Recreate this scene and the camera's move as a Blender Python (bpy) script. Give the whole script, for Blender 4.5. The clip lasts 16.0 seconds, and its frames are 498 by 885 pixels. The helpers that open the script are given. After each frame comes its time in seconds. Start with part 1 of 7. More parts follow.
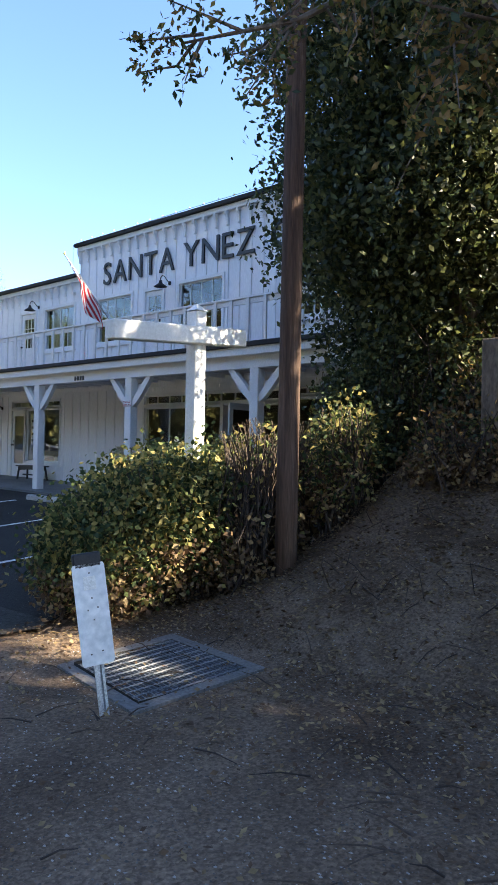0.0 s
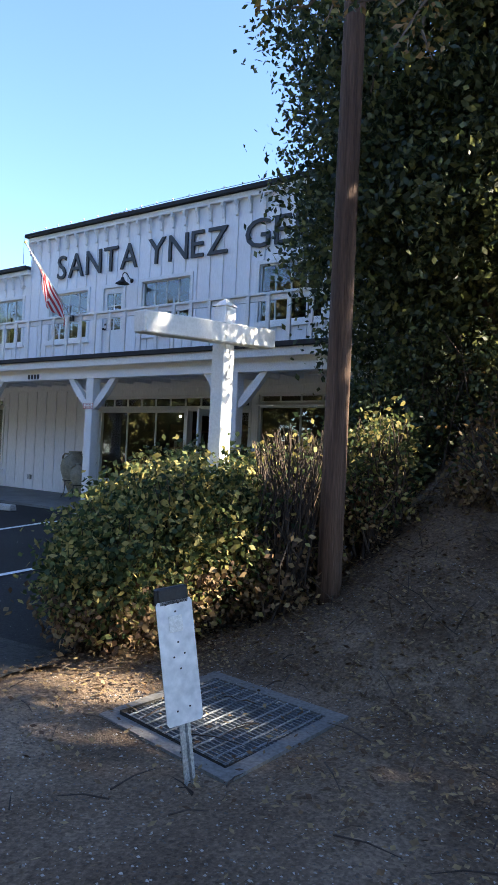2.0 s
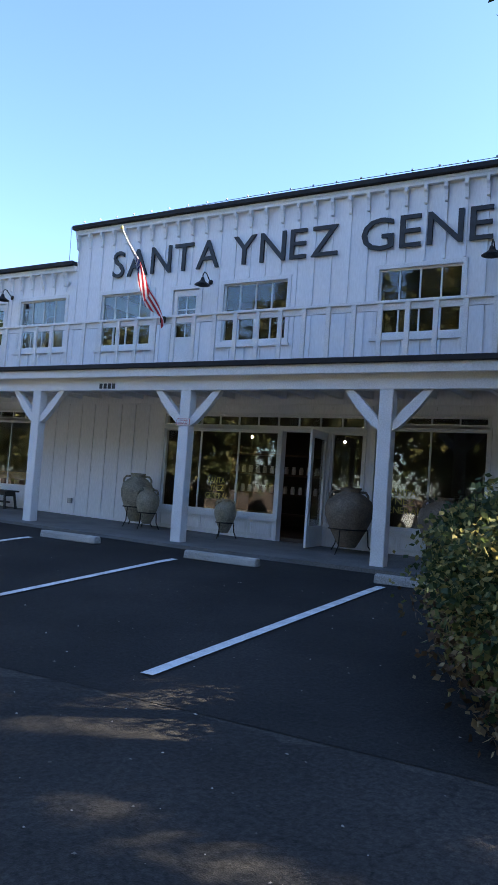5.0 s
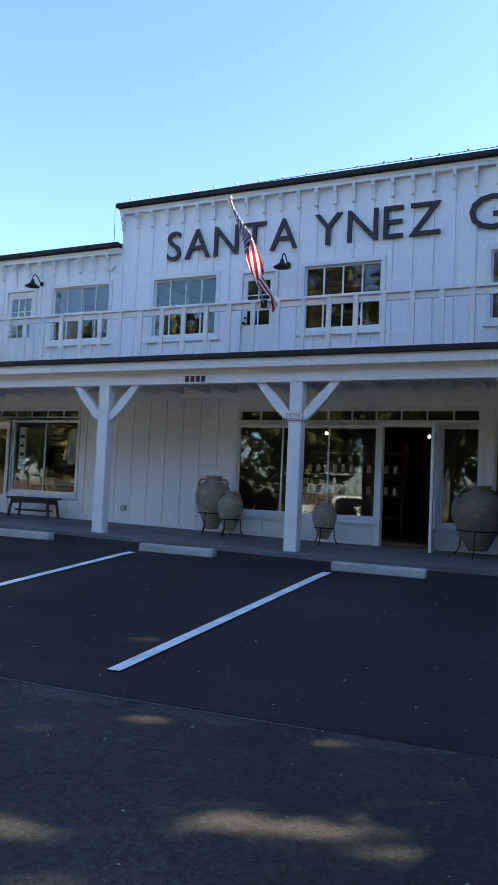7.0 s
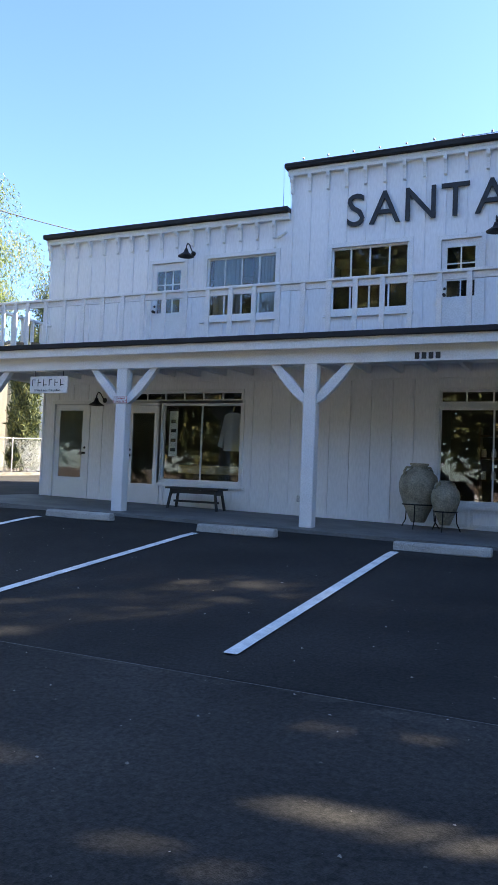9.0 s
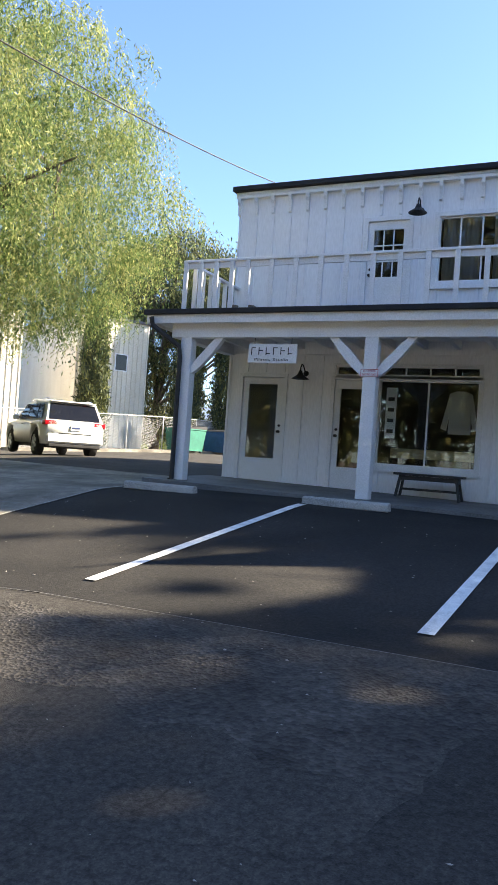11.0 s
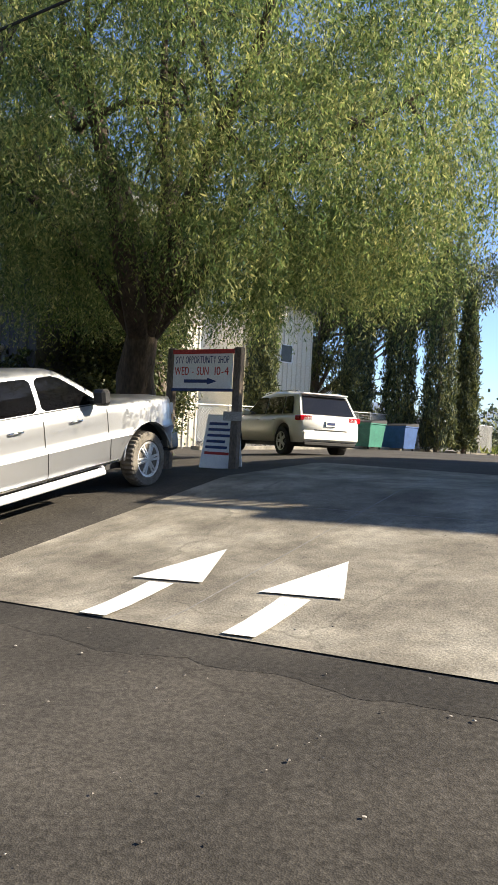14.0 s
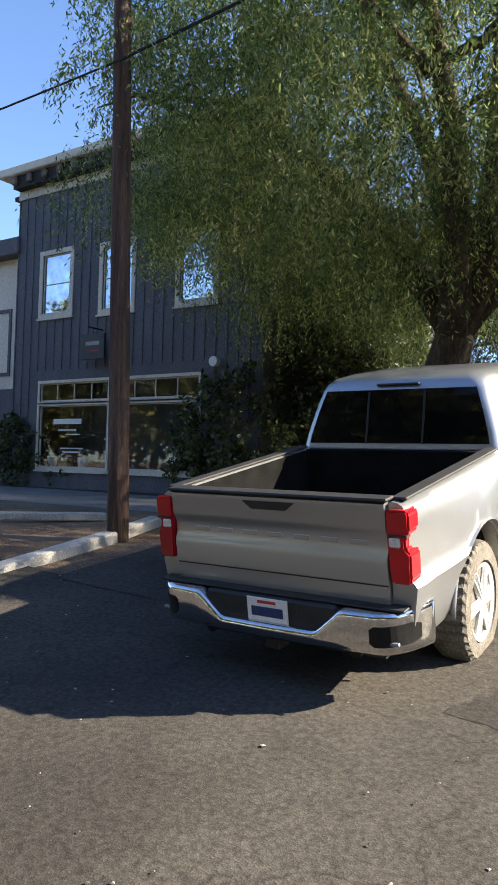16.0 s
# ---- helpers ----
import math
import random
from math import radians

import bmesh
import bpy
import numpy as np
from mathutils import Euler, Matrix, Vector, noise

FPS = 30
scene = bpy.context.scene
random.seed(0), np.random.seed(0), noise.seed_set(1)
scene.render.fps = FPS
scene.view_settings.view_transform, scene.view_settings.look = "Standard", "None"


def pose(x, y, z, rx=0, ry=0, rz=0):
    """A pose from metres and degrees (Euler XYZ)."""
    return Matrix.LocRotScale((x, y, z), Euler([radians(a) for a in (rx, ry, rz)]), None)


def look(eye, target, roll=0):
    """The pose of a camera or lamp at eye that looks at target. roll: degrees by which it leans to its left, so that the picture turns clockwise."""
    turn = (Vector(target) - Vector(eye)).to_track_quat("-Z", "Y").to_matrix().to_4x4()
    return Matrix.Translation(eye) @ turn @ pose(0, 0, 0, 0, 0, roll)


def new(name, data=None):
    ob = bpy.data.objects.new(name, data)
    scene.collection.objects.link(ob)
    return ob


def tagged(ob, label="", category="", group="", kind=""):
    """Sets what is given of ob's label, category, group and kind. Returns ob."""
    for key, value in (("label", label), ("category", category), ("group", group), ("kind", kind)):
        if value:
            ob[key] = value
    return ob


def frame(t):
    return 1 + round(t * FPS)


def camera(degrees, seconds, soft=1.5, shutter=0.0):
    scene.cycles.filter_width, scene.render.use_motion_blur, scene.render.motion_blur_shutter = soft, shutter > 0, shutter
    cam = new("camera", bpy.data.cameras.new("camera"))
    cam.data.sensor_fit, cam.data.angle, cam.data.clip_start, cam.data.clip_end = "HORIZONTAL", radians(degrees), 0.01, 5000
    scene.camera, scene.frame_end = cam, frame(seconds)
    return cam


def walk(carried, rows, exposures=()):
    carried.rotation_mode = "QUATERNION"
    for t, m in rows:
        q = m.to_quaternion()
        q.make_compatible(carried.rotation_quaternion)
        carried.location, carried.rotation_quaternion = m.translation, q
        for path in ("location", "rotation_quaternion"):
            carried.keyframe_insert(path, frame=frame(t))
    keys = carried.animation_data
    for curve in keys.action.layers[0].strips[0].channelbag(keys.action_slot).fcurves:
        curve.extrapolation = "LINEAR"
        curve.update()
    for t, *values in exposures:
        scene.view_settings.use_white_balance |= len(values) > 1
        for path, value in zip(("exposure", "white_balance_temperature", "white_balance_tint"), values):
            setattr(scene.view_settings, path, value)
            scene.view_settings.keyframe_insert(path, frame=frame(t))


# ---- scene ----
cam = camera(36.8, 16.0)
PATH = [
    (0, (1.34, 0.331, 1.729), (-0.013, 1.804, 1.748), 1.1),
    (0.5, (1.136, 0.326, 1.725), (-0.18, 1.831, 1.745), 1.6),
    (1, (0.855, 0.299, 1.713), (-0.428, 1.833, 1.726), 2.3),
    (1.5, (0.491, 0.259, 1.726), (-0.742, 1.833, 1.755), 2.5),
    (2, (0.068, 0.209, 1.737), (-1.12, 1.818, 1.782), 2.6),
    (2.5, (-0.524, 0.171, 1.71), (-1.669, 1.81, 1.748), 3.0),
    (3, (-1.187, 0.144, 1.666), (-2.3, 1.805, 1.711), 3.7),
    (3.5, (-1.819, 0.062, 1.694), (-2.919, 1.731, 1.767), 4.2),
    (4, (-2.485, 0.003, 1.702), (-3.576, 1.677, 1.79), 4.3),
    (6.3, (-6.237, -0.267, 1.532), (-7.133, 1.516, 1.673), 3.3),
    (6.5, (-6.574, -0.293, 1.531), (-7.454, 1.498, 1.667), 3.1),
    (7, (-7.477, -0.365, 1.521), (-8.322, 1.444, 1.645), 2.6),
    (7.5, (-8.415, -0.442, 1.502), (-9.236, 1.378, 1.618), 2.3),
    (8, (-9.385, -0.484, 1.471), (-10.191, 1.343, 1.588), 2.2),
    (8.5, (-10.387, -0.555, 1.463), (-11.197, 1.27, 1.57), 2.0),
    (9, (-11.429, -0.656, 1.458), (-12.26, 1.161, 1.54), 2.3),
    (9.2, (-11.86, -0.705, 1.459), (-12.697, 1.109, 1.531), 2.6),
    (11.3, (-16.574, -0.856, 1.222), (-17.404, 0.963, 1.251), 4.2),
    (11.5, (-16.991, -0.839, 1.191), (-17.82, 0.981, 1.225), 4.4),
    (12, (-18.005, -0.828, 1.171), (-18.852, 0.984, 1.203), 4.6),
    (12.5, (-19.033, -0.819, 1.149), (-19.907, 0.98, 1.171), 4.4),
    (13, (-20.083, -0.807, 1.126), (-21.007, 0.966, 1.12), 4.0),
    (13.5, (-21.206, -0.809, 1.077), (-22.171, 0.943, 1.067), 3.7),
    (14, (-22.332, -0.773, 1.025), (-23.332, 0.959, 1.03), 3.1),
    (14.5, (-23.537, -0.801, 0.989), (-24.561, 0.917, 1.014), 2.8),
    (15, (-24.799, -0.804, 0.959), (-25.855, 0.894, 1.006), 2.7),
    (15.5, (-26.184, -0.807, 0.908), (-27.274, 0.869, 0.973), 2.3),
    (16, (-27.665, -0.783, 0.842), (-28.793, 0.868, 0.904), 1.7),
]
walk(cam, [(t, look(eye, target, roll)) for t, eye, target, roll in PATH],
     exposures=[(0, 2.52, 6800, 10), (2, 2.52, 6650, 10), (4, 2.5, 6600, 10), (9, 2.46, 6500, 10), (11.5, 2.22, 6950, 10), (12, 2.1, 7000, 10), (13, 1.78, 7000, 10), (14, 1.58, 6800, 10), (15, 1.3, 6500, 10), (15.5, 1.56, 6550, 10), (16, 1.96, 6750, 10)])

# ---- world, sun ----
SUN_EL, SUN_AZ = radians(33), math.atan2(0.86, 0.51)
sun_way = Vector((math.sin(SUN_AZ) * math.cos(SUN_EL), math.cos(SUN_AZ) * math.cos(SUN_EL), math.sin(SUN_EL)))
world = bpy.data.worlds.new("world")
scene.world = world
world.use_nodes = True
sky = world.node_tree.nodes.new("ShaderNodeTexSky")
sky.sky_type, sky.sun_disc = "NISHITA", False
sky.sun_elevation, sky.sun_rotation = SUN_EL, SUN_AZ
sky.air_density, sky.dust_density, sky.ozone_density = 1.0, 0.6, 1.6
world.node_tree.nodes["Background"].inputs["Strength"].default_value = 0.077
air = world.node_tree.nodes.new("ShaderNodeMix")
air.data_type, air.blend_type = "RGBA", "MULTIPLY"
air.inputs[0].default_value, air.inputs[7].default_value = 1.0, (0.77, 0.9, 1.13, 1)
world.node_tree.links.new(sky.outputs[0], air.inputs[6])
world.node_tree.links.new(air.outputs[2], world.node_tree.nodes["Background"].inputs["Color"])
sun = new("sun", bpy.data.lights.new("sun", "SUN"))
sun.data.energy, sun.data.angle, sun.data.color = 5.0, radians(0.6), (1.0, 0.895, 0.72)
sun.matrix_world = look(sun_way * 60, (0, 0, 0))


# ---- materials ----
def material(name, colours, scale=6.0, rough=0.7, bump=0.2, fine=60.0, metal=0.0, island=0.0, piece=0.0, grain=None, spec=0.5, thin=0.0, patch=0.0, speck=0.0, crack=0.0):
    """A surface with two scales of variation: broad stains between the colours, and fine grain in tone and relief."""
    m = bpy.data.materials.new(name)
    m.use_nodes = True
    nt = m.node_tree
    N, L = nt.nodes, nt.links
    b = N["Principled BSDF"]
    b.inputs["Roughness"].default_value = rough
    b.inputs["Metallic"].default_value = metal
    b.inputs["Specular IOR Level"].default_value = spec
    co = N.new("ShaderNodeTexCoord")
    mp = N.new("ShaderNodeMapping")
    L.new(co.outputs["Object"], mp.inputs[0])
    if grain:
        mp.inputs["Scale"].default_value = grain
    n1 = N.new("ShaderNodeTexNoise")
    n1.inputs["Scale"].default_value, n1.inputs["Detail"].default_value = scale, 6
    L.new(mp.outputs[0], n1.inputs[0])
    ramp = N.new("ShaderNodeValToRGB")
    el = ramp.color_ramp.elements
    el[0].position, el[1].position = 0.3, 0.72
    el[0].color, el[1].color = (*colours[0], 1), (*colours[-1], 1)
    for i, c in enumerate(colours[1:-1]):
        e = el.new(0.3 + 0.42 * (i + 1) / (len(colours) - 1))
        e.color = (*c, 1)
    fac = n1.outputs[0]
    if island or piece:
        src = N.new("ShaderNodeNewGeometry").outputs["Random Per Island"] if island else N.new("ShaderNodeObjectInfo").outputs["Random"]
        mixf = N.new("ShaderNodeMix")
        mixf.inputs[0].default_value = island or piece
        L.new(fac, mixf.inputs[2]), L.new(src, mixf.inputs[3])
        fac = mixf.outputs[0]
    L.new(fac, ramp.inputs[0])
    n2 = N.new("ShaderNodeTexNoise")
    n2.inputs["Scale"].default_value, n2.inputs["Detail"].default_value = fine, 4
    L.new(mp.outputs[0], n2.inputs[0])
    mul = N.new("ShaderNodeMix")
    mul.data_type, mul.blend_type = "RGBA", "OVERLAY"
    mul.inputs[0].default_value = 0.35
    L.new(ramp.outputs[0], mul.inputs[6])
    bw = N.new("ShaderNodeValToRGB")
    bw.color_ramp.elements[0].position, bw.color_ramp.elements[1].position = 0.3, 0.7
    L.new(n2.outputs[0], bw.inputs[0])
    L.new(bw.outputs[0], mul.inputs[7])
    out = mul.outputs[2]
    if patch:
        n3 = N.new("ShaderNodeTexNoise")
        n3.inputs["Scale"].default_value, n3.inputs["Detail"].default_value = patch, 5
        L.new(mp.outputs[0], n3.inputs[0])
        r3 = N.new("ShaderNodeValToRGB")
        r3.color_ramp.elements[0].position, r3.color_ramp.elements[1].position = 0.35, 0.65
        r3.color_ramp.elements[0].color, r3.color_ramp.elements[1].color = (0.84, 0.84, 0.84, 1), (1.14, 1.13, 1.11, 1)
        L.new(n3.outputs[0], r3.inputs[0])
        m3 = N.new("ShaderNodeMix")
        m3.data_type, m3.blend_type = "RGBA", "MULTIPLY"
        m3.inputs[0].default_value = 1.0
        L.new(out, m3.inputs[6]), L.new(r3.outputs[0], m3.inputs[7])
        out = m3.outputs[2]
    if speck:
        vo = N.new("ShaderNodeTexVoronoi")
        vo.inputs["Scale"].default_value = speck
        L.new(mp.outputs[0], vo.inputs[0])
        rv = N.new("ShaderNodeValToRGB")
        rv.color_ramp.elements[0].position, rv.color_ramp.elements[1].position = 0.0, 1.0
        rv.color_ramp.elements[0].color, rv.color_ramp.elements[1].color = (0.68, 0.68, 0.68, 1), (1.33, 1.32, 1.3, 1)
        L.new(vo.outputs["Color"], rv.inputs[0])
        m4 = N.new("ShaderNodeMix")
        m4.data_type, m4.blend_type = "RGBA", "MULTIPLY"
        m4.inputs[0].default_value = 1.0
        L.new(out, m4.inputs[6]), L.new(rv.outputs[0], m4.inputs[7])
        out = m4.outputs[2]
    if crack:
        wob = N.new("ShaderNodeTexNoise")
        wob.inputs["Scale"].default_value, wob.inputs["Detail"].default_value = 1.8, 4
        L.new(mp.outputs[0], wob.inputs[0])
        bend = N.new("ShaderNodeMix")
        bend.data_type, bend.blend_type = "RGBA", "LINEAR_LIGHT"
        bend.inputs[0].default_value = 0.35
        L.new(mp.outputs[0], bend.inputs[6]), L.new(wob.outputs["Color"], bend.inputs[7])
        cell = N.new("ShaderNodeTexVoronoi")
        cell.feature = "DISTANCE_TO_EDGE"
        cell.inputs["Scale"].default_value = crack
        L.new(bend.outputs[2], cell.inputs[0])
        rc = N.new("ShaderNodeValToRGB")
        rc.color_ramp.elements[0].position, rc.color_ramp.elements[1].position = 0.002, 0.007
        rc.color_ramp.elements[0].color = (0.5, 0.5, 0.5, 1)
        L.new(cell.outputs["Distance"], rc.inputs[0])
        m5 = N.new("ShaderNodeMix")
        m5.data_type, m5.blend_type = "RGBA", "MULTIPLY"
        L.new(n1.outputs[0], m5.inputs[0])
        L.new(out, m5.inputs[6]), L.new(rc.outputs[0], m5.inputs[7])
        out = m5.outputs[2]
    L.new(out, b.inputs["Base Color"])
    if bump:
        bp = N.new("ShaderNodeBump")
        bp.inputs["Strength"].default_value = bump
        bp.inputs["Distance"].default_value = 0.012 if speck else 0.02
        L.new(vo.outputs["Distance"] if speck else n2.outputs[0], bp.inputs["Height"])
        L.new(bp.outputs[0], b.inputs["Normal"])
    if thin:
        tr = N.new("ShaderNodeBsdfTranslucent")
        L.new(out, tr.inputs[0])
        ms = N.new("ShaderNodeMixShader")
        ms.inputs[0].default_value = thin
        L.new(b.outputs[0], ms.inputs[1]), L.new(tr.outputs[0], ms.inputs[2])
        L.new(ms.outputs[0], N["Material Output"].inputs[0])
    return m


def glass(name, tint=(0.9, 0.95, 0.95), rough=0.0):
    m = bpy.data.materials.new(name)
    m.use_nodes = True
    b = m.node_tree.nodes["Principled BSDF"]
    b.inputs["Base Color"].default_value = (*tint, 1)
    b.inputs["Transmission Weight"].default_value = 1.0
    b.inputs["Roughness"].default_value = rough
    b.inputs["IOR"].default_value = 1.5
    return m


def glowing(name, colour, power):
    m = bpy.data.materials.new(name)
    m.use_nodes = True
    b = m.node_tree.nodes["Principled BSDF"]
    b.inputs["Emission Color"].default_value = (*colour, 1)
    b.inputs["Emission Strength"].default_value = power
    return m


M_dirt = material("dirt", [(0.105, 0.072, 0.049), (0.155, 0.112, 0.079), (0.21, 0.158, 0.116)], 1.2, 0.98, 0.6, 40, patch=0.6, spec=0.15, speck=75)
M_asphalt = material("worn_asphalt", [(0.038, 0.035, 0.0314), (0.066, 0.0605, 0.0537)], 0.5, 0.95, 0.22, 30, patch=1.1, speck=120, spec=0.2, crack=0.55)
M_lot = material("sealed_asphalt", [(0.019, 0.0182, 0.0172), (0.034, 0.0318, 0.0295)], 0.6, 0.95, 0.25, 40, patch=0.9, speck=120, spec=0.2)
# street asphalt with the trees' shade put into its darker tone
M_shade_apron = material("shade_toned_asphalt", [(0.025, 0.0236, 0.0218), (0.046, 0.0427, 0.0386)], 0.5, 0.95, 0.25, 30, patch=0.9, speck=120, spec=0.2, crack=0.4)
M_strip = material("newer_asphalt", [(0.03, 0.028, 0.026), (0.05, 0.0465, 0.042)], 0.9, 0.95, 0.22, 30, patch=1.6, speck=120, spec=0.2)
M_liner = material("bed_liner", [(0.006, 0.006, 0.006), (0.012, 0.012, 0.012)], 6, 0.95, 0.2, 80, spec=0.05)
M_coarse = material("coarse_asphalt", [(0.036, 0.033, 0.03), (0.078, 0.071, 0.063)], 1.6, 0.95, 0.9, 16, patch=2.5, speck=38, spec=0.2)
# pale tone chosen to throw sun back onto the shaded store wall
M_bounce = material("bounce_ground", [(0.22, 0.185, 0.12), (0.3, 0.255, 0.168), (0.37, 0.32, 0.215)], 0.8, 0.95, 0.4, 30, patch=0.3, spec=0.1)
M_concrete = material("drive_concrete", [(0.115, 0.104, 0.087), (0.2, 0.184, 0.154), (0.33, 0.31, 0.265)], 1.1, 0.92, 0.25, 60, patch=5.5, spec=0.2, crack=0.3)
M_kerb = material("kerb_concrete", [(0.3, 0.29, 0.27), (0.46, 0.44, 0.4)], 3, 0.9, 0.3, 60)
M_slab = material("porch_concrete", [(0.11, 0.108, 0.104), (0.19, 0.183, 0.174)], 1.5, 0.75, 0.15, 40)
M_line = material("road_paint", [(0.62, 0.62, 0.6), (0.8, 0.8, 0.78)], 5, 0.8, 0.3, 70, patch=7)
M_white = material("white_paint", [(0.83, 0.83, 0.83), (0.88, 0.88, 0.88)], 1.5, 0.55, 0.08, 30, grain=(1, 1, 0.25))
M_trim = material("white_trim", [(0.76, 0.76, 0.75), (0.83, 0.83, 0.82)], 3, 0.5, 0.05, 40)
M_black = material("black_paint", [(0.012, 0.012, 0.013), (0.03, 0.03, 0.032)], 6, 0.5, 0.1, 60)
M_roof = material("black_roofing", [(0.012, 0.012, 0.014), (0.028, 0.028, 0.03)], 3, 0.8, 0.4, 90)
M_iron = material("black_iron", [(0.015, 0.014, 0.013), (0.035, 0.03, 0.028)], 12, 0.45, 0.2, 90, metal=0.6)
M_bark = material("oak_bark", [(0.09, 0.07, 0.055), (0.17, 0.14, 0.115)], 5, 0.95, 0.9, 30, grain=(1, 1, 0.3))
M_pole = material("pole_wood", [(0.045, 0.025, 0.017), (0.1, 0.058, 0.04), (0.15, 0.095, 0.068)], 7, 0.9, 0.8, 50, grain=(2.5, 2.5, 0.12))
M_rail = material("weathered_rail", [(0.1, 0.08, 0.06), (0.2, 0.16, 0.13)], 6, 0.9, 0.6, 40, grain=(1, 1, 0.4))
M_oak = material("oak_leaf", [(0.03, 0.046, 0.019), (0.065, 0.088, 0.033), (0.14, 0.15, 0.05)], 2, 0.5, 0, 20, island=0.8, thin=0.38)
# lighter, yellower oak leaf: sunlight mixed into the colour
M_oaklit = material("lit_oak_leaf", [(0.035, 0.055, 0.018), (0.085, 0.11, 0.03), (0.2, 0.19, 0.05), (0.26, 0.16, 0.055)], 2, 0.5, 0, 20, island=0.85, thin=0.4)
M_far2 = material("street_leaf", [(0.03, 0.045, 0.018), (0.09, 0.105, 0.035), (0.2, 0.18, 0.06)], 0.6, 0.7, 0, 20, island=0.5, thin=0.3)
M_bark2 = material("pepper_bark", [(0.055, 0.04, 0.03), (0.12, 0.09, 0.066)], 5, 0.95, 0.9, 24, grain=(1, 1, 0.35))
M_hedge = material("hedge_leaf", [(0.036, 0.058, 0.024), (0.08, 0.108, 0.036), (0.165, 0.175, 0.058), (0.33, 0.275, 0.095)], 2, 0.65, 0, 20, island=0.75, thin=0.35, spec=0.25)
M_dryleaf = material("dry_leaf", [(0.09, 0.05, 0.025), (0.17, 0.105, 0.05), (0.27, 0.19, 0.09)], 2, 0.8, 0, 20, island=0.9, thin=0.25)
M_pepper = material("pepper_leaf", [(0.058, 0.102, 0.038), (0.165, 0.225, 0.07), (0.47, 0.46, 0.18)], 0.9, 0.7, 0, 20, island=0.35, thin=0.53, spec=0.25)
M_cypress = material("cypress_leaf", [(0.025, 0.04, 0.018), (0.06, 0.08, 0.028), (0.14, 0.15, 0.045)], 2, 0.7, 0, 20, island=0.8, thin=0.2)
M_far = material("far_leaf", [(0.06, 0.08, 0.035), (0.1, 0.12, 0.05), (0.15, 0.16, 0.07)], 2, 0.8, 0, 20, island=0.8)
M_weed = material("weed_leaf", [(0.1, 0.14, 0.03), (0.2, 0.22, 0.05)], 2, 0.7, 0, 20, island=0.8, thin=0.3)
M_twig = material("dry_twig", [(0.035, 0.024, 0.018), (0.08, 0.056, 0.04)], 8, 0.9, 0, 40, island=0.8)
M_stone = material("pale_stone", [(0.08, 0.07, 0.06), (0.16, 0.143, 0.122), (0.36, 0.33, 0.295)], 6, 0.9, 0, 40, island=0.9)
# blue of the distant haze is mixed into the hill colour
M_hazed_hill = material("hazed_hill", [(0.1, 0.14, 0.2), (0.13, 0.18, 0.25)], 0.01, 1.0, 0, 0.05)
M_steel = material("galvanised_steel", [(0.36, 0.38, 0.4), (0.5, 0.52, 0.54)], 10, 0.45, 0.05, 80, metal=0.7)
M_alu = material("bare_aluminium", [(0.6, 0.62, 0.64), (0.68, 0.7, 0.72)], 3, 0.45, 0.0, 20, metal=0.2)
M_grate = material("grate_steel", [(0.16, 0.18, 0.2), (0.27, 0.29, 0.31)], 8, 0.55, 0.1, 80, metal=0.5)
M_pit = material("pit_dark", [(0.01, 0.009, 0.008), (0.03, 0.026, 0.022)], 8, 0.95, 0.3, 60)
M_clay = material("glazed_clay", [(0.2, 0.18, 0.13), (0.3, 0.27, 0.2), (0.38, 0.34, 0.26)], 5, 0.6, 0.3, 40)
M_clay2 = material("brown_clay", [(0.14, 0.11, 0.08), (0.24, 0.19, 0.14)], 5, 0.7, 0.3, 40)
M_glass = glass("window_glass")
M_dark_glass = glass("tinted_glass", (0.1, 0.11, 0.12))
M_film = material("mirror_film", [(0.42, 0.46, 0.5), (0.46, 0.5, 0.54)], 0.5, 0.03, 0, 3, metal=1.0)
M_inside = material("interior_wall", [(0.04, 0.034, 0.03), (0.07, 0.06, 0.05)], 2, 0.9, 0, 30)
M_board = material("interior_board", [(0.05, 0.03, 0.02), (0.1, 0.06, 0.035)], 3, 0.6, 0.1, 40, grain=(0.2, 1, 1))
M_curtain = material("sheer_curtain", [(0.6, 0.63, 0.68), (0.75, 0.77, 0.8)], 5, 0.9, 0.1, 40, grain=(6, 6, 0.2), thin=0.3)
M_gold = material("gold_lettering", [(0.5, 0.42, 0.1), (0.65, 0.55, 0.16)], 5, 0.6, 0, 40)
M_red = material("red_print", [(0.38, 0.03, 0.03), (0.5, 0.05, 0.045)], 5, 0.7, 0, 40)
M_blue = material("blue_print", [(0.02, 0.035, 0.12), (0.035, 0.055, 0.17)], 5, 0.7, 0, 40)
M_cloth = material("white_cloth", [(0.8, 0.79, 0.78), (0.88, 0.87, 0.86)], 6, 0.9, 0.1, 200, thin=0.3)
M_flagred = material("red_cloth", [(0.55, 0.035, 0.05), (0.65, 0.06, 0.07)], 6, 0.9, 0.1, 200, thin=0.3)
M_flagblue = material("blue_cloth", [(0.02, 0.03, 0.1), (0.035, 0.05, 0.15)], 6, 0.9, 0.1, 200, thin=0.3)
M_grey = material("grey_siding", [(0.075, 0.078, 0.09), (0.115, 0.118, 0.13)], 2, 0.75, 0.15, 40, grain=(1, 1, 0.3))
M_cream = material("cream_trim", [(0.55, 0.5, 0.4), (0.66, 0.61, 0.5)], 3, 0.7, 0.05, 40)
M_creamwall = material("cream_siding", [(0.6, 0.55, 0.44), (0.7, 0.65, 0.53)], 1.5, 0.75, 0.1, 40, grain=(1, 1, 0.3))
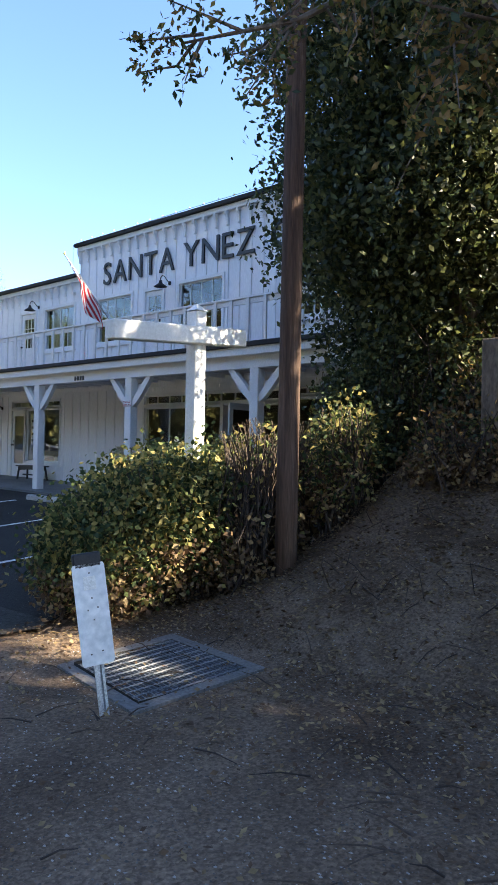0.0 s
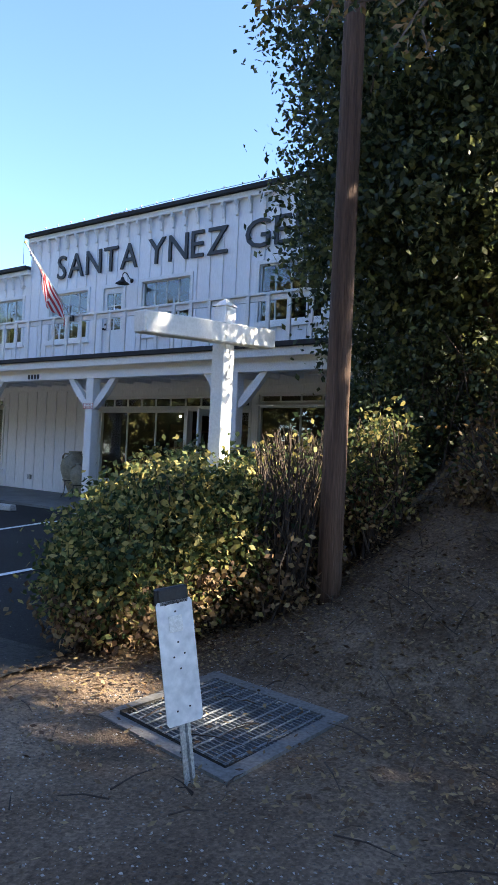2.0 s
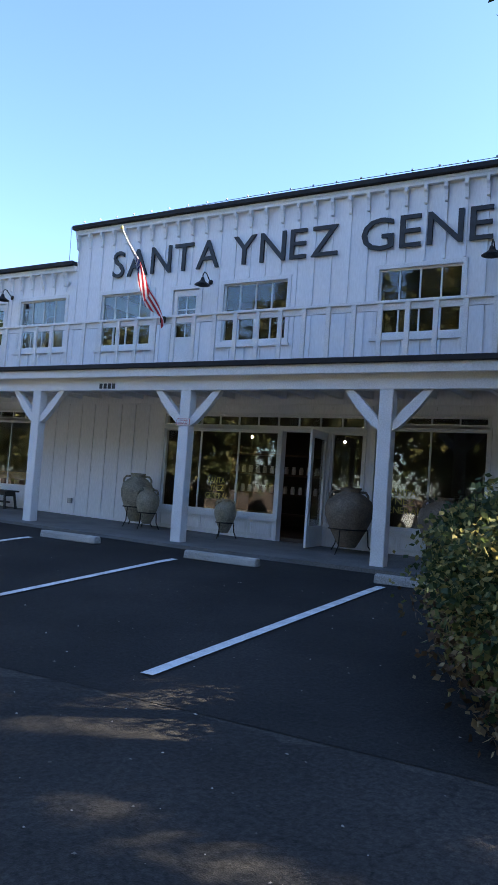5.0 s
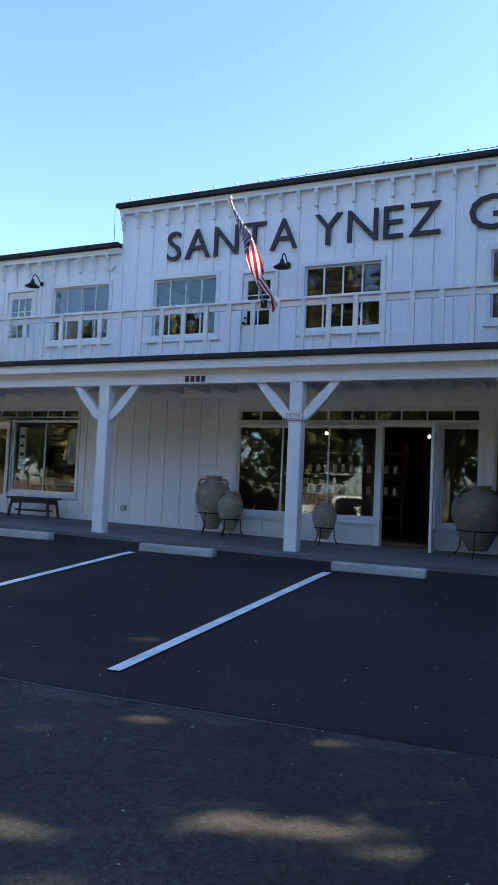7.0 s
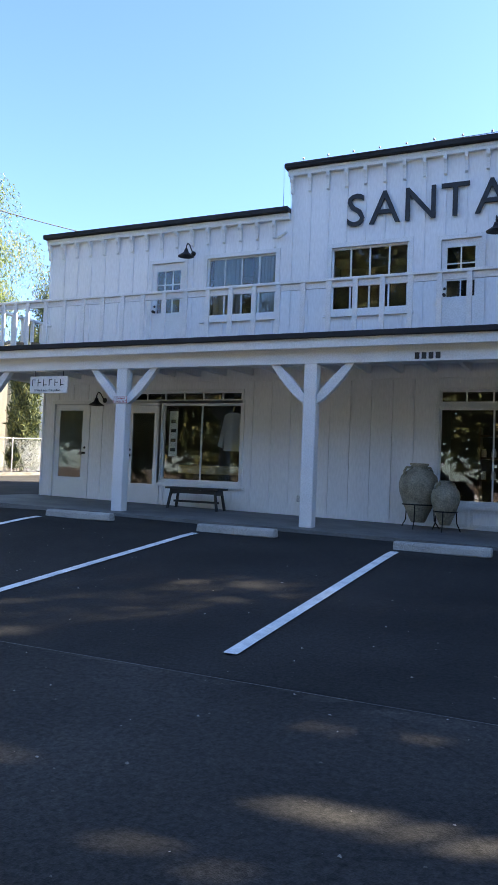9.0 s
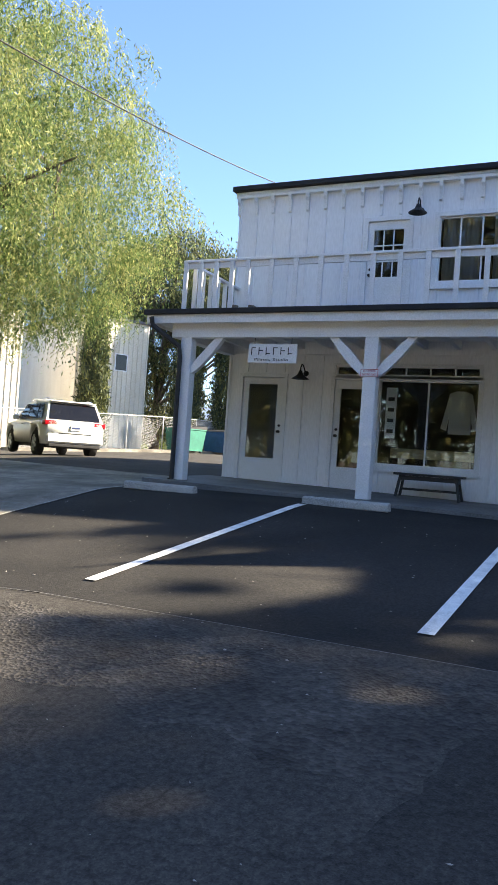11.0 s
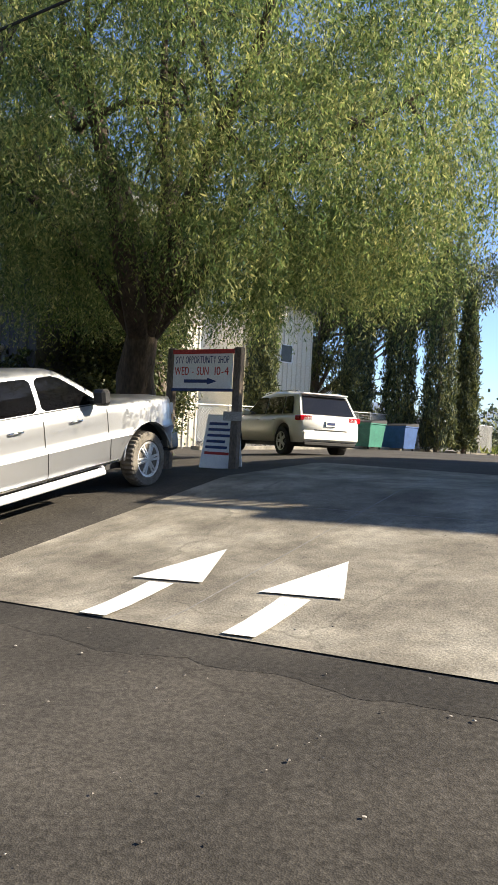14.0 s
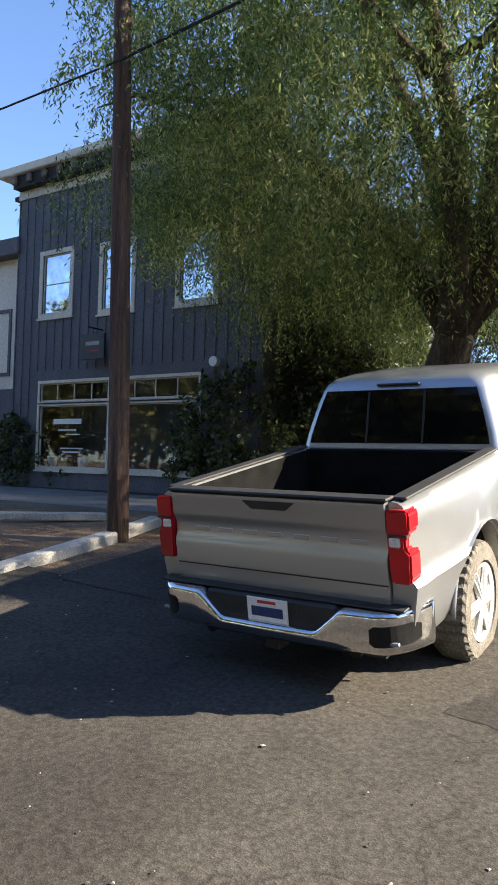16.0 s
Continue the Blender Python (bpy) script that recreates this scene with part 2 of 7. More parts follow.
M_paint = material("silver_car_paint", [(0.38, 0.392, 0.415), (0.41, 0.422, 0.445)], 0.6, 0.36, 0, 400, metal=0.74)
M_paint.node_tree.nodes["Principled BSDF"].inputs["Coat Weight"].default_value = 0.6
M_suvpaint = material("white_car_paint", [(0.74, 0.74, 0.72), (0.8, 0.8, 0.78)], 0.6, 0.2, 0, 400)
M_tyre = material("tyre_rubber", [(0.02, 0.02, 0.02), (0.045, 0.042, 0.04)], 8, 0.9, 0.3, 60)
M_tread = material("dusty_tyre", [(0.11, 0.1, 0.085), (0.2, 0.18, 0.15)], 8, 0.95, 0.4, 60)
M_rim = material("alloy_rim", [(0.66, 0.66, 0.65), (0.74, 0.74, 0.73)], 8, 0.3, 0, 60, metal=0.25)
M_chrome = material("chrome", [(0.6, 0.6, 0.62), (0.7, 0.7, 0.72)], 3, 0.12, 0, 60, metal=1.0)
M_plastic = material("black_plastic", [(0.012, 0.012, 0.013), (0.025, 0.025, 0.027)], 6, 0.6, 0.05, 80)
M_lens = material("red_lens", [(0.42, 0.008, 0.014), (0.5, 0.012, 0.02)], 2, 0.1, 0, 3)
M_clear = material("clear_lens", [(0.6, 0.58, 0.58), (0.75, 0.73, 0.72)], 8, 0.15, 0, 60)
M_binG = material("green_bin", [(0.02, 0.13, 0.09), (0.035, 0.19, 0.13)], 3, 0.6, 0.1, 40)
M_binB = material("blue_bin", [(0.02, 0.06, 0.17), (0.035, 0.09, 0.24)], 3, 0.6, 0.1, 40)
M_bulb = glowing("warm_bulb", (1.0, 0.75, 0.45), 7)
M_cable = material("black_cable", [(0.01, 0.01, 0.01), (0.02, 0.02, 0.02)], 8, 0.7, 0, 60)
M_mesh = material("fence_wire", [(0.3, 0.3, 0.3), (0.42, 0.42, 0.41)], 8, 0.5, 0, 60, metal=0.5)
M_screen = material("fence_screen", [(0.14, 0.14, 0.13), (0.2, 0.2, 0.185)], 8, 0.9, 0.1, 60)

# ---- building blocks ----
ORG = {}


def thing(name, at, label, category, group="", kind="", turn=0.0, plan=False):
    """The Empty at a thing's base. plan: its parts are given in the place's own coordinates."""
    ob = new(name)
    ob.empty_display_size = 0.2
    ob.location = at
    ob.rotation_euler = (0, 0, turn)
    tagged(ob, label, category, group, kind)
    if plan:
        ORG[ob.name] = Vector(at)
    return ob


def part(name, bm, mat, parent, label="", smooth=False, m=None):
    me = bpy.data.meshes.new(name)
    off = ORG.get(parent.name) if parent else None
    if off is not None:
        bmesh.ops.translate(bm, verts=bm.verts, vec=-off)
    bm.to_mesh(me)
    bm.free()
    me.materials.append(mat)
    if smooth:
        me.polygons.foreach_set("use_smooth", [True] * len(me.polygons))
    ob = new(name, me)
    if parent:
        ob.parent = parent
    if off is not None:
        ORG[ob.name] = off
    if m is not None:
        ob.matrix_basis = m
    if label:
        ob["label"] = label
    return ob


def piece(name, me, at, parent, m=None):
    """One of many alike pieces that share a mesh."""
    ob = new(name, me)
    ob.parent = parent
    off = ORG.get(parent.name)
    ob.location = Vector(at) - off if off is not None else Vector(at)
    if off is not None:
        ORG[ob.name] = off
    return ob


def solid(name, bm, mat, label, category, group="", kind="", smooth=False):
    ob = part(name, bm, mat, None, "", smooth)
    return tagged(ob, label, category, group, kind)


def box(bm, x0, x1, y0, y1, z0, z1, bevel=0.0, m=None):
    r = bmesh.ops.create_cube(bm, size=1.0)
    vs = r["verts"]
    for v in vs:
        v.co = Vector((x0 + (v.co.x + 0.5) * (x1 - x0), y0 + (v.co.y + 0.5) * (y1 - y0), z0 + (v.co.z + 0.5) * (z1 - z0)))
    if bevel:
        es = list({e for v in vs for e in v.link_edges})
        g = bmesh.ops.bevel(bm, geom=es, offset=bevel, segments=1, affect="EDGES")
        vs = list({v for f in g["faces"] for v in f.verts} | {v for v in vs if v.is_valid})
    if m is not None:
        bmesh.ops.transform(bm, matrix=m, verts=vs)
    return vs


def boxed(*a, **k):
    bm = bmesh.new()
    box(bm, *a, **k)
    return bm


def mesh_box(name, mat, *a, **k):
    bm = boxed(*a, **k)
    me = bpy.data.meshes.new(name)
    bm.to_mesh(me)
    bm.free()
    me.materials.append(mat)
    return me


def tube(bm, pts, radii, sides=8, cap=True):
    """A tapered tube through points."""
    pts = [Vector(p) for p in pts]
    if not hasattr(radii, "__len__"):
        radii = [radii] * len(pts)
    rings = []
    for i, p in enumerate(pts):
        d = (pts[min(i + 1, len(pts) - 1)] - pts[max(i - 1, 0)]).normalized()
        a = d.orthogonal().normalized() if i == 0 else (prev - d * prev.dot(d)).normalized()
        prev = a
        b = d.cross(a)
        rings.append([bm.verts.new(p + (a * math.cos(k * 2 * math.pi / sides) + b * math.sin(k * 2 * math.pi / sides)) * radii[i]) for k in range(sides)])
    for r0, r1 in zip(rings, rings[1:]):
        for k in range(sides):
            bm.faces.new((r0[k], r0[(k + 1) % sides], r1[(k + 1) % sides], r1[k]))
    if cap:
        bm.faces.new(rings[0][::-1]), bm.faces.new(rings[-1])


def tubed(*a, **k):
    bm = bmesh.new()
    tube(bm, *a, **k)
    return bm


def lathe(bm, profile, sides=20, at=(0, 0, 0)):
    rings = [[bm.verts.new((at[0] + r * math.cos(k * 2 * math.pi / sides), at[1] + r * math.sin(k * 2 * math.pi / sides), at[2] + z)) for k in range(sides)] for r, z in profile]
    for r0, r1 in zip(rings, rings[1:]):
        for k in range(sides):
            bm.faces.new((r0[k], r0[(k + 1) % sides], r1[(k + 1) % sides], r1[k]))
    bm.faces.new(rings[0][::-1]), bm.faces.new(rings[-1])


def prism(bm, outline, y0, y1, axis="y"):
    """An outline in x and z pushed through from y0 to y1 (or in y and z along x)."""
    put = (lambda a, b, c: (a, c, b)) if axis == "y" else (lambda a, b, c: (c, a, b))
    lo = [bm.verts.new(put(a, b, y0)) for a, b in outline]
    hi = [bm.verts.new(put(a, b, y1)) for a, b in outline]
    n = len(outline)
    bm.faces.new(lo), bm.faces.new(hi[::-1])
    for i in range(n):
        bm.faces.new((lo[i], hi[i], hi[(i + 1) % n], lo[(i + 1) % n]))
    bmesh.ops.recalc_face_normals(bm, faces=bm.faces)


def holed(bm, x0, x1, z0, z1, y0, y1, holes):
    """A wall from y0 to y1 with rectangular holes (x0, x1, z0, z1) through it."""
    xs = sorted({x0, x1} | {min(max(v, x0), x1) for h in holes for v in h[:2]})
    zs = sorted({z0, z1} | {min(max(v, z0), z1) for h in holes for v in h[2:]})

    def open_at(i, j):
        if i < 0 or j < 0 or i >= len(xs) - 1 or j >= len(zs) - 1:
            return True
        cx, cz = (xs[i] + xs[i + 1]) / 2, (zs[j] + zs[j + 1]) / 2
        return any(h[0] < cx < h[1] and h[2] < cz < h[3] for h in holes)
    for i in range(len(xs) - 1):
        for j in range(len(zs) - 1):
            if open_at(i, j):
                continue
            a, b, c, d = xs[i], xs[i + 1], zs[j], zs[j + 1]
            quads = [((a, y0, c), (b, y0, c), (b, y0, d), (a, y0, d)), ((a, y1, d), (b, y1, d), (b, y1, c), (a, y1, c))]
            if open_at(i - 1, j):
                quads.append(((a, y0, c), (a, y0, d), (a, y1, d), (a, y1, c)))
            if open_at(i + 1, j):
                quads.append(((b, y0, c), (b, y1, c), (b, y1, d), (b, y0, d)))
            if open_at(i, j - 1):
                quads.append(((a, y0, c), (a, y1, c), (b, y1, c), (b, y0, c)))
            if open_at(i, j + 1):
                quads.append(((a, y0, d), (b, y0, d), (b, y1, d), (a, y1, d)))
            for q in quads:
                bm.faces.new([bm.verts.new(p) for p in q])
    bmesh.ops.remove_doubles(bm, verts=bm.verts, dist=1e-4)


def quads_mesh(name, corners, mat):
    """A mesh of loose quads from an array (n, 4, 3)."""
    n = len(corners)
    me = bpy.data.meshes.new(name)
    me.vertices.add(n * 4)
    me.vertices.foreach_set("co", np.ascontiguousarray(corners, dtype=np.float32).ravel())
    me.loops.add(n * 4)
    me.loops.foreach_set("vertex_index", np.arange(n * 4, dtype=np.int32))
    me.polygons.add(n)
    me.polygons.foreach_set("loop_start", np.arange(0, n * 4, 4, dtype=np.int32))
    me.polygons.foreach_set("loop_total", np.full(n, 4, dtype=np.int32))
    me.update(calc_edges=True)
    me.materials.append(mat)
    return me


def leaves(points, length, width, droop=0.0, rng=None, lift=0.0):
    """Kite-shaped leaves at points, turned at random; droop pulls their tips down."""
    n = len(points)
    a = rng.normal(size=(n, 3))
    a[:, 2] = a[:, 2] * (1 - droop) - droop * 2.0
    a /= np.linalg.norm(a, axis=1, keepdims=True)
    b = rng.normal(size=(n, 3))
    b[:, 2] += lift
    b -= a * (a * b).sum(1, keepdims=True)
    b /= np.linalg.norm(b, axis=1, keepdims=True) + 1e-9
    s = rng.uniform(0.6, 1.3, (n, 1))
    a, b = a * length * s, b * width * s * 0.5
    c = np.cross(a, b) * 0.12 / max(length, 1e-6)
    return np.stack([points, points + a * 0.45 + b + c, points + a, points + a * 0.45 - b + c], 1)


# ---- lie of the land ----
GY = np.array([-3000, -40, -6, 0, 4, 9, 12, 18, 36, 80, 3000.0])
GX = np.array([-3000, -60, -36, -33, -28.5, -23, -20, -17, -11, -7, 0, 30, 3000.0])
GZ = np.array([
    [-4, -3, -2, -1.6, -1, -0.6, -0.4, 0.2, 1, 1, -4],
    [-4, -1.5, -1.4, -1.0, -0.3, -0.2, -0.1, 0.3, 1, 1, -4],
    [-4, -1, -1.1, -0.85, -0.08, 0.02, 0.0, 0.4, 1.1, 1, -4],
    [-4, -0.9, -1, -0.88, -0.33, 0.25, 0.35, 0.75, 1.1, 1, -4],
    [-4, -0.8, -0.9, -0.83, -0.49, 0.48, 0.7, 0.85, 1.1, 1, -4],
    [-4, -0.5, -0.65, -0.6, -0.17, 0.52, 0.65, 0.85, 1.1, 1, -4],
    [-4, -0.4, -0.55, -0.5, -0.03, 0.58, 0.62, 0.85, 1.1, 1, -4],
    [-4, -0.3, -0.45, -0.42, -0.02, 0.5, 0.6, 0.85, 1.1, 1, -4],
    [-4, -0.1, -0.2, -0.18, -0.02, 0.42, 0.5, 0.8, 1.1, 1, -4],
    [-4, 0, -0.1, -0.1, 0.08, 0.43, 0.5, 0.8, 1.1, 1, -4],
    [-4, 0.1, 0.05, 0.05, 0.2, 0.45, 0.5, 0.8, 1.1, 1, -4],
    [-4, 0.2, 0.1, 0.1, 0.25, 0.5, 0.6, 0.8, 1.1, 1, -4],
    [-4, 0, 0, 0, 0, 0, 0, 0, 0, 0, -4]])


def ramp01(v, a, b):
    t = np.clip((v - a) / (b - a), 0, 1)
    return t * t * (3 - 2 * t)


def height(x, y):
    """The ground's height; works on arrays."""
    x, y = np.asarray(x, float), np.asarray(y, float)
    i = np.clip(np.searchsorted(GX, x) - 1, 0, len(GX) - 2)
    j = np.clip(np.searchsorted(GY, y) - 1, 0, len(GY) - 2)
    u, v = (x - GX[i]) / (GX[i + 1] - GX[i]), (y - GY[j]) / (GY[j + 1] - GY[j])
    z = GZ[i, j] * (1 - u) * (1 - v) + GZ[i + 1, j] * u * (1 - v) + GZ[i, j + 1] * (1 - u) * v + GZ[i + 1, j + 1] * u * v
    bank = 0.5 * np.clip(y - 4.6, 0, 2.6) + 0.85 * np.clip(y - 7.2, 0, 1.5)
    z = z + bank * ramp01(x, -4.3, -2.4) * (1 - ramp01(y, 40, 70)) * (1 - ramp01(x, 20, 40))
    return z


def H(x, y):
    return float(height(x, y))


def sheet(name, c00, c10, c11, c01, nu, nv, dz, mat, label, rough=0.0, hole=None):
    """A sheet that follows the ground between four corners."""
    u, v = np.meshgrid(np.linspace(0, 1, nu + 1), np.linspace(0, 1, nv + 1), indexing="ij")
    P = lambda k: c00[k] * (1 - u) * (1 - v) + c10[k] * u * (1 - v) + c11[k] * u * v + c01[k] * (1 - u) * v
    x, y = P(0), P(1)
    if rough:
        wob = [np.array([[noise.noise((a * 1.7, b * 1.7, q)) + 0.5 * noise.noise((a * 6, b * 6, q)) for a, b in zip(ra, rb)] for ra, rb in zip(x, y)]) for q in (9, 4)]
        x, y = x + rough * wob[1], y + rough * wob[0]
    z = height(x, y) + dz
    verts = np.stack([x, y, z], -1).reshape(-1, 3)
    faces = [(i * (nv + 1) + j, (i + 1) * (nv + 1) + j, (i + 1) * (nv + 1) + j + 1, i * (nv + 1) + j + 1) for i in range(nu) for j in range(nv)]
    me = bpy.data.meshes.new(name)
    me.from_pydata([tuple(p) for p in verts], [], faces)
    me.materials.append(mat)
    return tagged(new(name, me), label, kind="structure")


# the ground, one sheet to the horizon, finer near the walk
gx = np.concatenate([[-2600, -1200, -500, -200, -110, -75], np.arange(-60, -5.5, 1.0), np.arange(-5.53, 4.0, 0.15), np.arange(5, 30, 1.0), [40, 70, 120, 300, 900, 2600]])
gy = np.concatenate([[-2600, -900, -300, -100, -50, -30], np.arange(-20, 1.9, 1.0), np.arange(2.13, 9.1, 0.15), np.arange(9.5, 45, 1.0), [55, 80, 140, 300, 800, 2600]])
gx, gy = np.unique(np.concatenate([gx, GX[1:-1]])), np.unique(np.concatenate([gy, GY[1:-1]]))
X, Y = np.meshgrid(gx, gy, indexing="ij")
Z = height(X, Y)
lump = np.array([[noise.noise((a * 0.9, b * 0.9, 0)) * 0.05 + noise.noise((a * 3.1, b * 3.1, 5)) * 0.02 for b in gy] for a in gx])
Z = Z + lump * ramp01(X, -4.6, -4.0) * ramp01(Y, 2.2, 3.2) * (1 - ramp01(X, 4, 6)) * (1 - ramp01(Y, 12, 14)) * np.where((X > -3.6) & (X < -1.8) & (Y > 2.9) & (Y < 4.8), 0, 1)
Z[(X > -22.6) & (X < 0) & (Y > 10.6) & (Y < 24)] = 0.3
faces = []
ny = len(gy)
for i in range(len(gx) - 1):
    for j in range(ny - 1):
        cx, cy = (gx[i] + gx[i + 1]) / 2, (gy[j] + gy[j + 1]) / 2
        if -3.23 < cx < -2.22 and 3.41 < cy < 4.37:
            continue
        faces.append((i * ny + j, (i + 1) * ny + j, (i + 1) * ny + j + 1, i * ny + j + 1))
me = bpy.data.meshes.new("ground")
me.from_pydata([tuple(p) for p in np.stack([X, Y, Z], -1).reshape(-1, 3)], [], faces)
me.materials.append(M_dirt)
me.polygons.foreach_set("use_smooth", [True] * len(faces))
tagged(new("ground", me), "dry brown dirt ground with a rising bank", kind="structure")

# unseen sheet added as a reflector for the store front
sheet("field", (-110, -60), (60, -60), (60, -6.4), (-110, -6.4), 60, 24, 0.02, M_bounce, "unseen pale ground across the street, added to bounce sunlight on the store")
sheet("road", (-70, -6.5), (-4.3, -6.5), (-4.5, 4.2), (-70, 4.2), 140, 26, 0.03, M_asphalt, "worn grey asphalt street")
sheet("road_shoulder", (-4.3, -6.5), (30, -6.5), (30, 0.8), (-4.3, 0.8), 70, 18, 0.028, M_asphalt, "gritty worn edge of the asphalt street")
sheet("parking_lot", (-22.85, 4.1), (-4.5, 4.1), (-6.0, 10.4), (-23.4, 10.4), 60, 30, 0.036, M_lot, "black sealed asphalt parking lot")
sheet("driveway", (-28.45, 3.75), (-22.83, 3.45), (-23.1, 12.5), (-28.3, 12.5), 30, 36, 0.042, M_concrete, "pale stained concrete driveway apron")
sheet("driveway_edge", (-22.872, 4.1), (-22.845, 4.1), (-23.035, 10.6), (-23.062, 10.6), 1, 30, 0.05, M_kerb, "pale worn edge of the concrete driveway")
for a, b in ((-25.58, -25.56), (-28.0, -27.99)):
    sheet("driveway_joint", (a, 3.7), (b, 3.7), (b + 0.05, 12.4), (a + 0.05, 12.4), 1, 30, 0.046, M_slab, "worn joint across the concrete driveway")
sheet("driveway_joint", (-28.4, 7.55), (-23.0, 7.5), (-23.0, 7.52), (-28.4, 7.57), 20, 1, 0.046, M_slab, "worn joint across the concrete driveway")
sheet("asphalt_strip", (-29.2, 3.3), (-22.3, 2.95), (-22.86, 3.6), (-28.9, 3.92), 70, 6, 0.0318, M_strip, "dark newer asphalt strip along the driveway's foot", 0.12)
# dark sheet laid where the street only lies in deep shade
sheet("street_apron", (-17.0, 0.3), (-3.85, -0.2), (-4.4, 4.05), (-16.2, 4.05), 90, 26, 0.0325, M_shade_apron, "asphalt darkened to stand in for tree shade between street and lot", 0.15)
sheet("coarse_patch", (-21.3, 3.1), (-16.6, 2.4), (-16.2, 3.9), (-21.0, 3.9), 70, 16, 0.0318, M_coarse, "coarse ravelled asphalt along the parking lot", 0.3)
sheet("back_lot", (-60, 12.4), (-22.9, 12.4), (-22.9, 36), (-60, 36), 50, 40, 0.03, M_asphalt, "asphalt yard behind the buildings")
sheet("truck_bay", (-33.2, 4.1), (-28.42, 4.1), (-28.28, 12.5), (-33.6, 12.5), 20, 36, 0.036, M_asphalt, "worn asphalt bay beside the driveway")

# ---- the store building ----
FY, PY = 12.87, 10.70          # wall face; porch post and rail line
BX0, BXM, BX1 = -22.8, -16.9, -0.6   # west end, step in the parapet, east end
store = thing("store_building", ((BX0 + BX1) / 2, FY, 0.6), "white board-and-batten two-storey store with a porch and balcony", "building", plan=True)


def slab_z(x):
    return 0.56 + (-12 - x) * 0.016 if x < -12 else 0.56


DOORS_LOW = [(-22.45, -21.55, 0.72, 2.84), (-20.5, -19.72, 0.7, 2.82), (-11.0, -10.05, 0.6, 2.76)]
GLASS_LOW = [(-19.63, -17.8, 1.24, 2.84), (-13.9, -11.1, 1.09, 2.76), (-9.95, -9.3, 1.06, 2.76), (-9.06, -7.04, 1.06, 2.86)]
TRANSOMS = [(-20.5, -17.8, 2.9, 3.1), (-13.9, -9.3, 2.84, 3.08), (-9.06, -7.04, 2.93, 3.1)]
WIN_UP = [(-18.71, -17.17, 4.64, 5.85), (-16.02, -14.54, 4.62, 5.83), (-12.63, -11.12, 4.61, 5.83), (-9.19, -7.63, 4.62, 5.84)]
DOORS_UP = [(-20.04, -19.25, 3.82, 5.84), (-13.95, -13.25, 3.82, 5.8)]

# walls
bm = bmesh.new()
holed(bm, BX0, BX1, 0.5, 3.45, FY, FY + 0.15, DOORS_LOW + GLASS_LOW + TRANSOMS)
wall_low = part("wall", bm, M_white, store, "white board-and-batten ground-floor wall")
bm = bmesh.new()
holed(bm, BX0, BXM, 3.45, 6.6, FY, FY + 0.15, WIN_UP + DOORS_UP)
wall_up = part("wall", bm, M_white, store, "white board-and-batten upper wall with a low parapet")
bm = bmesh.new()
holed(bm, BXM, BX1, 3.45, 7.45, FY, FY + 0.15, WIN_UP + DOORS_UP)
wall_hi = part("wall", bm, M_white, store, "white board-and-batten upper wall with a high parapet")
bm = bmesh.new()
box(bm, BX0, BX0 + 0.15, FY + 0.15, 22, 0.4, 6.6)
part("side_wall", bm, M_white, store, "plain white end wall")
part("side_wall", boxed(BX1 - 0.15, BX1, FY + 0.15, 22, 0.4, 7.45), M_white, store)
part("back_wall", boxed(BX0, BX1, 22, 22.15, 0.4, 6.6), M_white, store)
part("step_wall", boxed(BXM, BXM + 0.15, FY + 0.15, 22, 5.9, 7.45), M_white, store)
part("floor_slab", boxed(BX0 + 0.16, BX1 - 0.16, FY + 0.16, 21.9, 0.45, 0.68), M_board, store, "dark brown shop floor")
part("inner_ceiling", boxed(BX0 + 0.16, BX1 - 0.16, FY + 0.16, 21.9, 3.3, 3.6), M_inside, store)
part("flat_roof", boxed(BX0 + 0.16, BXM, FY + 0.16, 21.9, 6.2, 6.35), M_roof, store)
part("flat_roof", boxed(BXM + 0.16, BX1 - 0.16, FY + 0.16, 21.9, 6.2, 6.35), M_roof, store)
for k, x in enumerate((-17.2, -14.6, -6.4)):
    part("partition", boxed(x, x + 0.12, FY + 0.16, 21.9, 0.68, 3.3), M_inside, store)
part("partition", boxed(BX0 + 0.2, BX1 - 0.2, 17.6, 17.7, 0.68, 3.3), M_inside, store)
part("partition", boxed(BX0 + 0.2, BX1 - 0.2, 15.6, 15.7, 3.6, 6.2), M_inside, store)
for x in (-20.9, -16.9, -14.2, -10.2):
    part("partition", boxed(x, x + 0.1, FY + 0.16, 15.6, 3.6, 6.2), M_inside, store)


def minus(z0, z1, cuts):
    spans = [(z0, z1)]
    for a, b in cuts:
        spans = [s for lo, hi in spans for s in ((lo, min(hi, a)), (max(lo, b), hi)) if s[1] - s[0] > 0.05]
    return spans


batten_meshes = {}


def battens(parent, x0, x1, z0, z1, step, holes, y, mat, grow=0.1):
    x = x0 + 0.03
    while x < x1:
        cuts = [(h[2] - grow, h[3] + grow) for h in holes if h[0] - grow < x < h[1] + grow]
        for a, b in minus(z0, z1, cuts):
            key = (round(b - a, 3), mat.name)
            if key not in batten_meshes:
                batten_meshes[key] = mesh_box("batten", mat, -0.024, 0.024, -0.022, 0.0, 0, b - a, bevel=0.004)
            piece("batten", batten_meshes[key], (x, y, a), parent)
        x += step


LOW_H = DOORS_LOW + GLASS_LOW + TRANSOMS + [(-13.95, -9.0, 0.5, 3.1), (-9.1, -7.0, 0.5, 3.1), (-20.5, -17.75, 2.7, 3.15)]
battens(wall_low, BX0, -7.0, 0.72, 3.27, 0.4, LOW_H, FY, M_white)
battens(wall_low, -6.9, BX1, 0.6, 3.27, 0.4, [], FY, M_white)
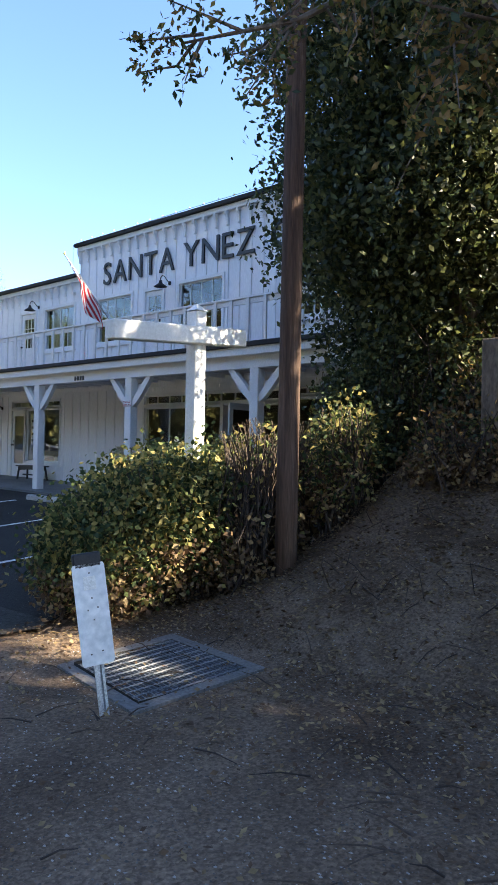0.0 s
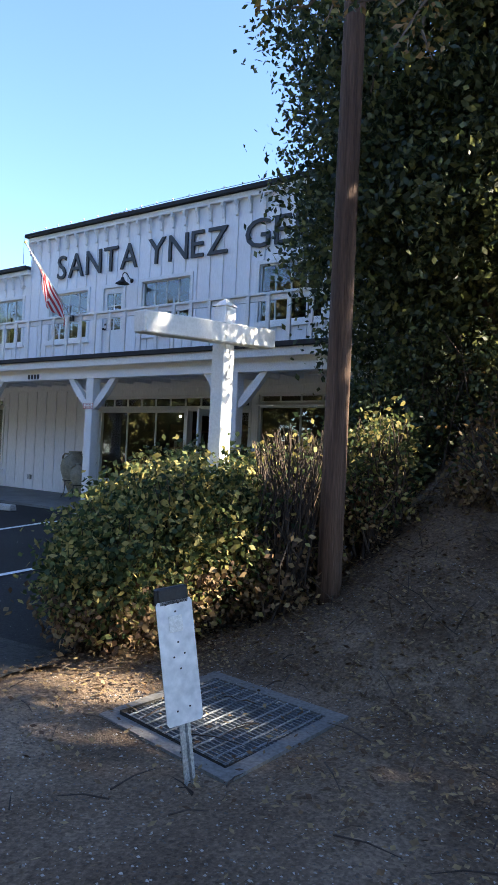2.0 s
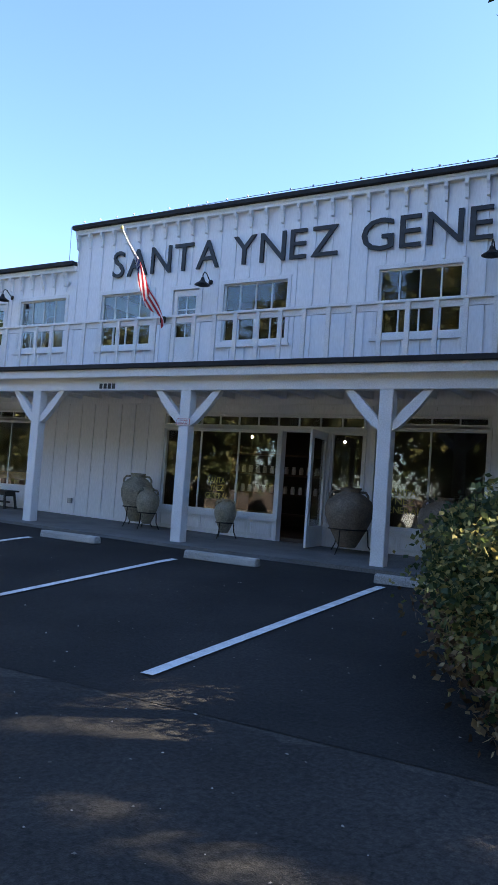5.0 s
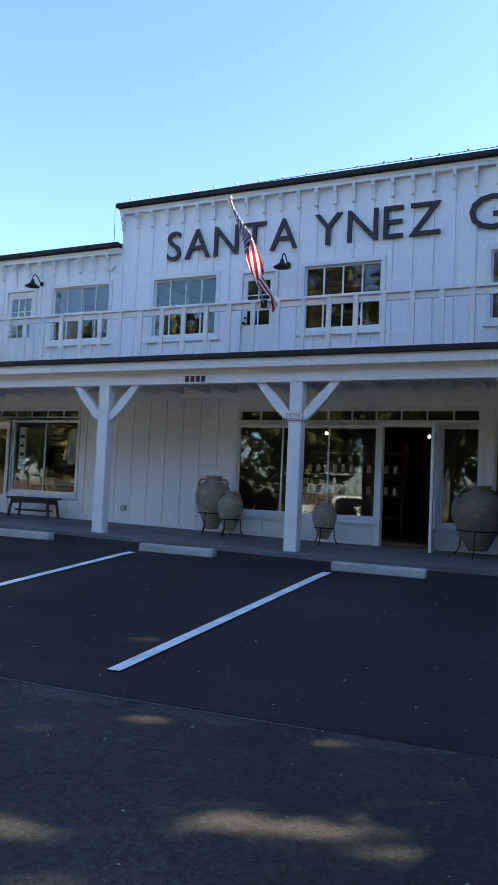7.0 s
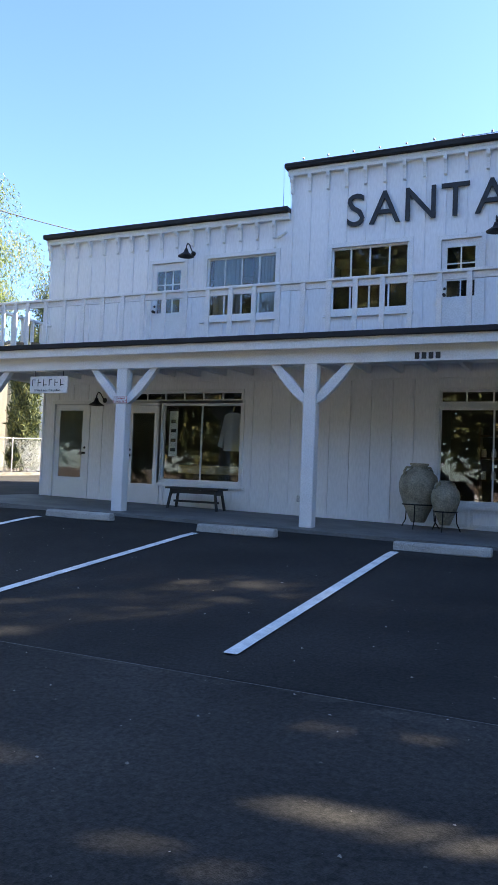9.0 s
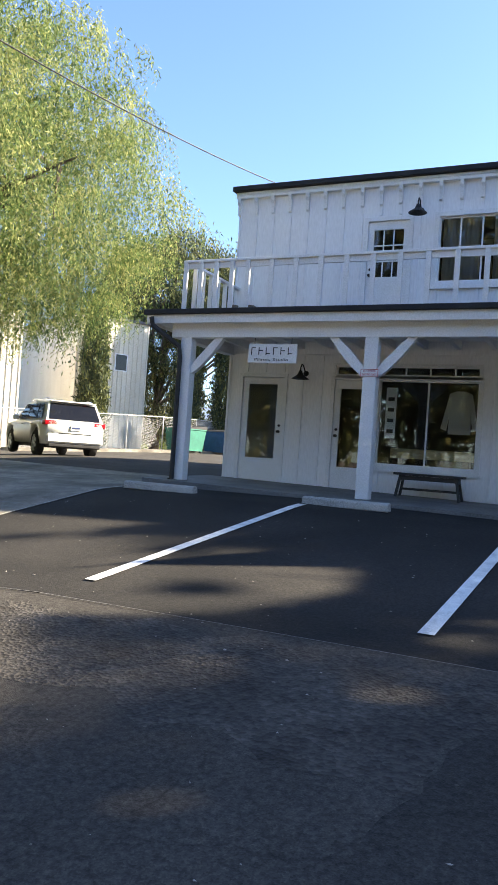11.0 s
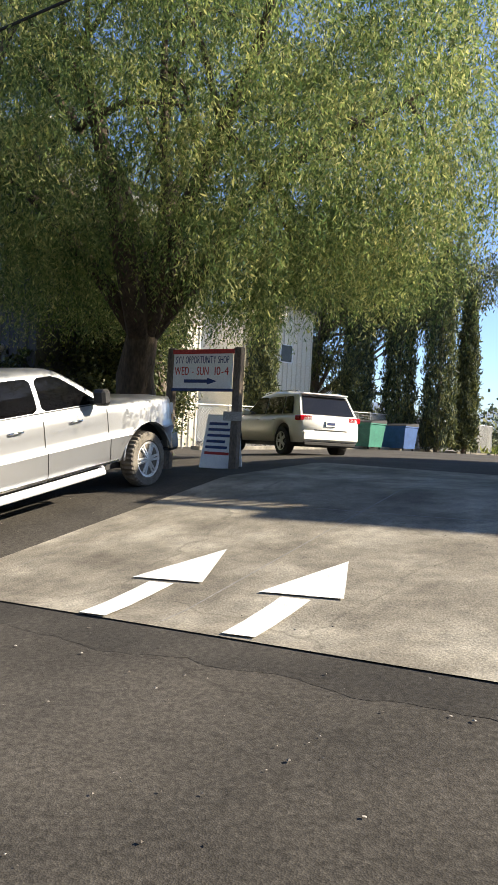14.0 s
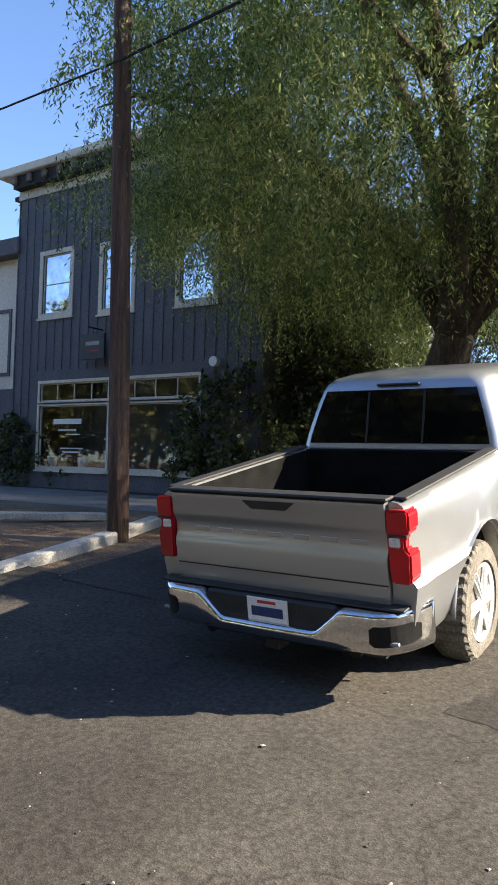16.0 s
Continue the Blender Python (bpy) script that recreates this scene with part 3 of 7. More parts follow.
battens(wall_up, BX0, BXM, 3.8, 6.32, 0.37, WIN_UP + DOORS_UP, FY, M_white)
battens(wall_hi, BXM, BX1, 3.8, 7.16, 0.37, WIN_UP + DOORS_UP, FY, M_white)

# parapet caps, mouldings and brackets
for a, b, z in ((BX0, BXM, 6.6), (BXM, BX1, 7.45)):
    e = 0.1
    part("parapet_cap", boxed(a - e, b + (e if b == BX1 else 0), FY - 0.2, FY + 0.3, z, z + 0.1, bevel=0.01), M_roof, store, "black roofing edge along the parapet")
    part("crown_board", boxed(a - 0.05, b, FY - 0.1, FY - 0.002, z - 0.12, z - 0.003), M_trim, store)
    part("moulding", boxed(a, b, FY - 0.115, FY - 0.101, z - 0.06, z - 0.004, bevel=0.006), M_trim, store)
bm = bmesh.new()
prism(bm, [(0, 0), (0, 0.34), (-0.11, 0.34), (-0.11, 0.25), (-0.07, 0.2), (-0.055, 0.1), (-0.05, 0.02), (-0.03, 0)], -0.03, 0.03, axis="x")
me_br = bpy.data.meshes.new("bracket")
bm.to_mesh(me_br)
bm.free()
me_br.materials.append(M_trim)
for a, b, z in ((BX0, BXM, 6.6), (BXM, BX1, 7.45)):
    x = a + 0.03
    while x < b:
        piece("bracket", me_br, (x, FY - 0.022, z - 0.47), store)
        x += 0.37
# the string of bulbs along the cap
wire = part("light_string", tubed([(BXM - 0.08, FY - 0.21, 6.7), (BXM - 0.1, FY - 0.21, 7.5), (-12, FY - 0.21, 7.57), (BX1, FY - 0.21, 7.57)], 0.006, 5), M_cable, store, "string of small clear bulbs along the parapet")
bm = bmesh.new()
bmesh.ops.create_icosphere(bm, subdivisions=1, radius=0.024)
me_bulb = bpy.data.meshes.new("bulb")
bm.to_mesh(me_bulb)
bm.free()
me_bulb.materials.append(M_clear)
for k in range(30):
    piece("bulb", me_bulb, (BXM + 0.3 + k * 0.5, FY - 0.21, 7.59), wire)


def ring(bm, x0, x1, z0, z1, y0, y1, w, sill=0.0):
    box(bm, x0 - w, x0, y0, y1, z0 - w, z1 + w)
    box(bm, x1, x1 + w, y0, y1, z0 - w, z1 + w)
    box(bm, x0, x1, y0, y1, z1, z1 + w)
    box(bm, x0, x1, y0, y1, z0 - w, z0)
    if sill:
        box(bm, x0 - w - 0.04, x1 + w + 0.04, y0 - 0.03, y1, z0 - w - 0.05, z0 - w)


def window(parent, x0, x1, z0, z1, y, cols, rows, mat, trim=0.08, sill=0.03, pane_mat=None, label=""):
    bm = bmesh.new()
    ring(bm, x0, x1, z0, z1, y - 0.03, y + 0.0, trim, sill)
    w = part("window", bm, mat, parent, label)
    bm = bmesh.new()
    e = 0.035
    box(bm, x0, x0 + e, y + 0.03, y + 0.08, z0, z1), box(bm, x1 - e, x1, y + 0.03, y + 0.08, z0, z1)
    box(bm, x0 + e, x1 - e, y + 0.03, y + 0.08, z0, z0 + e), box(bm, x0 + e, x1 - e, y + 0.03, y + 0.08, z1 - e, z1)
    part("sash", bm, mat, w)
    dx, dz = (x1 - x0) / cols, (z1 - z0) / rows
    for i in range(1, cols):
        part("mullion", boxed(x0 + i * dx - 0.014, x0 + i * dx + 0.014, y + 0.035, y + 0.072, z0 + e, z1 - e), mat, w)
    for j in range(1, rows):
        part("muntin", boxed(x0 + e, x1 - e, y + 0.038, y + 0.07, z0 + j * dz - 0.014, z0 + j * dz + 0.014), mat, w)
    for i in range(cols):
        for j in range(rows):
            p = part("pane", boxed(x0 + i * dx + 0.012, x0 + (i + 1) * dx - 0.012, y + 0.05, y + 0.056, z0 + j * dz + 0.012, z0 + (j + 1) * dz - 0.012), pane_mat or M_glass, w)
            p.visible_shadow = False
    return w


for k, (a, b, c, d) in enumerate(WIN_UP):
    window(store, a, b, c, d, FY, 4, 2, M_trim, label="white-framed sash window with eight panes")
# sheer curtain behind one upper window
for a, b in ((-18.66, -18.0), (-17.75, -17.25)):
    bm = bmesh.new()
    n = 24
    rows = [[bm.verts.new((a + (b - a) * i / n, FY + 0.2 + 0.025 * math.sin(i * 1.9), z)) for i in range(n + 1)] for z in (4.6, 5.9)]
    for i in range(n):
        bm.faces.new((rows[0][i], rows[0][i + 1], rows[1][i + 1], rows[1][i]))
    bmesh.ops.solidify(bm, geom=bm.faces[:], thickness=0.004)
    solid("curtain", bm, M_curtain, "sheer white curtain hanging inside an upper window", "curtain", "upper window curtains", smooth=True)


def glazed_door(parent, x0, x1, z0, z1, y, gx0, gx1, gz0, gz1, cols=1, rows=1, label="", handle_right=True):
    bm = bmesh.new()
    box(bm, x0 - 0.07, x0, y - 0.03, y, z0, z1 + 0.07), box(bm, x1, x1 + 0.07, y - 0.03, y, z0, z1 + 0.07), box(bm, x0, x1, y - 0.03, y, z1, z1 + 0.07)
    fr = part("door", bm, M_trim, parent, label)
    bm = bmesh.new()
    holed(bm, x0 + 0.005, x1 - 0.005, z0 + 0.03, z1 - 0.005, y + 0.02, y + 0.065, [(gx0, gx1, gz0, gz1)])
    part("leaf", bm, M_trim, fr)
    p = part("pane", boxed(gx0, gx1, y + 0.035, y + 0.042, gz0, gz1), M_glass, fr)
    p.visible_shadow = False
    for i in range(1, cols):
        x = gx0 + (gx1 - gx0) * i / cols
        part("muntin", boxed(x - 0.011, x + 0.011, y + 0.024, y + 0.05, gz0, gz1), M_trim, fr)
    for j in range(1, rows):
        z = gz0 + (gz1 - gz0) * j / rows
        part("muntin", boxed(gx0, gx1, y + 0.026, y + 0.048, z - 0.011, z + 0.011), M_trim, fr)
    hx = x1 - 0.07 if handle_right else x0 + 0.07
    bm = bmesh.new()
    lathe(bm, [(0.028, 0), (0.028, 0.01), (0.012, 0.012), (0.012, 0.05), (0.03, 0.055), (0.026, 0.085), (0.0, 0.09)][:-1], 12)
    bmesh.ops.transform(bm, matrix=pose(hx, y + 0.02, (z0 + z1) / 2 - 0.02, 90), verts=bm.verts)
    part("knob", bm, M_iron, fr)
    bm = bmesh.new()
    lathe(bm, [(0.026, 0), (0.026, 0.012), (0.01, 0.02)], 12)
    bmesh.ops.transform(bm, matrix=pose(hx, y + 0.02, (z0 + z1) / 2 + 0.1, 90), verts=bm.verts)
    part("deadbolt", bm, M_iron, fr)
    part("threshold", boxed(x0, x1, y - 0.02, y + 0.14, z0 - 0.03, z0 + 0.028), M_iron, fr, "dark metal threshold")
    return fr


glazed_door(store, *DOORS_LOW[0], FY, -22.32, -21.7, 1.22, 2.7, label="white half-glazed studio door")
glazed_door(store, *DOORS_LOW[1], FY, -20.38, -19.84, 1.15, 2.65, label="white half-glazed door beside the shop window", handle_right=False)
glazed_door(store, *DOORS_UP[0], FY, -19.93, -19.36, 4.78, 5.68, 3, 3, "white balcony door with small panes", False)
glazed_door(store, *DOORS_UP[1], FY, -13.85, -13.36, 4.76, 5.66, 2, 3, "white balcony door with small panes", False)

# shop windows
a, b, c, d = GLASS_LOW[0]
window(store, a, b, c, d, FY, 2, 1, M_trim, 0.07, 0.05, label="wide shop window with two panes")
a, b, c, d = GLASS_LOW[1]
window(store, a, b, c, d, FY, 3, 1, M_trim, 0.06, 0.05, label="wide shop window with three tall panes")
a, b, c, d = GLASS_LOW[2]
window(store, a, b, c, d, FY, 1, 1, M_trim, 0.06, 0.05, label="narrow shop window beside the open door")
a, b, c, d = GLASS_LOW[3]
window(store, a, b, c, d, FY, 2, 1, M_trim, 0.06, 0.05, label="wide shop window with two panes")
for (a, b, c, d), n in zip(TRANSOMS, (6, 10, 4)):
    window(store, a, b, c, d, FY, n, 1, M_trim, 0.04, 0.0, label="row of small transom lights")
for x0, x1, n in ((-13.9, -11.1, 5), (-9.06, -7.04, 4)):
    for i in range(n):
        w = (x1 - x0) / n
        bm = bmesh.new()
        ring(bm, x0 + i * w + 0.07, x0 + (i + 1) * w - 0.07, 0.72, 0.92, FY - 0.02, FY - 0.001, 0.05)
        part("panel", bm, M_trim, store)
# the open leaf of the store door
leaf = part("door", boxed(-11.04, -11.0, FY - 0.03, FY + 0.02, 0.6, 2.8), M_trim, store, "white glazed shop door standing open")
bm = bmesh.new()
holed(bm, 0, 0.92, 0.62, 2.74, -0.022, 0.022, [(0.13, 0.79, 1.0, 2.6)])
turn = pose(-10.03, FY - 0.03, 0, 0, 0, -83)
bmesh.ops.transform(bm, matrix=turn, verts=bm.verts)
part("leaf", bm, M_trim, leaf)
p = part("pane", boxed(0.13, 0.79, -0.004, 0.004, 1.0, 2.6, m=turn), M_glass, leaf)
p.visible_shadow = False
part("pull", tubed([turn @ Vector((0.86, -0.03, 1.45)), turn @ Vector((0.86, -0.07, 1.5)), turn @ Vector((0.86, -0.07, 1.75)), turn @ Vector((0.86, -0.03, 1.8))], 0.012, 6), M_iron, leaf)

# outlet box and conduit on the wall
part("outlet_box", boxed(-16.54, -16.42, FY - 0.07, FY - 0.001, 0.95, 1.07, bevel=0.01), M_steel, store)
part("camera_mount", tubed([(-17.15, FY - 0.01, 6.16), (-17.0, FY - 0.12, 6.16), (-16.9, FY - 0.2, 6.18)], 0.03, 8), M_trim, store)

# ---- porch ----
bm = bmesh.new()
x0, x1 = BX0 - 0.3, BX1
ya, yb = 10.35, FY
top = [bm.verts.new((x, y, slab_z(x) + (0.05 if y == yb else 0))) for x in (x0, -12, x1) for y in (ya, yb)]
bot = [bm.verts.new((v.co.x, v.co.y, 0.1)) for v in top]
for k in (0, 2):
    bm.faces.new((top[k], top[k + 2], top[k + 3], top[k + 1]))
    bm.faces.new((bot[k], bot[k + 2], top[k + 2], top[k]))
    bm.faces.new((bot[k + 1], top[k + 1], top[k + 3], bot[k + 3]))
bm.faces.new((bot[0], top[0], top[1], bot[1])), bm.faces.new((bot[4], bot[5], top[5], top[4]))
tagged(part("porch_floor", bm, M_slab, None), "grey concrete porch floor", kind="structure")

porch = thing("porch_roof", (-12, PY, 3.27), "white timber porch roof and balcony deck with a black edge", "porch roof", plan=True)
part("beam", boxed(BX0 - 0.1, BX1, PY, PY + 0.2, 3.27, 3.54), M_trim, porch)
part("end_beam", boxed(BX0 - 0.1, BX0 + 0.1, PY + 0.2, FY, 3.27, 3.54), M_trim, porch)
part("fascia", boxed(BX0 - 0.55, BX1, PY - 0.16, PY - 0.12, 3.5, 3.65), M_trim, porch)
part("soffit", boxed(BX0 - 0.55, BX1, PY - 0.12, FY - 0.03, 3.545, 3.6), M_white, porch)
part("roof_edge", boxed(BX0 - 0.6, BX1, PY - 0.22, PY - 0.06, 3.65, 3.74, bevel=0.01), M_roof, porch, "black roofing edge")
part("deck", boxed(BX0 - 0.58, BX1, PY - 0.06, FY - 0.03, 3.61, 3.75), M_roof, porch, "dark balcony deck")
me_joist = mesh_box("joist", M_white, -0.04, 0.04, PY + 0.2, FY - 0.03, 3.4, 3.543)
x = BX0 + 0.4
while x < BX1:
    piece("joist", me_joist, (x, 0, 0), porch)
    x += 0.6
part("ledger", boxed(BX0, BX1, FY - 0.03, FY - 0.002, 3.3, 3.54), M_white, porch)
# downpipe at the corner post
part("downpipe", tubed([(BX0 - 0.4, PY - 0.25, 3.6), (BX0 - 0.38, PY - 0.22, 3.45), (BX0 + 0.1, PY - 0.06, 3.1), (BX0 + 0.12, PY - 0.05, 2.9), (BX0 + 0.12, PY - 0.05, 0.75), (BX0 + 0.12, PY - 0.12, 0.72)], 0.045, 8), M_black, porch, "black downpipe")
part("gutter_board", boxed(BX0 - 0.56, BX0 - 0.52, PY - 0.12, FY, 3.5, 3.65), M_trim, porch)


def porch_post(x, left=True, right=True):
    z = slab_z(x)
    t = thing("porch_post", (x, PY + 0.1, z), "square white porch post with curved braces", "porch post", "posts along the porch")
    h = 3.27 - z
    part("shaft", boxed(-0.11, 0.11, -0.1, 0.1, 0, h, bevel=0.012), M_trim, t)
    for s, on in ((-1, left), (1, right)):
        if not on:
            continue
        lo = [(s * 0.11, h - 0.64), (s * 0.11, h - 0.5)] + [(s * (0.11 + 0.46 * (k / 6) ** 1.15), h - 0.5 + 0.5 * k / 6) for k in range(1, 7)] + [(s * 0.72, h)] + [(s * (0.11 + 0.61 * (k / 6) ** 1.0), h - 0.66 + 0.66 * k / 6 - 0.05 * math.sin(math.pi * k / 6)) for k in range(5, 0, -1)]
        bm = bmesh.new()
        prism(bm, lo, -0.055, 0.055)
        part("brace", bm, M_trim, t)
    return t


POSTS = [-22.6, -19.22, -15.58, -11.86, -8.1, -4.4, -0.8]
for x in POSTS:
    porch_post(x, x > -22, x < -1)

# ---- balcony railing ----
rail = thing("balcony_railing", (-12, PY, 3.77), "white wooden balcony railing with square balusters", "railing", plan=True)
part("top_rail", boxed(BX0 + 0.05, BX1, PY - 0.02, PY + 0.1, 4.6, 4.645, bevel=0.006), M_trim, rail)
part("top_rail", boxed(BX0 + 0.05, BX0 + 0.15, PY + 0.1, FY - 0.03, 4.6, 4.645), M_trim, rail)
part("under_rail", boxed(BX0 + 0.05, BX1, PY + 0.02, PY + 0.06, 4.5, 4.598), M_trim, rail)
me_bal = mesh_box("baluster", M_trim, -0.04, 0.04, -0.02, 0.02, 0, 0.83, bevel=0.004)
x = BX0 + 0.1
while x < BX1:
    piece("baluster", me_bal, (x, PY, 3.77), rail)
    x += 0.305 if x < -21.6 else 0.44
y = PY + 0.35
while y < FY - 0.1:
    piece("baluster", me_bal, (BX0 + 0.1, y, 3.77), rail)
    y += 0.3
for x, c in ((-21.9, 0.2), (-21.55, 0.18)):
    bm = bmesh.new()
    lathe(bm, [(c * 0.38, 0), (c * 0.5, c * 0.6), (c * 0.52, c * 0.62), (c * 0.45, c * 0.63)], 16)
    t = solid("flower_pot", bm, M_clay2, "small brown empty pot on the balcony deck", "pot", "pots on the balcony")
    t.location = (x, PY + 0.35, 3.77)

# ---- lettering ----


def glyph_mesh(ch, depth, mat):
    cu = bpy.data.curves.new("glyph", "FONT")
    cu.body, cu.extrude, cu.resolution_u = ch, depth, 3
    ob = new("glyph", cu)
    me = bpy.data.meshes.new_from_object(ob.evaluated_get(bpy.context.evaluated_depsgraph_get()))
    bpy.data.objects.remove(ob)
    bpy.data.curves.remove(cu)
    me.materials.clear()
    me.materials.append(mat)
    return me


glyphs = {}


def words(parent, text, x0, x1, z0, z1, y, mat, depth=0.02, fill=1.0, bold=0.0, m=None):
    """A line of letters between x0 and x1, each letter a part; they face -y, or stand in the frame m."""
    meshes, pen = [], 0.0
    for ch in text:
        if ch == " ":
            pen += 0.38
            continue
        key = (ch, mat.name)
        if key not in glyphs:
            glyphs[key] = glyph_mesh(ch, 0.5, mat)
        vs = np.empty(len(glyphs[key].vertices) * 3, np.float32)
        glyphs[key].vertices.foreach_get("co", vs)
        vs = vs.reshape(-1, 3)
        lo, hi = vs[:, 0].min(), vs[:, 0].max()
        meshes.append((glyphs[key], pen - lo, ch))
        pen += hi - lo + 0.115
    pen -= 0.115
    sx, sz = (x1 - x0) / pen, (z1 - z0) / 0.7
    for me, px, ch in meshes:
        ob = new("letter", me)
        ob.parent = parent
        base = Matrix.Translation((x0 + px * sx, y, z0)) @ Matrix.Rotation(math.pi / 2, 4, "X") @ Matrix.Diagonal((sx, sz, depth, 1))
        off = ORG.get(parent.name)
        if off is not None:
            base = Matrix.Translation(-off) @ base
        ob.matrix_basis = (m @ base) if m is not None else base


sign = thing("facade_lettering", (-9, FY, 6.21), "large black letters fixed to the white parapet", "sign", plan=True)
words(sign, "SANTA", -15.73, -12.8, 6.21, 6.83, FY - 0.045, M_black, 0.04)
words(sign, "YNEZ", -12.46, -10.07, 6.21, 6.83, FY - 0.045, M_black, 0.04)
words(sign, "GENERAL", -9.58, -5.15, 6.21, 6.83, FY - 0.045, M_black, 0.04)
words(sign, "STORE", -4.65, -1.6, 6.21, 6.83, FY - 0.045, M_black, 0.04)
for x0, x1, y in ((-12.75, -12.2, FY + 0.03), (-8.88, -8.15, FY + 0.03)):
    t = thing("window_lettering", (x0, y, 1.4), "gold painted letters on the shop window glass", "sign", "window lettering", plan=True)
    words(t, "SANTA", x0 + 0.04, x1 - 0.1, 1.66, 1.78, y, M_gold, 0.004)
    words(t, "YNEZ", x0 + 0.1, x1 - 0.12, 1.5, 1.62, y, M_gold, 0.004)
    words(t, "GENERAL", x0, x1, 1.34, 1.46, y, M_gold, 0.004)
# number on the beam, as bars
t = thing("number_sign", (-13.7, PY, 3.3), "row of small black numerals on the porch beam", "sign", plan=True)
for k in range(4):
    part("bar", boxed(-13.9 + k * 0.105, -13.83 + k * 0.105, PY - 0.012, PY - 0.001, 3.3, 3.4), M_black, t)
# hanging studio sign
t = thing("hanging_sign", (-20.96, PY + 0.1, 2.84), "white hanging sign board with thin dark lettering", "sign", plan=True)
part("board", boxed(-21.41, -20.51, PY + 0.085, PY + 0.115, 2.84, 3.17, bevel=0.008), M_trim, t)
for x in (-21.3, -20.62):
    part("hook", tubed([(x, PY + 0.1, 3.17), (x, PY + 0.1, 3.27)], 0.006, 6), M_iron, t)
for k in range(6):
    part("bar", boxed(-21.35 + k * 0.135, -21.335 + k * 0.135, PY + 0.08, PY + 0.086, 2.98, 3.11), M_black, t)
    part("bar", boxed(-21.335 + k * 0.135, -21.27 + k * 0.135, PY + 0.08, PY + 0.086, 3.095 - (k % 3) * 0.05, 3.11 - (k % 3) * 0.05), M_black, t)
words(t, "Pilates Studio", -21.28, -20.66, 2.88, 2.925, PY + 0.08, M_black, 0.004)
# parking signs on two posts
for x in (-11.86, -19.22):
    t = thing("parking_sign", (x, PY, 2.63), "small white and red customer parking sign on a porch post", "sign", "parking signs", plan=True)
    part("plate", boxed(x - 0.15, x + 0.15, PY - 0.012, PY - 0.002, 2.63, 2.76, bevel=0.003), M_trim, t)
    bm = bmesh.new()
    ring(bm, x - 0.135, x + 0.135, 2.645, 2.745, PY - 0.0145, PY - 0.012, 0.008)
    part("border", bm, M_red, t)
    words(t, "CUSTOMER", x - 0.1, x + 0.1, 2.705, 2.735, PY - 0.013, M_red, 0.003)
    words(t, "PARKING ONLY", x - 0.12, x + 0.12, 2.655, 2.685, PY - 0.013, M_red, 0.003)


# ---- barn lamps ----
def barn_lamp(x, z):
    t = thing("barn_lamp", (x, FY, z), "black gooseneck barn lamp on the white wall", "wall lamp", "barn lamps")
    bm = bmesh.new()
    lathe(bm, [(0.055, 0), (0.055, 0.012), (0.02, 0.03)], 14)
    bmesh.ops.transform(bm, matrix=pose(0, -0.022, 0, 90), verts=bm.verts)
    part("backplate", bm, M_iron, t)
    part("gooseneck", tubed([(0, -0.03, 0), (0, -0.12, 0.06), (0, -0.2, 0.14), (0, -0.28, 0.15), (0, -0.33, 0.08), (0, -0.33, 0.0)], 0.012, 7), M_iron, t, smooth=True)
    bm = bmesh.new()
    lathe(bm, [(0.03, 0.02), (0.045, -0.03), (0.06, -0.06), (0.16, -0.13), (0.17, -0.14), (0.155, -0.138), (0.05, -0.07)], 18, (0, -0.33, 0))
    part("shade", bm, M_iron, t, smooth=True)
    return t


for x, z in ((-19.05, 5.98), (-12.98, 5.9), (-7.08, 5.95), (-21.1, 2.92), (-6.3, 2.6)):
    barn_lamp(x, z)

# ---- flag ----
flag = thing("flag", (-12.47, PY, 4.6), "striped flag hanging from an angled pole on the railing", "flag", plan=True)
fb, ft = Vector((-12.47, PY - 0.02, 4.55)), Vector((-12.56, 9.46, 5.87))
part("pole", tubed([fb, ft], [0.016, 0.013], 8), M_steel, flag)
bm = bmesh.new()
lathe(bm, [(0.03, 0), (0.03, 0.02), (0.015, 0.05)], 10)
bmesh.ops.translate(bm, verts=bm.verts, vec=ft)
part("finial", bm, M_gold, flag)
part("bracket", boxed(-12.52, -12.42, PY - 0.06, PY - 0.021, 4.5, 4.62), M_iron, flag)
hoist0, hoist1 = fb.lerp(ft, 0.96), fb.lerp(ft, 0.42)
NS, NW = 13, 26
stripe_w = 1.0 / NS


def cloth_point(u, v):
    """u along the hoist from the top, v out along the fly, which hangs in folds."""
    p = hoist0.lerp(hoist1, u)
    fall = Vector((0.42, 0.06, -0.9)).normalized() * 1.05 * v
    fold = 0.1 * math.sin(7 * u + 2.5 * v) * min(1, 2.2 * v)
    squeeze = (0.3 * v) * (0.5 - u)
    q = p + fall + Vector((fold, 0.4 * fold, 0)) + (hoist1 - hoist0) * squeeze
    return q


for s in range(NS):
    bm = bmesh.new()
    v0 = 0.4 if s < 7 else 0.0
    cols = [[bm.verts.new(cloth_point((s + e / 2) * stripe_w, v0 + (1 - v0) * k / NW)) for e in range(3)] for k in range(NW + 1)]
    for c0, c1 in zip(cols, cols[1:]):
        for e in range(2):
            bm.faces.new((c0[e], c1[e], c1[e + 1], c0[e + 1]))
    bmesh.ops.solidify(bm, geom=bm.faces[:], thickness=0.003)
    part("stripe", bm, M_flagred if s % 2 == 0 else M_cloth, flag, smooth=True)
bm = bmesh.new()
cols = [[bm.verts.new(cloth_point(7 * stripe_w * e / 12, 0.4 * k / 12)) for e in range(13)] for k in range(13)]
for c0, c1 in zip(cols, cols[1:]):
    for e in range(12):
        bm.faces.new((c0[e], c1[e], c1[e + 1], c0[e + 1]))
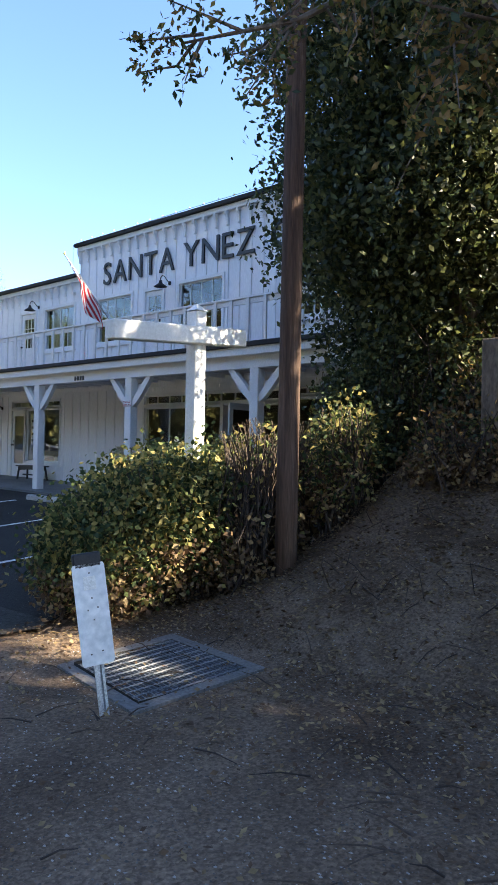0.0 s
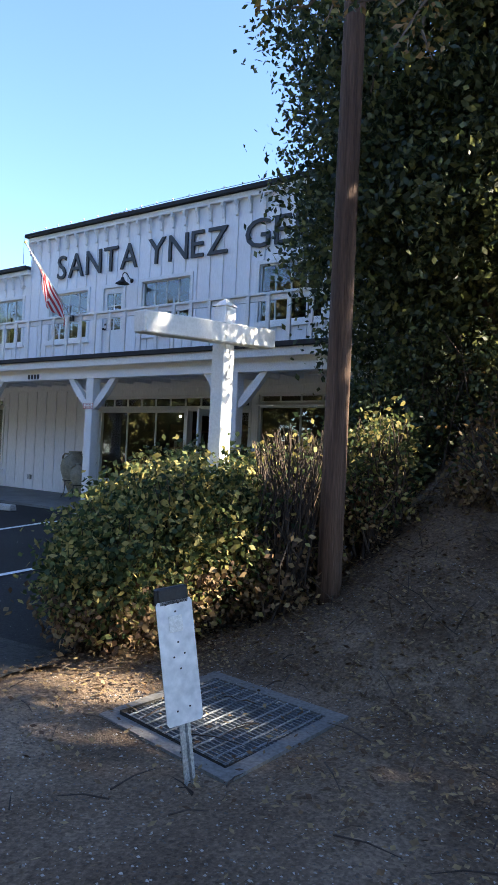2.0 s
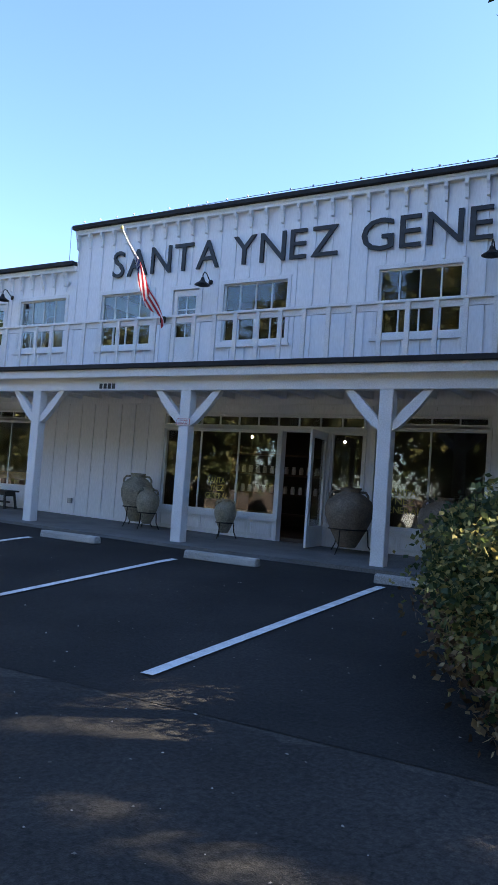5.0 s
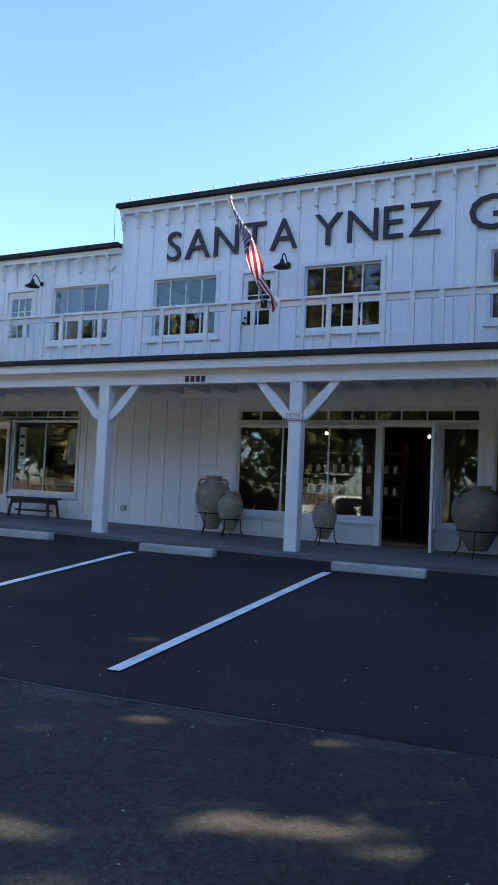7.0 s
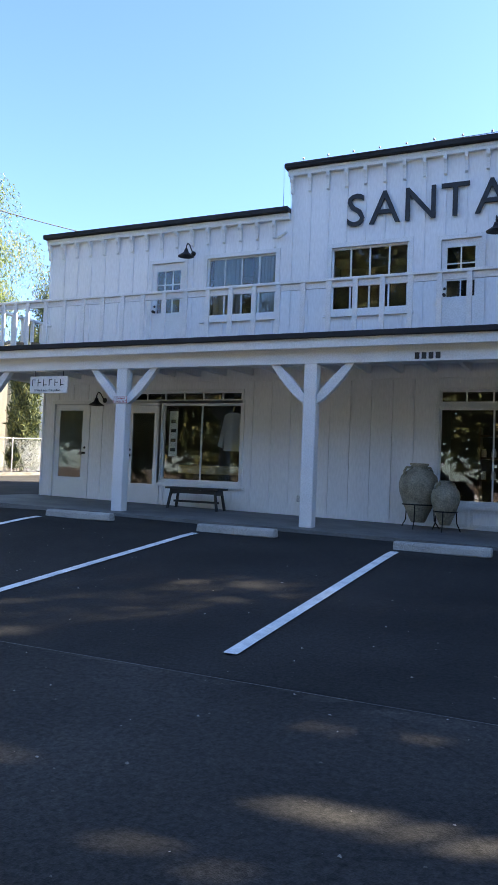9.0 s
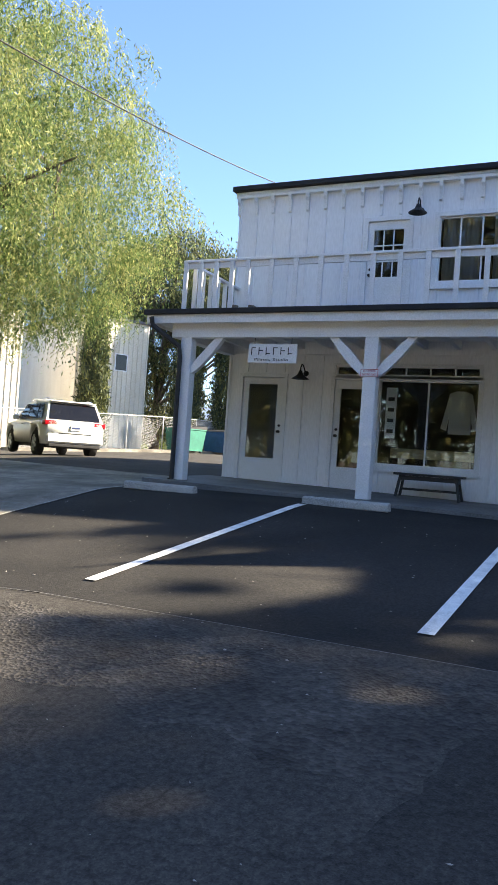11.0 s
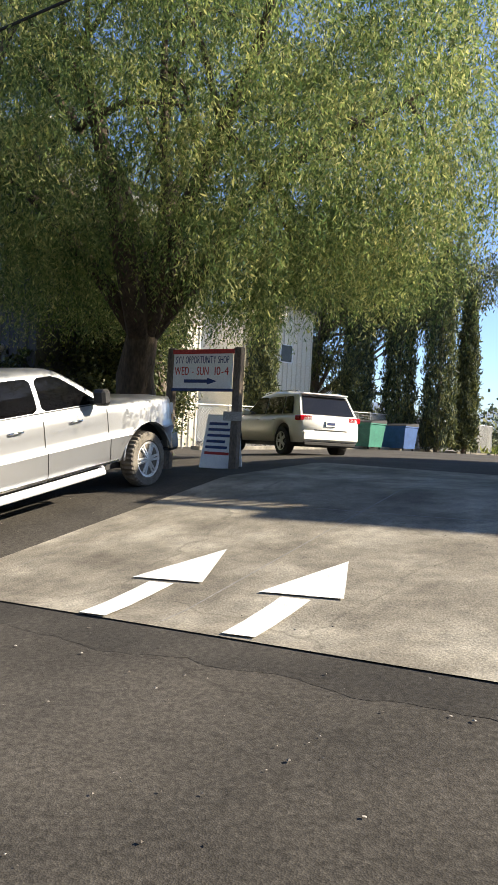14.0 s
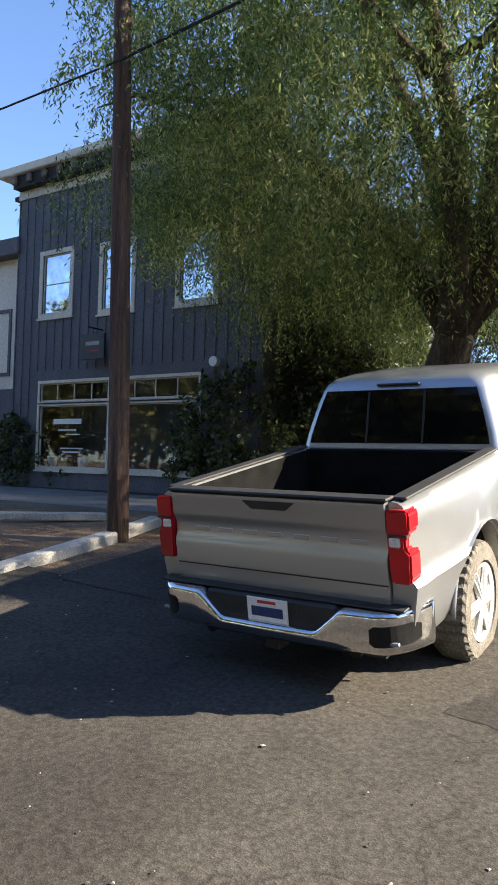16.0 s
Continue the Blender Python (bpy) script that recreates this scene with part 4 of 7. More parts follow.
bmesh.ops.solidify(bm, geom=bm.faces[:], thickness=0.003)
canton = part("canton", bm, M_flagblue, flag, "dark blue corner with white stars", smooth=True)
for r in range(7):
    for c in range(6 if r % 2 == 0 else 5):
        o = cloth_point(7 * stripe_w * (r + 0.6) / 7.2, 0.4 * (c + (0.5 if r % 2 == 0 else 1.0)) / 6)
        n = Vector((-0.5, -0.8, 0)).normalized()
        e1 = Vector((n.y, -n.x, 0))
        bm = bmesh.new()
        for sgn in (1, -1):
            q = o + n * 0.006 * sgn
            bm.faces.new([bm.verts.new(q + (e1 * math.cos(k * math.pi / 5) + Vector((0, 0, 1)) * math.sin(k * math.pi / 5)) * (0.026 if k % 2 == 0 else 0.012)) for k in range(10)])
        bmesh.ops.bridge_loops(bm, edges=bm.edges[:])
        part("star", bm, M_cloth, canton)


# ---- jars and bench on the porch ----
def jar(x, y, h, r, mat, label, stand=True):
    z = slab_z(x) + 0.02
    t = thing("clay_jar", (x, y, z), label, "jar", "large jars on the porch")
    lift = 0.12 if stand else 0.0
    hh = h - lift
    bm = bmesh.new()
    prof = [(0.34, 0), (0.42, 0.05), (0.75, 0.3), (0.97, 0.52), (1.0, 0.65), (0.9, 0.78), (0.62, 0.87), (0.42, 0.91), (0.38, 0.94), (0.46, 0.97), (0.48, 1.0), (0.36, 1.0), (0.3, 0.92)]
    lathe(bm, [(a * r, lift + b * hh) for a, b in prof], 28)
    part("body", bm, mat, t, smooth=True)
    for s in (0.9, 3.9):
        d = Vector((math.cos(s), math.sin(s), 0))
        pts = [d * r * 0.42 + Vector((0, 0, lift + hh * 0.93)), d * r * 0.72 + Vector((0, 0, lift + hh * 0.93)), d * r * 0.85 + Vector((0, 0, lift + hh * 0.87)), d * r * 0.86 + Vector((0, 0, lift + hh * 0.8))]
        part("handle", tubed(pts, 0.022, 7), mat, t, smooth=True)
    if stand:
        pts = [(r * 0.8 * math.cos(k * math.pi / 8), r * 0.8 * math.sin(k * math.pi / 8), lift + hh * 0.3) for k in range(17)]
        st = part("stand", tubed(pts, 0.012, 6, cap=False), M_iron, t, "black wrought-iron stand")
        for k in range(3):
            a = k * 2.1 + 0.5
            part("leg", tubed([(r * 0.8 * math.cos(a), r * 0.8 * math.sin(a), lift + hh * 0.3), (r * 0.85 * math.cos(a), r * 0.85 * math.sin(a), 0.15), (r * 1.15 * math.cos(a), r * 1.15 * math.sin(a), 0.0)], 0.011, 6), M_iron, st)
    return t


jar(-14.12, 12.35, 1.13, 0.34, M_clay, "tall olive-grey clay jar in an iron stand")
jar(-13.62, 12.1, 0.86, 0.24, M_clay, "smaller olive-grey clay jar in an iron stand")
jar(-11.85, 12.3, 0.78, 0.22, M_clay, "slim grey-green clay jar in a scrolled iron stand")
jar(-9.2, 12.15, 1.16, 0.43, M_clay2, "large brown clay jar in an iron stand by the open door")
jar(-7.6, 12.3, 1.1, 0.4, M_clay2, "large brown clay jar below the shop window")

bench = thing("wooden_bench", (-18.5, 12.4, slab_z(-18.5) + 0.03), "black-painted wooden bench under the shop window", "bench")
part("seat", boxed(-0.6, 0.6, -0.2, 0.2, 0.4, 0.44, bevel=0.006), M_black, bench)
for sx in (-1, 1):
    for sy in (-1, 1):
        bm = bmesh.new()
        tube(bm, [(sx * 0.55, sy * 0.17, 0), (sx * 0.48, sy * 0.14, 0.4)], 0.03, 4)
        part("leg", bm, M_black, bench)
    part("apron", boxed(sx * 0.5 - 0.015, sx * 0.5 + 0.015, -0.13, 0.13, 0.3, 0.398), M_black, bench)
part("stretcher", boxed(-0.5, 0.5, -0.02, 0.02, 0.14, 0.18), M_black, bench)
part("front_apron", boxed(-0.48, 0.48, -0.15, -0.125, 0.32, 0.398), M_black, bench)

# ---- inside the shops ----
t = thing("display_bench", (-18.7, 13.5, 0.68), "pale wooden display bench inside the shop window", "bench")
part("seat", boxed(-0.75, 0.75, -0.2, 0.2, 0.72, 0.9, bevel=0.01), material("pale_wood", [(0.42, 0.3, 0.15), (0.55, 0.41, 0.22)], 4, 0.6, 0.1, 40, grain=(0.2, 1, 1)), t)
for sx in (-0.65, 0.65):
    part("leg", boxed(sx - 0.05, sx + 0.05, -0.18, 0.18, 0, 0.72), M_board, t)
t = thing("hanging_shirt", (-18.2, 13.35, 1.9), "white long-sleeved shirt hanging in the window", "shirt")
bm = bmesh.new()
prism(bm, [(-0.2, 0.75), (-0.08, 0.8), (0.08, 0.8), (0.2, 0.75), (0.34, 0.1), (0.24, 0.06), (0.19, 0.4), (0.2, 0.0), (-0.2, 0.0), (-0.19, 0.4), (-0.24, 0.06), (-0.34, 0.1)], -0.03, 0.03)
part("cloth", bm, M_cloth, t)
part("hanger", tubed([(-0.15, 0, 0.79), (0, 0, 0.86), (0, 0, 1.35)], 0.008, 6), M_iron, t)
t = thing("paper_notice", (-19.4, FY + 0.075, 1.75), "white paper notices taped inside the window", "notice")
part("sheet", boxed(-0.1, 0.1, 0, 0.003, 0, 0.95), M_trim, t)
for k in range(4):
    part("bar", boxed(-0.06, 0.06, -0.003, -0.0005, 0.1 + k * 0.2, 0.17 + k * 0.2), M_black, t)
shelf = thing("shop_shelf", (-12.3, 15.2, 0.68), "dark wooden shop shelf with rows of pale jars", "shelf")
for z in (0.35, 0.8, 1.25, 1.7):
    part("board", boxed(-1.2, 1.2, -0.2, 0.2, z, z + 0.04), M_board, shelf)
for sx in (-1.2, 1.16):
    part("upright", boxed(sx, sx + 0.04, -0.2, 0.2, 0, 1.9), M_board, shelf)
me_jar = bpy.data.meshes.new("jar")
bm = bmesh.new()
lathe(bm, [(0.045, 0), (0.05, 0.02), (0.05, 0.12), (0.035, 0.14), (0.04, 0.17)], 10)
bm.to_mesh(me_jar)
bm.free()
me_jar.materials.append(M_clear)
for k in range(12):
    for z in (0.84, 1.29):
        ob = new("jar", me_jar)
        ob.location = (-13.4 + k * 0.19, 15.15, 0.68 + z)
        tagged(ob, "small pale jar on a shop shelf", "jar", "jars on the shop shelf")
for x, y in ((-10.6, 15.0), (-12.6, 14.4)):
    t = thing("pendant_lamp", (x, y, 3.3), "small glowing pendant bulb in the dark shop", "lamp", "shop lamps")
    part("cord", tubed([(0, 0, 0), (0, 0, -0.5)], 0.006, 6), M_cable, t)
    bm = bmesh.new()
    bmesh.ops.create_icosphere(bm, subdivisions=2, radius=0.03)
    bmesh.ops.translate(bm, verts=bm.verts, vec=(0, 0, -0.55))
    part("bulb", bm, M_bulb, t)

# ---- parking lot markings ----
for k, x in enumerate((-4.95, -7.85, -10.92, -13.98, -16.95, -19.86)):
    if x > -6:
        continue
    x += 0.2 if x > -8 else 0
    a = x + (0.08 if x > -15 else 0.02)
    sheet("parking_line", (a - 0.06, 4.55), (a + 0.06, 4.55), (x + 0.3, 9.12), (x + 0.18, 9.12), 1, 14, 0.05, M_line, "white painted stall line")
sheet("seam_line", (-22.8, 4.08), (-9, 4.06), (-9, 4.067), (-22.8, 4.088), 20, 1, 0.042, M_slab, "pale chalky seam along the street edge")


def wheel_stop(x):
    t = bmesh.new()
    prism(t, [(-0.09, 0), (-0.075, 0.1), (-0.05, 0.125), (0.05, 0.125), (0.075, 0.1), (0.09, 0)], -0.64, 0.64, axis="x")
    bmesh.ops.bevel(t, geom=t.edges[:], offset=0.012, segments=1, affect="EDGES")
    ob = solid("wheel_stop", t, M_kerb, "weathered grey concrete wheel stop in a parking stall", "wheel stop", "wheel stops")
    ob.location = (x, 9.5, H(x, 9.5) + 0.03)
    ob.rotation_euler = (0, 0, random.uniform(-0.02, 0.02))


for x in (-22.2, -19.1, -16.22, -13.2, -10.1, -7.0):
    wheel_stop(x)


# arrows on the driveway
def arrow(x, y0, y1):
    bm = bmesh.new()
    L = y1 - y0

    def at(px, py):
        return bm.verts.new((x + px - 0.02 * py, y0 + py * L, H(x + px - 0.02 * py, y0 + py * L) + 0.056))
    for k in range(3):
        a, b = k * 0.15, (k + 1) * 0.15
        bm.faces.new((at(-0.13, a), at(0.13, a), at(0.13, b), at(-0.13, b)))
    bm.faces.new((at(-0.36, 0.48), at(0.36, 0.5), at(0.24, 0.67), at(-0.24, 0.655)))
    bm.faces.new((at(-0.24, 0.655), at(0.24, 0.67), at(0.0, 1.0)))
    return tagged(part("lane_arrow", bm, M_line, None), "white painted arrow on the driveway", kind="structure")


arrow(-24.86, 3.6, 5.55)
arrow(-26.18, 3.63, 5.6)


# ---- vehicles ----
def arch(x, hubs, r, low):
    z = low
    for h in hubs:
        d = abs(x - h)
        if d < r:
            z = max(z, 0.42 + math.sqrt(max(r * r - d * d, 0)) - 0.02)
    return z


def stations(x0, x1, hubs, r, step=0.16):
    xs = set(np.round(np.arange(x0, x1, step), 3)) | {x1}
    for h in hubs:
        for k in range(17):
            v = h + r * math.cos(math.pi * k / 16)
            if x0 <= v <= x1:
                xs.add(round(v, 3))
    return sorted(xs)


def loft(bm, rings, close=True):
    R = [[bm.verts.new(p) for p in r] for r in rings]
    n = len(R[0])
    for a, b in zip(R, R[1:]):
        for k in range(n if close else n - 1):
            bm.faces.new((a[k], a[(k + 1) % n], b[(k + 1) % n], b[k]))
    if close:
        bm.faces.new(R[0][::-1]), bm.faces.new(R[-1])
    bmesh.ops.recalc_face_normals(bm, faces=bm.faces)


def slab(bm, quad, depth):
    """A thin plate on four points, pushed out along its normal."""
    q = [Vector(p) for p in quad]
    n = (q[1] - q[0]).cross(q[2] - q[0]).normalized() * depth
    a, b = [bm.verts.new(p) for p in q], [bm.verts.new(p + n) for p in q]
    bm.faces.new(a[::-1]), bm.faces.new(b)
    for k in range(4):
        bm.faces.new((a[k], a[(k + 1) % 4], b[(k + 1) % 4], b[k]))


def wheel(parent, x, y, r, w, rim_r, spokes, tyre_mat, rim_mat, lugs=False):
    s = 1 if y > 0 else -1
    m = pose(x, y, r, -90 * s)
    bm = bmesh.new()
    lathe(bm, [(rim_r, -w), (r * 0.9, -w), (r * 0.98, -w * 0.8), (r, -w * 0.5), (r, -w * 0.25), (r * 0.98, -0.02), (r * 0.9, 0), (rim_r + 0.02, 0.004), (rim_r, -0.03)], 72)
    for v in bm.verts:
        lug = int(math.atan2(v.co.y, v.co.x) / (math.pi / 36) + 100.5) % 2
        if v.co.xy.length > r * 0.94 and lug and lugs:
            v.co.x, v.co.y = v.co.x * 0.96, v.co.y * 0.96
    bmesh.ops.transform(bm, matrix=m, verts=bm.verts)
    wh = part("wheel", bm, tyre_mat, parent)
    bm = bmesh.new()
    lathe(bm, [(rim_r - 0.015, -w * 0.7), (rim_r - 0.015, -0.02), (rim_r + 0.003, -0.006), (rim_r - 0.03, -0.02), (rim_r - 0.035, -w * 0.65)], 36)
    for k in range(spokes):
        for d in (-0.13, 0.13):
            a = k * 2 * math.pi / spokes
            p0, p1 = Vector((0.05 * math.cos(a + d * 2), 0.05 * math.sin(a + d * 2), -0.02)), Vector(((rim_r - 0.02) * math.cos(a + d), (rim_r - 0.02) * math.sin(a + d), -0.022))
            tube(bm, [p0, p1], [0.026, 0.018], 5)
    lathe(bm, [(0.075, -0.06), (0.075, -0.012), (0.05, 0.0), (0.02, 0.002)], 16)
    bmesh.ops.transform(bm, matrix=m, verts=bm.verts)
    part("rim", bm, rim_mat, wh, "bright alloy rim")
    bm = bmesh.new()
    lathe(bm, [(rim_r - 0.03, -0.14), (rim_r - 0.03, -0.12), (0.02, -0.12)], 24)
    bmesh.ops.transform(bm, matrix=m, verts=bm.verts)
    part("brake_disc", bm, M_plastic, wh)
    return wh


def crisp(bm, degrees=32):
    """Marks the sharp edges, so that smooth shading stops at them."""
    bmesh.ops.recalc_face_normals(bm, faces=bm.faces)
    for e in bm.edges:
        e.smooth = not (len(e.link_faces) == 2 and e.calc_face_angle(0) > radians(degrees))
    return bm


def round_rect(x0, x1, y, r, z, n=6):
    """A rectangle with rounded corners, seen from above."""
    out = []
    for cx, cy, a in ((x1 - r, y - r, 0), (x0 + r, y - r, 90), (x0 + r, -y + r, 180), (x1 - r, -y + r, 270)):
        out += [(cx + r * math.cos(radians(a + 90 * k / n)), cy + r * math.sin(radians(a + 90 * k / n)), z) for k in range(n + 1)]
    return out


def grid_plate(bm, rows, thick):
    """A curved plate through rows of points."""
    R = [[bm.verts.new(p) for p in r] for r in rows]
    for a, b in zip(R, R[1:]):
        for k in range(len(a) - 1):
            bm.faces.new((a[k], a[k + 1], b[k + 1], b[k]))
    bmesh.ops.solidify(bm, geom=bm.faces[:], thickness=thick)
    bmesh.ops.recalc_face_normals(bm, faces=bm.faces)


BODY_Z = (0.5, 0.56, 0.64, 0.74, 0.82, 0.86, 0.9, 0.98, 1.1, 1.2, 1.27, 1.315, 1.34)
BODY_Y = (0.925, 0.95, 0.968, 0.98, 0.992, 0.997, 0.965, 0.955, 0.958, 0.96, 0.952, 0.935, 0.9)


def pickup(at, turn, pitch, paint, label):
    t = thing("pickup_truck", at, label, "pickup truck")
    t.rotation_euler = (0, -pitch, turn)
    hubs, r = (1.2, 5.19), 0.575

    def half(x, top=1.34, nose=0.0):
        """Half of the body's section at x: bulged arches, a ledge along the doors."""
        near = min(abs(x - h) for h in hubs)
        bulge = max(0.0, 1 - (near / 0.86) ** 2)
        zb = arch(x, hubs, r, 0.5)
        out = []
        for z, y in zip(BODY_Z, BODY_Y):
            zz = 0.5 + (z - 0.5) * (top - 0.5) / 0.84
            w = y + (0.045 * bulge * math.exp(-((z - 0.98) / 0.2) ** 2) if z < 1.3 else 0) + 0.02 * bulge - nose
            out.append((w, max(zz, zb + 0.002 * len(out))))
        return out
    # bed
    rings = []
    for x in stations(0.1, 1.985, hubs, r, 0.08):
        o = [(x, -y, z) for y, z in half(x, 1.335, 0.02 * max(0, 1 - (x - 0.1) / 0.1))] + [(x, -0.84, 1.342), (x, -0.82, 1.33), (x, -0.818, 0.78)]
        rings.append(o + [(x, -y, z) for _, y, z in reversed(o)])
    bm = bmesh.new()
    loft(bm, rings)
    part("bed", crisp(bm), paint, t, smooth=True)
    for y0, y1 in ((-0.816, -0.8), (0.8, 0.816)):
        part("bed_liner", boxed(0.16, 1.96, y0, y1, 0.8, 1.325), M_liner, t)
    part("bed_floor", boxed(0.15, 1.97, -0.815, 0.815, 0.76, 0.8), M_liner, t, "black bed liner")
    part("bed_front", boxed(1.9, 1.98, -0.815, 0.815, 0.8, 1.33), M_liner, t)
    for y0, y1 in ((-0.92, -0.815), (0.815, 0.92)):
        part("bed_rail_cap", boxed(0.14, 1.95, y0, y1, 1.343, 1.36, bevel=0.006), M_plastic, t)
    # cab and hood, lower half
    rings = []
    for x in stations(2.005, 6.0, hubs, r, 0.1):
        nose = max(0, (x - 5.55) / 0.45) ** 2 * 0.1
        zt = 1.335 if x < 4.4 else 1.335 - 0.06 * ((x - 4.4) / 1.6) ** 2
        o = [(x, -y, z) for y, z in half(x, zt, nose)]
        crown = zt + (0.045 if x > 4.3 else 0.0) - nose * 0.5
        rings.append(o + [(x, -0.62, crown), (x, 0.62, crown)] + [(a, -b, c) for a, b, c in reversed(o)])
    bm = bmesh.new()
    loft(bm, rings)
    part("cab", crisp(bm), paint, t, smooth=True)
    # glasshouse and roof
    LV = ((1.3, 2.0, 4.56, 0.93, 0.1), (1.45, 2.045, 4.36, 0.9, 0.1), (1.62, 2.1, 4.08, 0.85, 0.11), (1.8, 2.165, 3.78, 0.785, 0.12), (1.86, 2.2, 3.66, 0.755, 0.13), (1.9, 2.26, 3.55, 0.7, 0.14), (1.925, 2.4, 3.42, 0.6, 0.15), (1.935, 2.6, 3.25, 0.4, 0.15))
    bm = bmesh.new()
    loft(bm, [round_rect(a, b, y, rr, z) for z, a, b, y, rr in LV])
    part("roof", crisp(bm, 50), paint, t, smooth=True)
    lz = [v[0] for v in LV]

    def at_level(z, k):
        return float(np.interp(z, lz, [v[k] for v in LV]))
    for s in (-1, 1):
        for xa, xb, lean, nm in ((2.34, 3.1, 0.34, "rear_side_window"), (3.17, 4.28, 0.0, "front_side_window")):
            rows = []
            for k in range(11):
                u = k / 10
                z = 1.385 + 0.425 * u
                cut = 0.07 * (1 - math.sqrt(max(0.0, 1 - (max(0.0, abs(u - 0.5) - 0.34) / 0.16) ** 2)))
                a = xa + lean * 0.55 * u + cut
                b = (xb if nm == "rear_side_window" else min(xb, at_level(z, 2) - 0.2)) - cut
                y = at_level(z, 3) + 0.005
                rows.append([(a + (b - a) * q / 4, s * y, z) for q in range(5)])
            bm = bmesh.new()
            grid_plate(bm, rows, 0.006)
            part(nm, bm, M_dark_glass2, t, "dark tinted side window", smooth=False)
        part("window_moulding", tubed([(2.33, s * 0.922, 1.37), (3.2, s * 0.922, 1.372), (4.3, s * 0.922, 1.365)], 0.008, 6), M_plastic, t)
        mr = part("mirror", boxed(4.03, 4.2, 0.99 if s > 0 else -1.22, 1.22 if s > 0 else -0.99, 1.36, 1.58, bevel=0.04), M_plastic, t)
        part("mirror_arm", boxed(4.07, 4.15, 0.9 if s > 0 else -1.0, 1.0 if s > 0 else -0.9, 1.38, 1.43), M_plastic, mr)
        bm = bmesh.new()
        tube(bm, [(2.08, s * 0.9, 0.47), (2.16, s * 1.03, 0.44), (4.12, s * 1.03, 0.44), (4.22, s * 0.9, 0.47)], 0.042, 10)
        box(bm, 2.2, 4.1, min(s * 0.96, s * 1.05), max(s * 0.96, s * 1.05), 0.475, 0.489)
        part("running_board", bm, M_alu, t, "bright tubular running board")
        for x in (2.66, 3.72):
            part("door_handle", tubed([(x - 0.12, s * 0.963, 1.19), (x - 0.09, s * 0.995, 1.195), (x + 0.09, s * 0.995, 1.195), (x + 0.12, s * 0.963, 1.19)], 0.016, 7), M_chrome, t, "chrome door handle", smooth=True)
        for x in (2.0, 3.14, 4.36):
            sec = half(x, 1.335)
            bm = bmesh.new()
            grid_plate(bm, [[(x - 0.007, s * (y + 0.003), z) for y, z in sec], [(x + 0.007, s * (y + 0.003), z) for y, z in sec]], 0.002)
            part("door_seam", bm, M_plastic, t)
        part("sill_trim", boxed(2.05, 4.55, 0.93 if s > 0 else -0.962, 0.962 if s > 0 else -0.93, 0.515, 0.54, bevel=0.006), M_chrome, t)
        # arch lip
        for h in hubs:
            pts = [(h + r * math.cos(a), s * (0.985), 0.41 + r * math.sin(a)) for a in np.linspace(0.16, math.pi - 0.16, 21)]
            part("arch_lip", tubed(pts, 0.016, 6), paint, t, smooth=True)
        # taillight: two wrapped lobes with a pale lens in the notch between them
        bm = bmesh.new()
        o = [(0.84, 0.885), (0.955, 0.885), (0.966, 0.91), (0.966, 1.06), (0.935, 1.09), (0.935, 1.15), (0.963, 1.185), (0.963, 1.285), (0.95, 1.305), (0.825, 1.305), (0.815, 1.285), (0.82, 1.1), (0.832, 0.9)]
        prism(bm, [(s * y, z) for y, z in o], 0.05, 0.2, axis="x")
        bmesh.ops.bevel(bm, geom=bm.edges[:], offset=0.012, segments=2, affect="EDGES")
        tl = part("taillight", bm, M_lens, t, "red taillight")
        part("reverse_lens", boxed(0.036, 0.08, 0.835 if s > 0 else -0.905, 0.905 if s > 0 else -0.835, 1.095, 1.15, bevel=0.008), M_clear, tl, "clear reversing lens")
        part("lens_divider", boxed(0.04, 0.09, 0.835 if s > 0 else -0.95, 0.95 if s > 0 else -0.835, 1.158, 1.17), M_plastic, tl)
    rows = []
    for k in range(8):
        z = 1.375 + 0.43 * k / 7
        y = at_level(z, 3) - 0.085
        rows.append([(at_level(z, 1) - 0.006, y - 2 * y * q / 6, z) for q in range(7)])
    bm = bmesh.new()
    grid_plate(bm, rows, 0.006)
    rw = part("rear_window", bm, M_dark_glass2, t, "dark tinted rear window")
    for y in (-0.26, 0.26):
        part("slider_frame", boxed(-0.008, 0.008, y - 0.008, y + 0.008, 0, 0.44, m=Matrix.Translation((2.013, 0, 1.37)) @ Matrix.Rotation(radians(17), 4, "Y")), M_plastic, rw)
    part("brake_lamp", boxed(2.16, 2.2, -0.2, 0.2, 1.835, 1.855, bevel=0.008), M_plastic, t, "dark high brake lamp")
    rows = []
    for k in range(8):
        z = 1.38 + 0.44 * k / 7
        y = at_level(z, 3) - 0.1
        rows.append([(at_level(z, 2) + 0.006, y - 2 * y * q / 6, z) for q in range(7)])
    bm = bmesh.new()
    grid_plate(bm, rows, 0.006)
    part("windscreen", bm, M_dark_glass2, t, "dark windscreen")
    # tailgate: rolled top, sunk middle field, flat foot
    prof = [(0.1, 0.735), (0.075, 0.74), (0.07, 0.86), (0.062, 0.868), (0.058, 0.99), (0.066, 1.03), (0.082, 1.06), (0.084, 1.14), (0.07, 1.17), (0.06, 1.2), (0.06, 1.29), (0.052, 1.31), (0.052, 1.335), (0.075, 1.345), (0.14, 1.345), (0.14, 0.735)]
    bm = bmesh.new()
    loft(bm, [[(x, y, z) for x, z in prof] for y in (-0.812, -0.804, 0.804, 0.812)])
    tg = part("tailgate", crisp(bm, 40), paint, t, smooth=True)
    part("tailgate_cap", boxed(0.04, 0.16, -0.835, 0.835, 1.347, 1.367, bevel=0.008), M_plastic, tg)
    bm = bmesh.new()
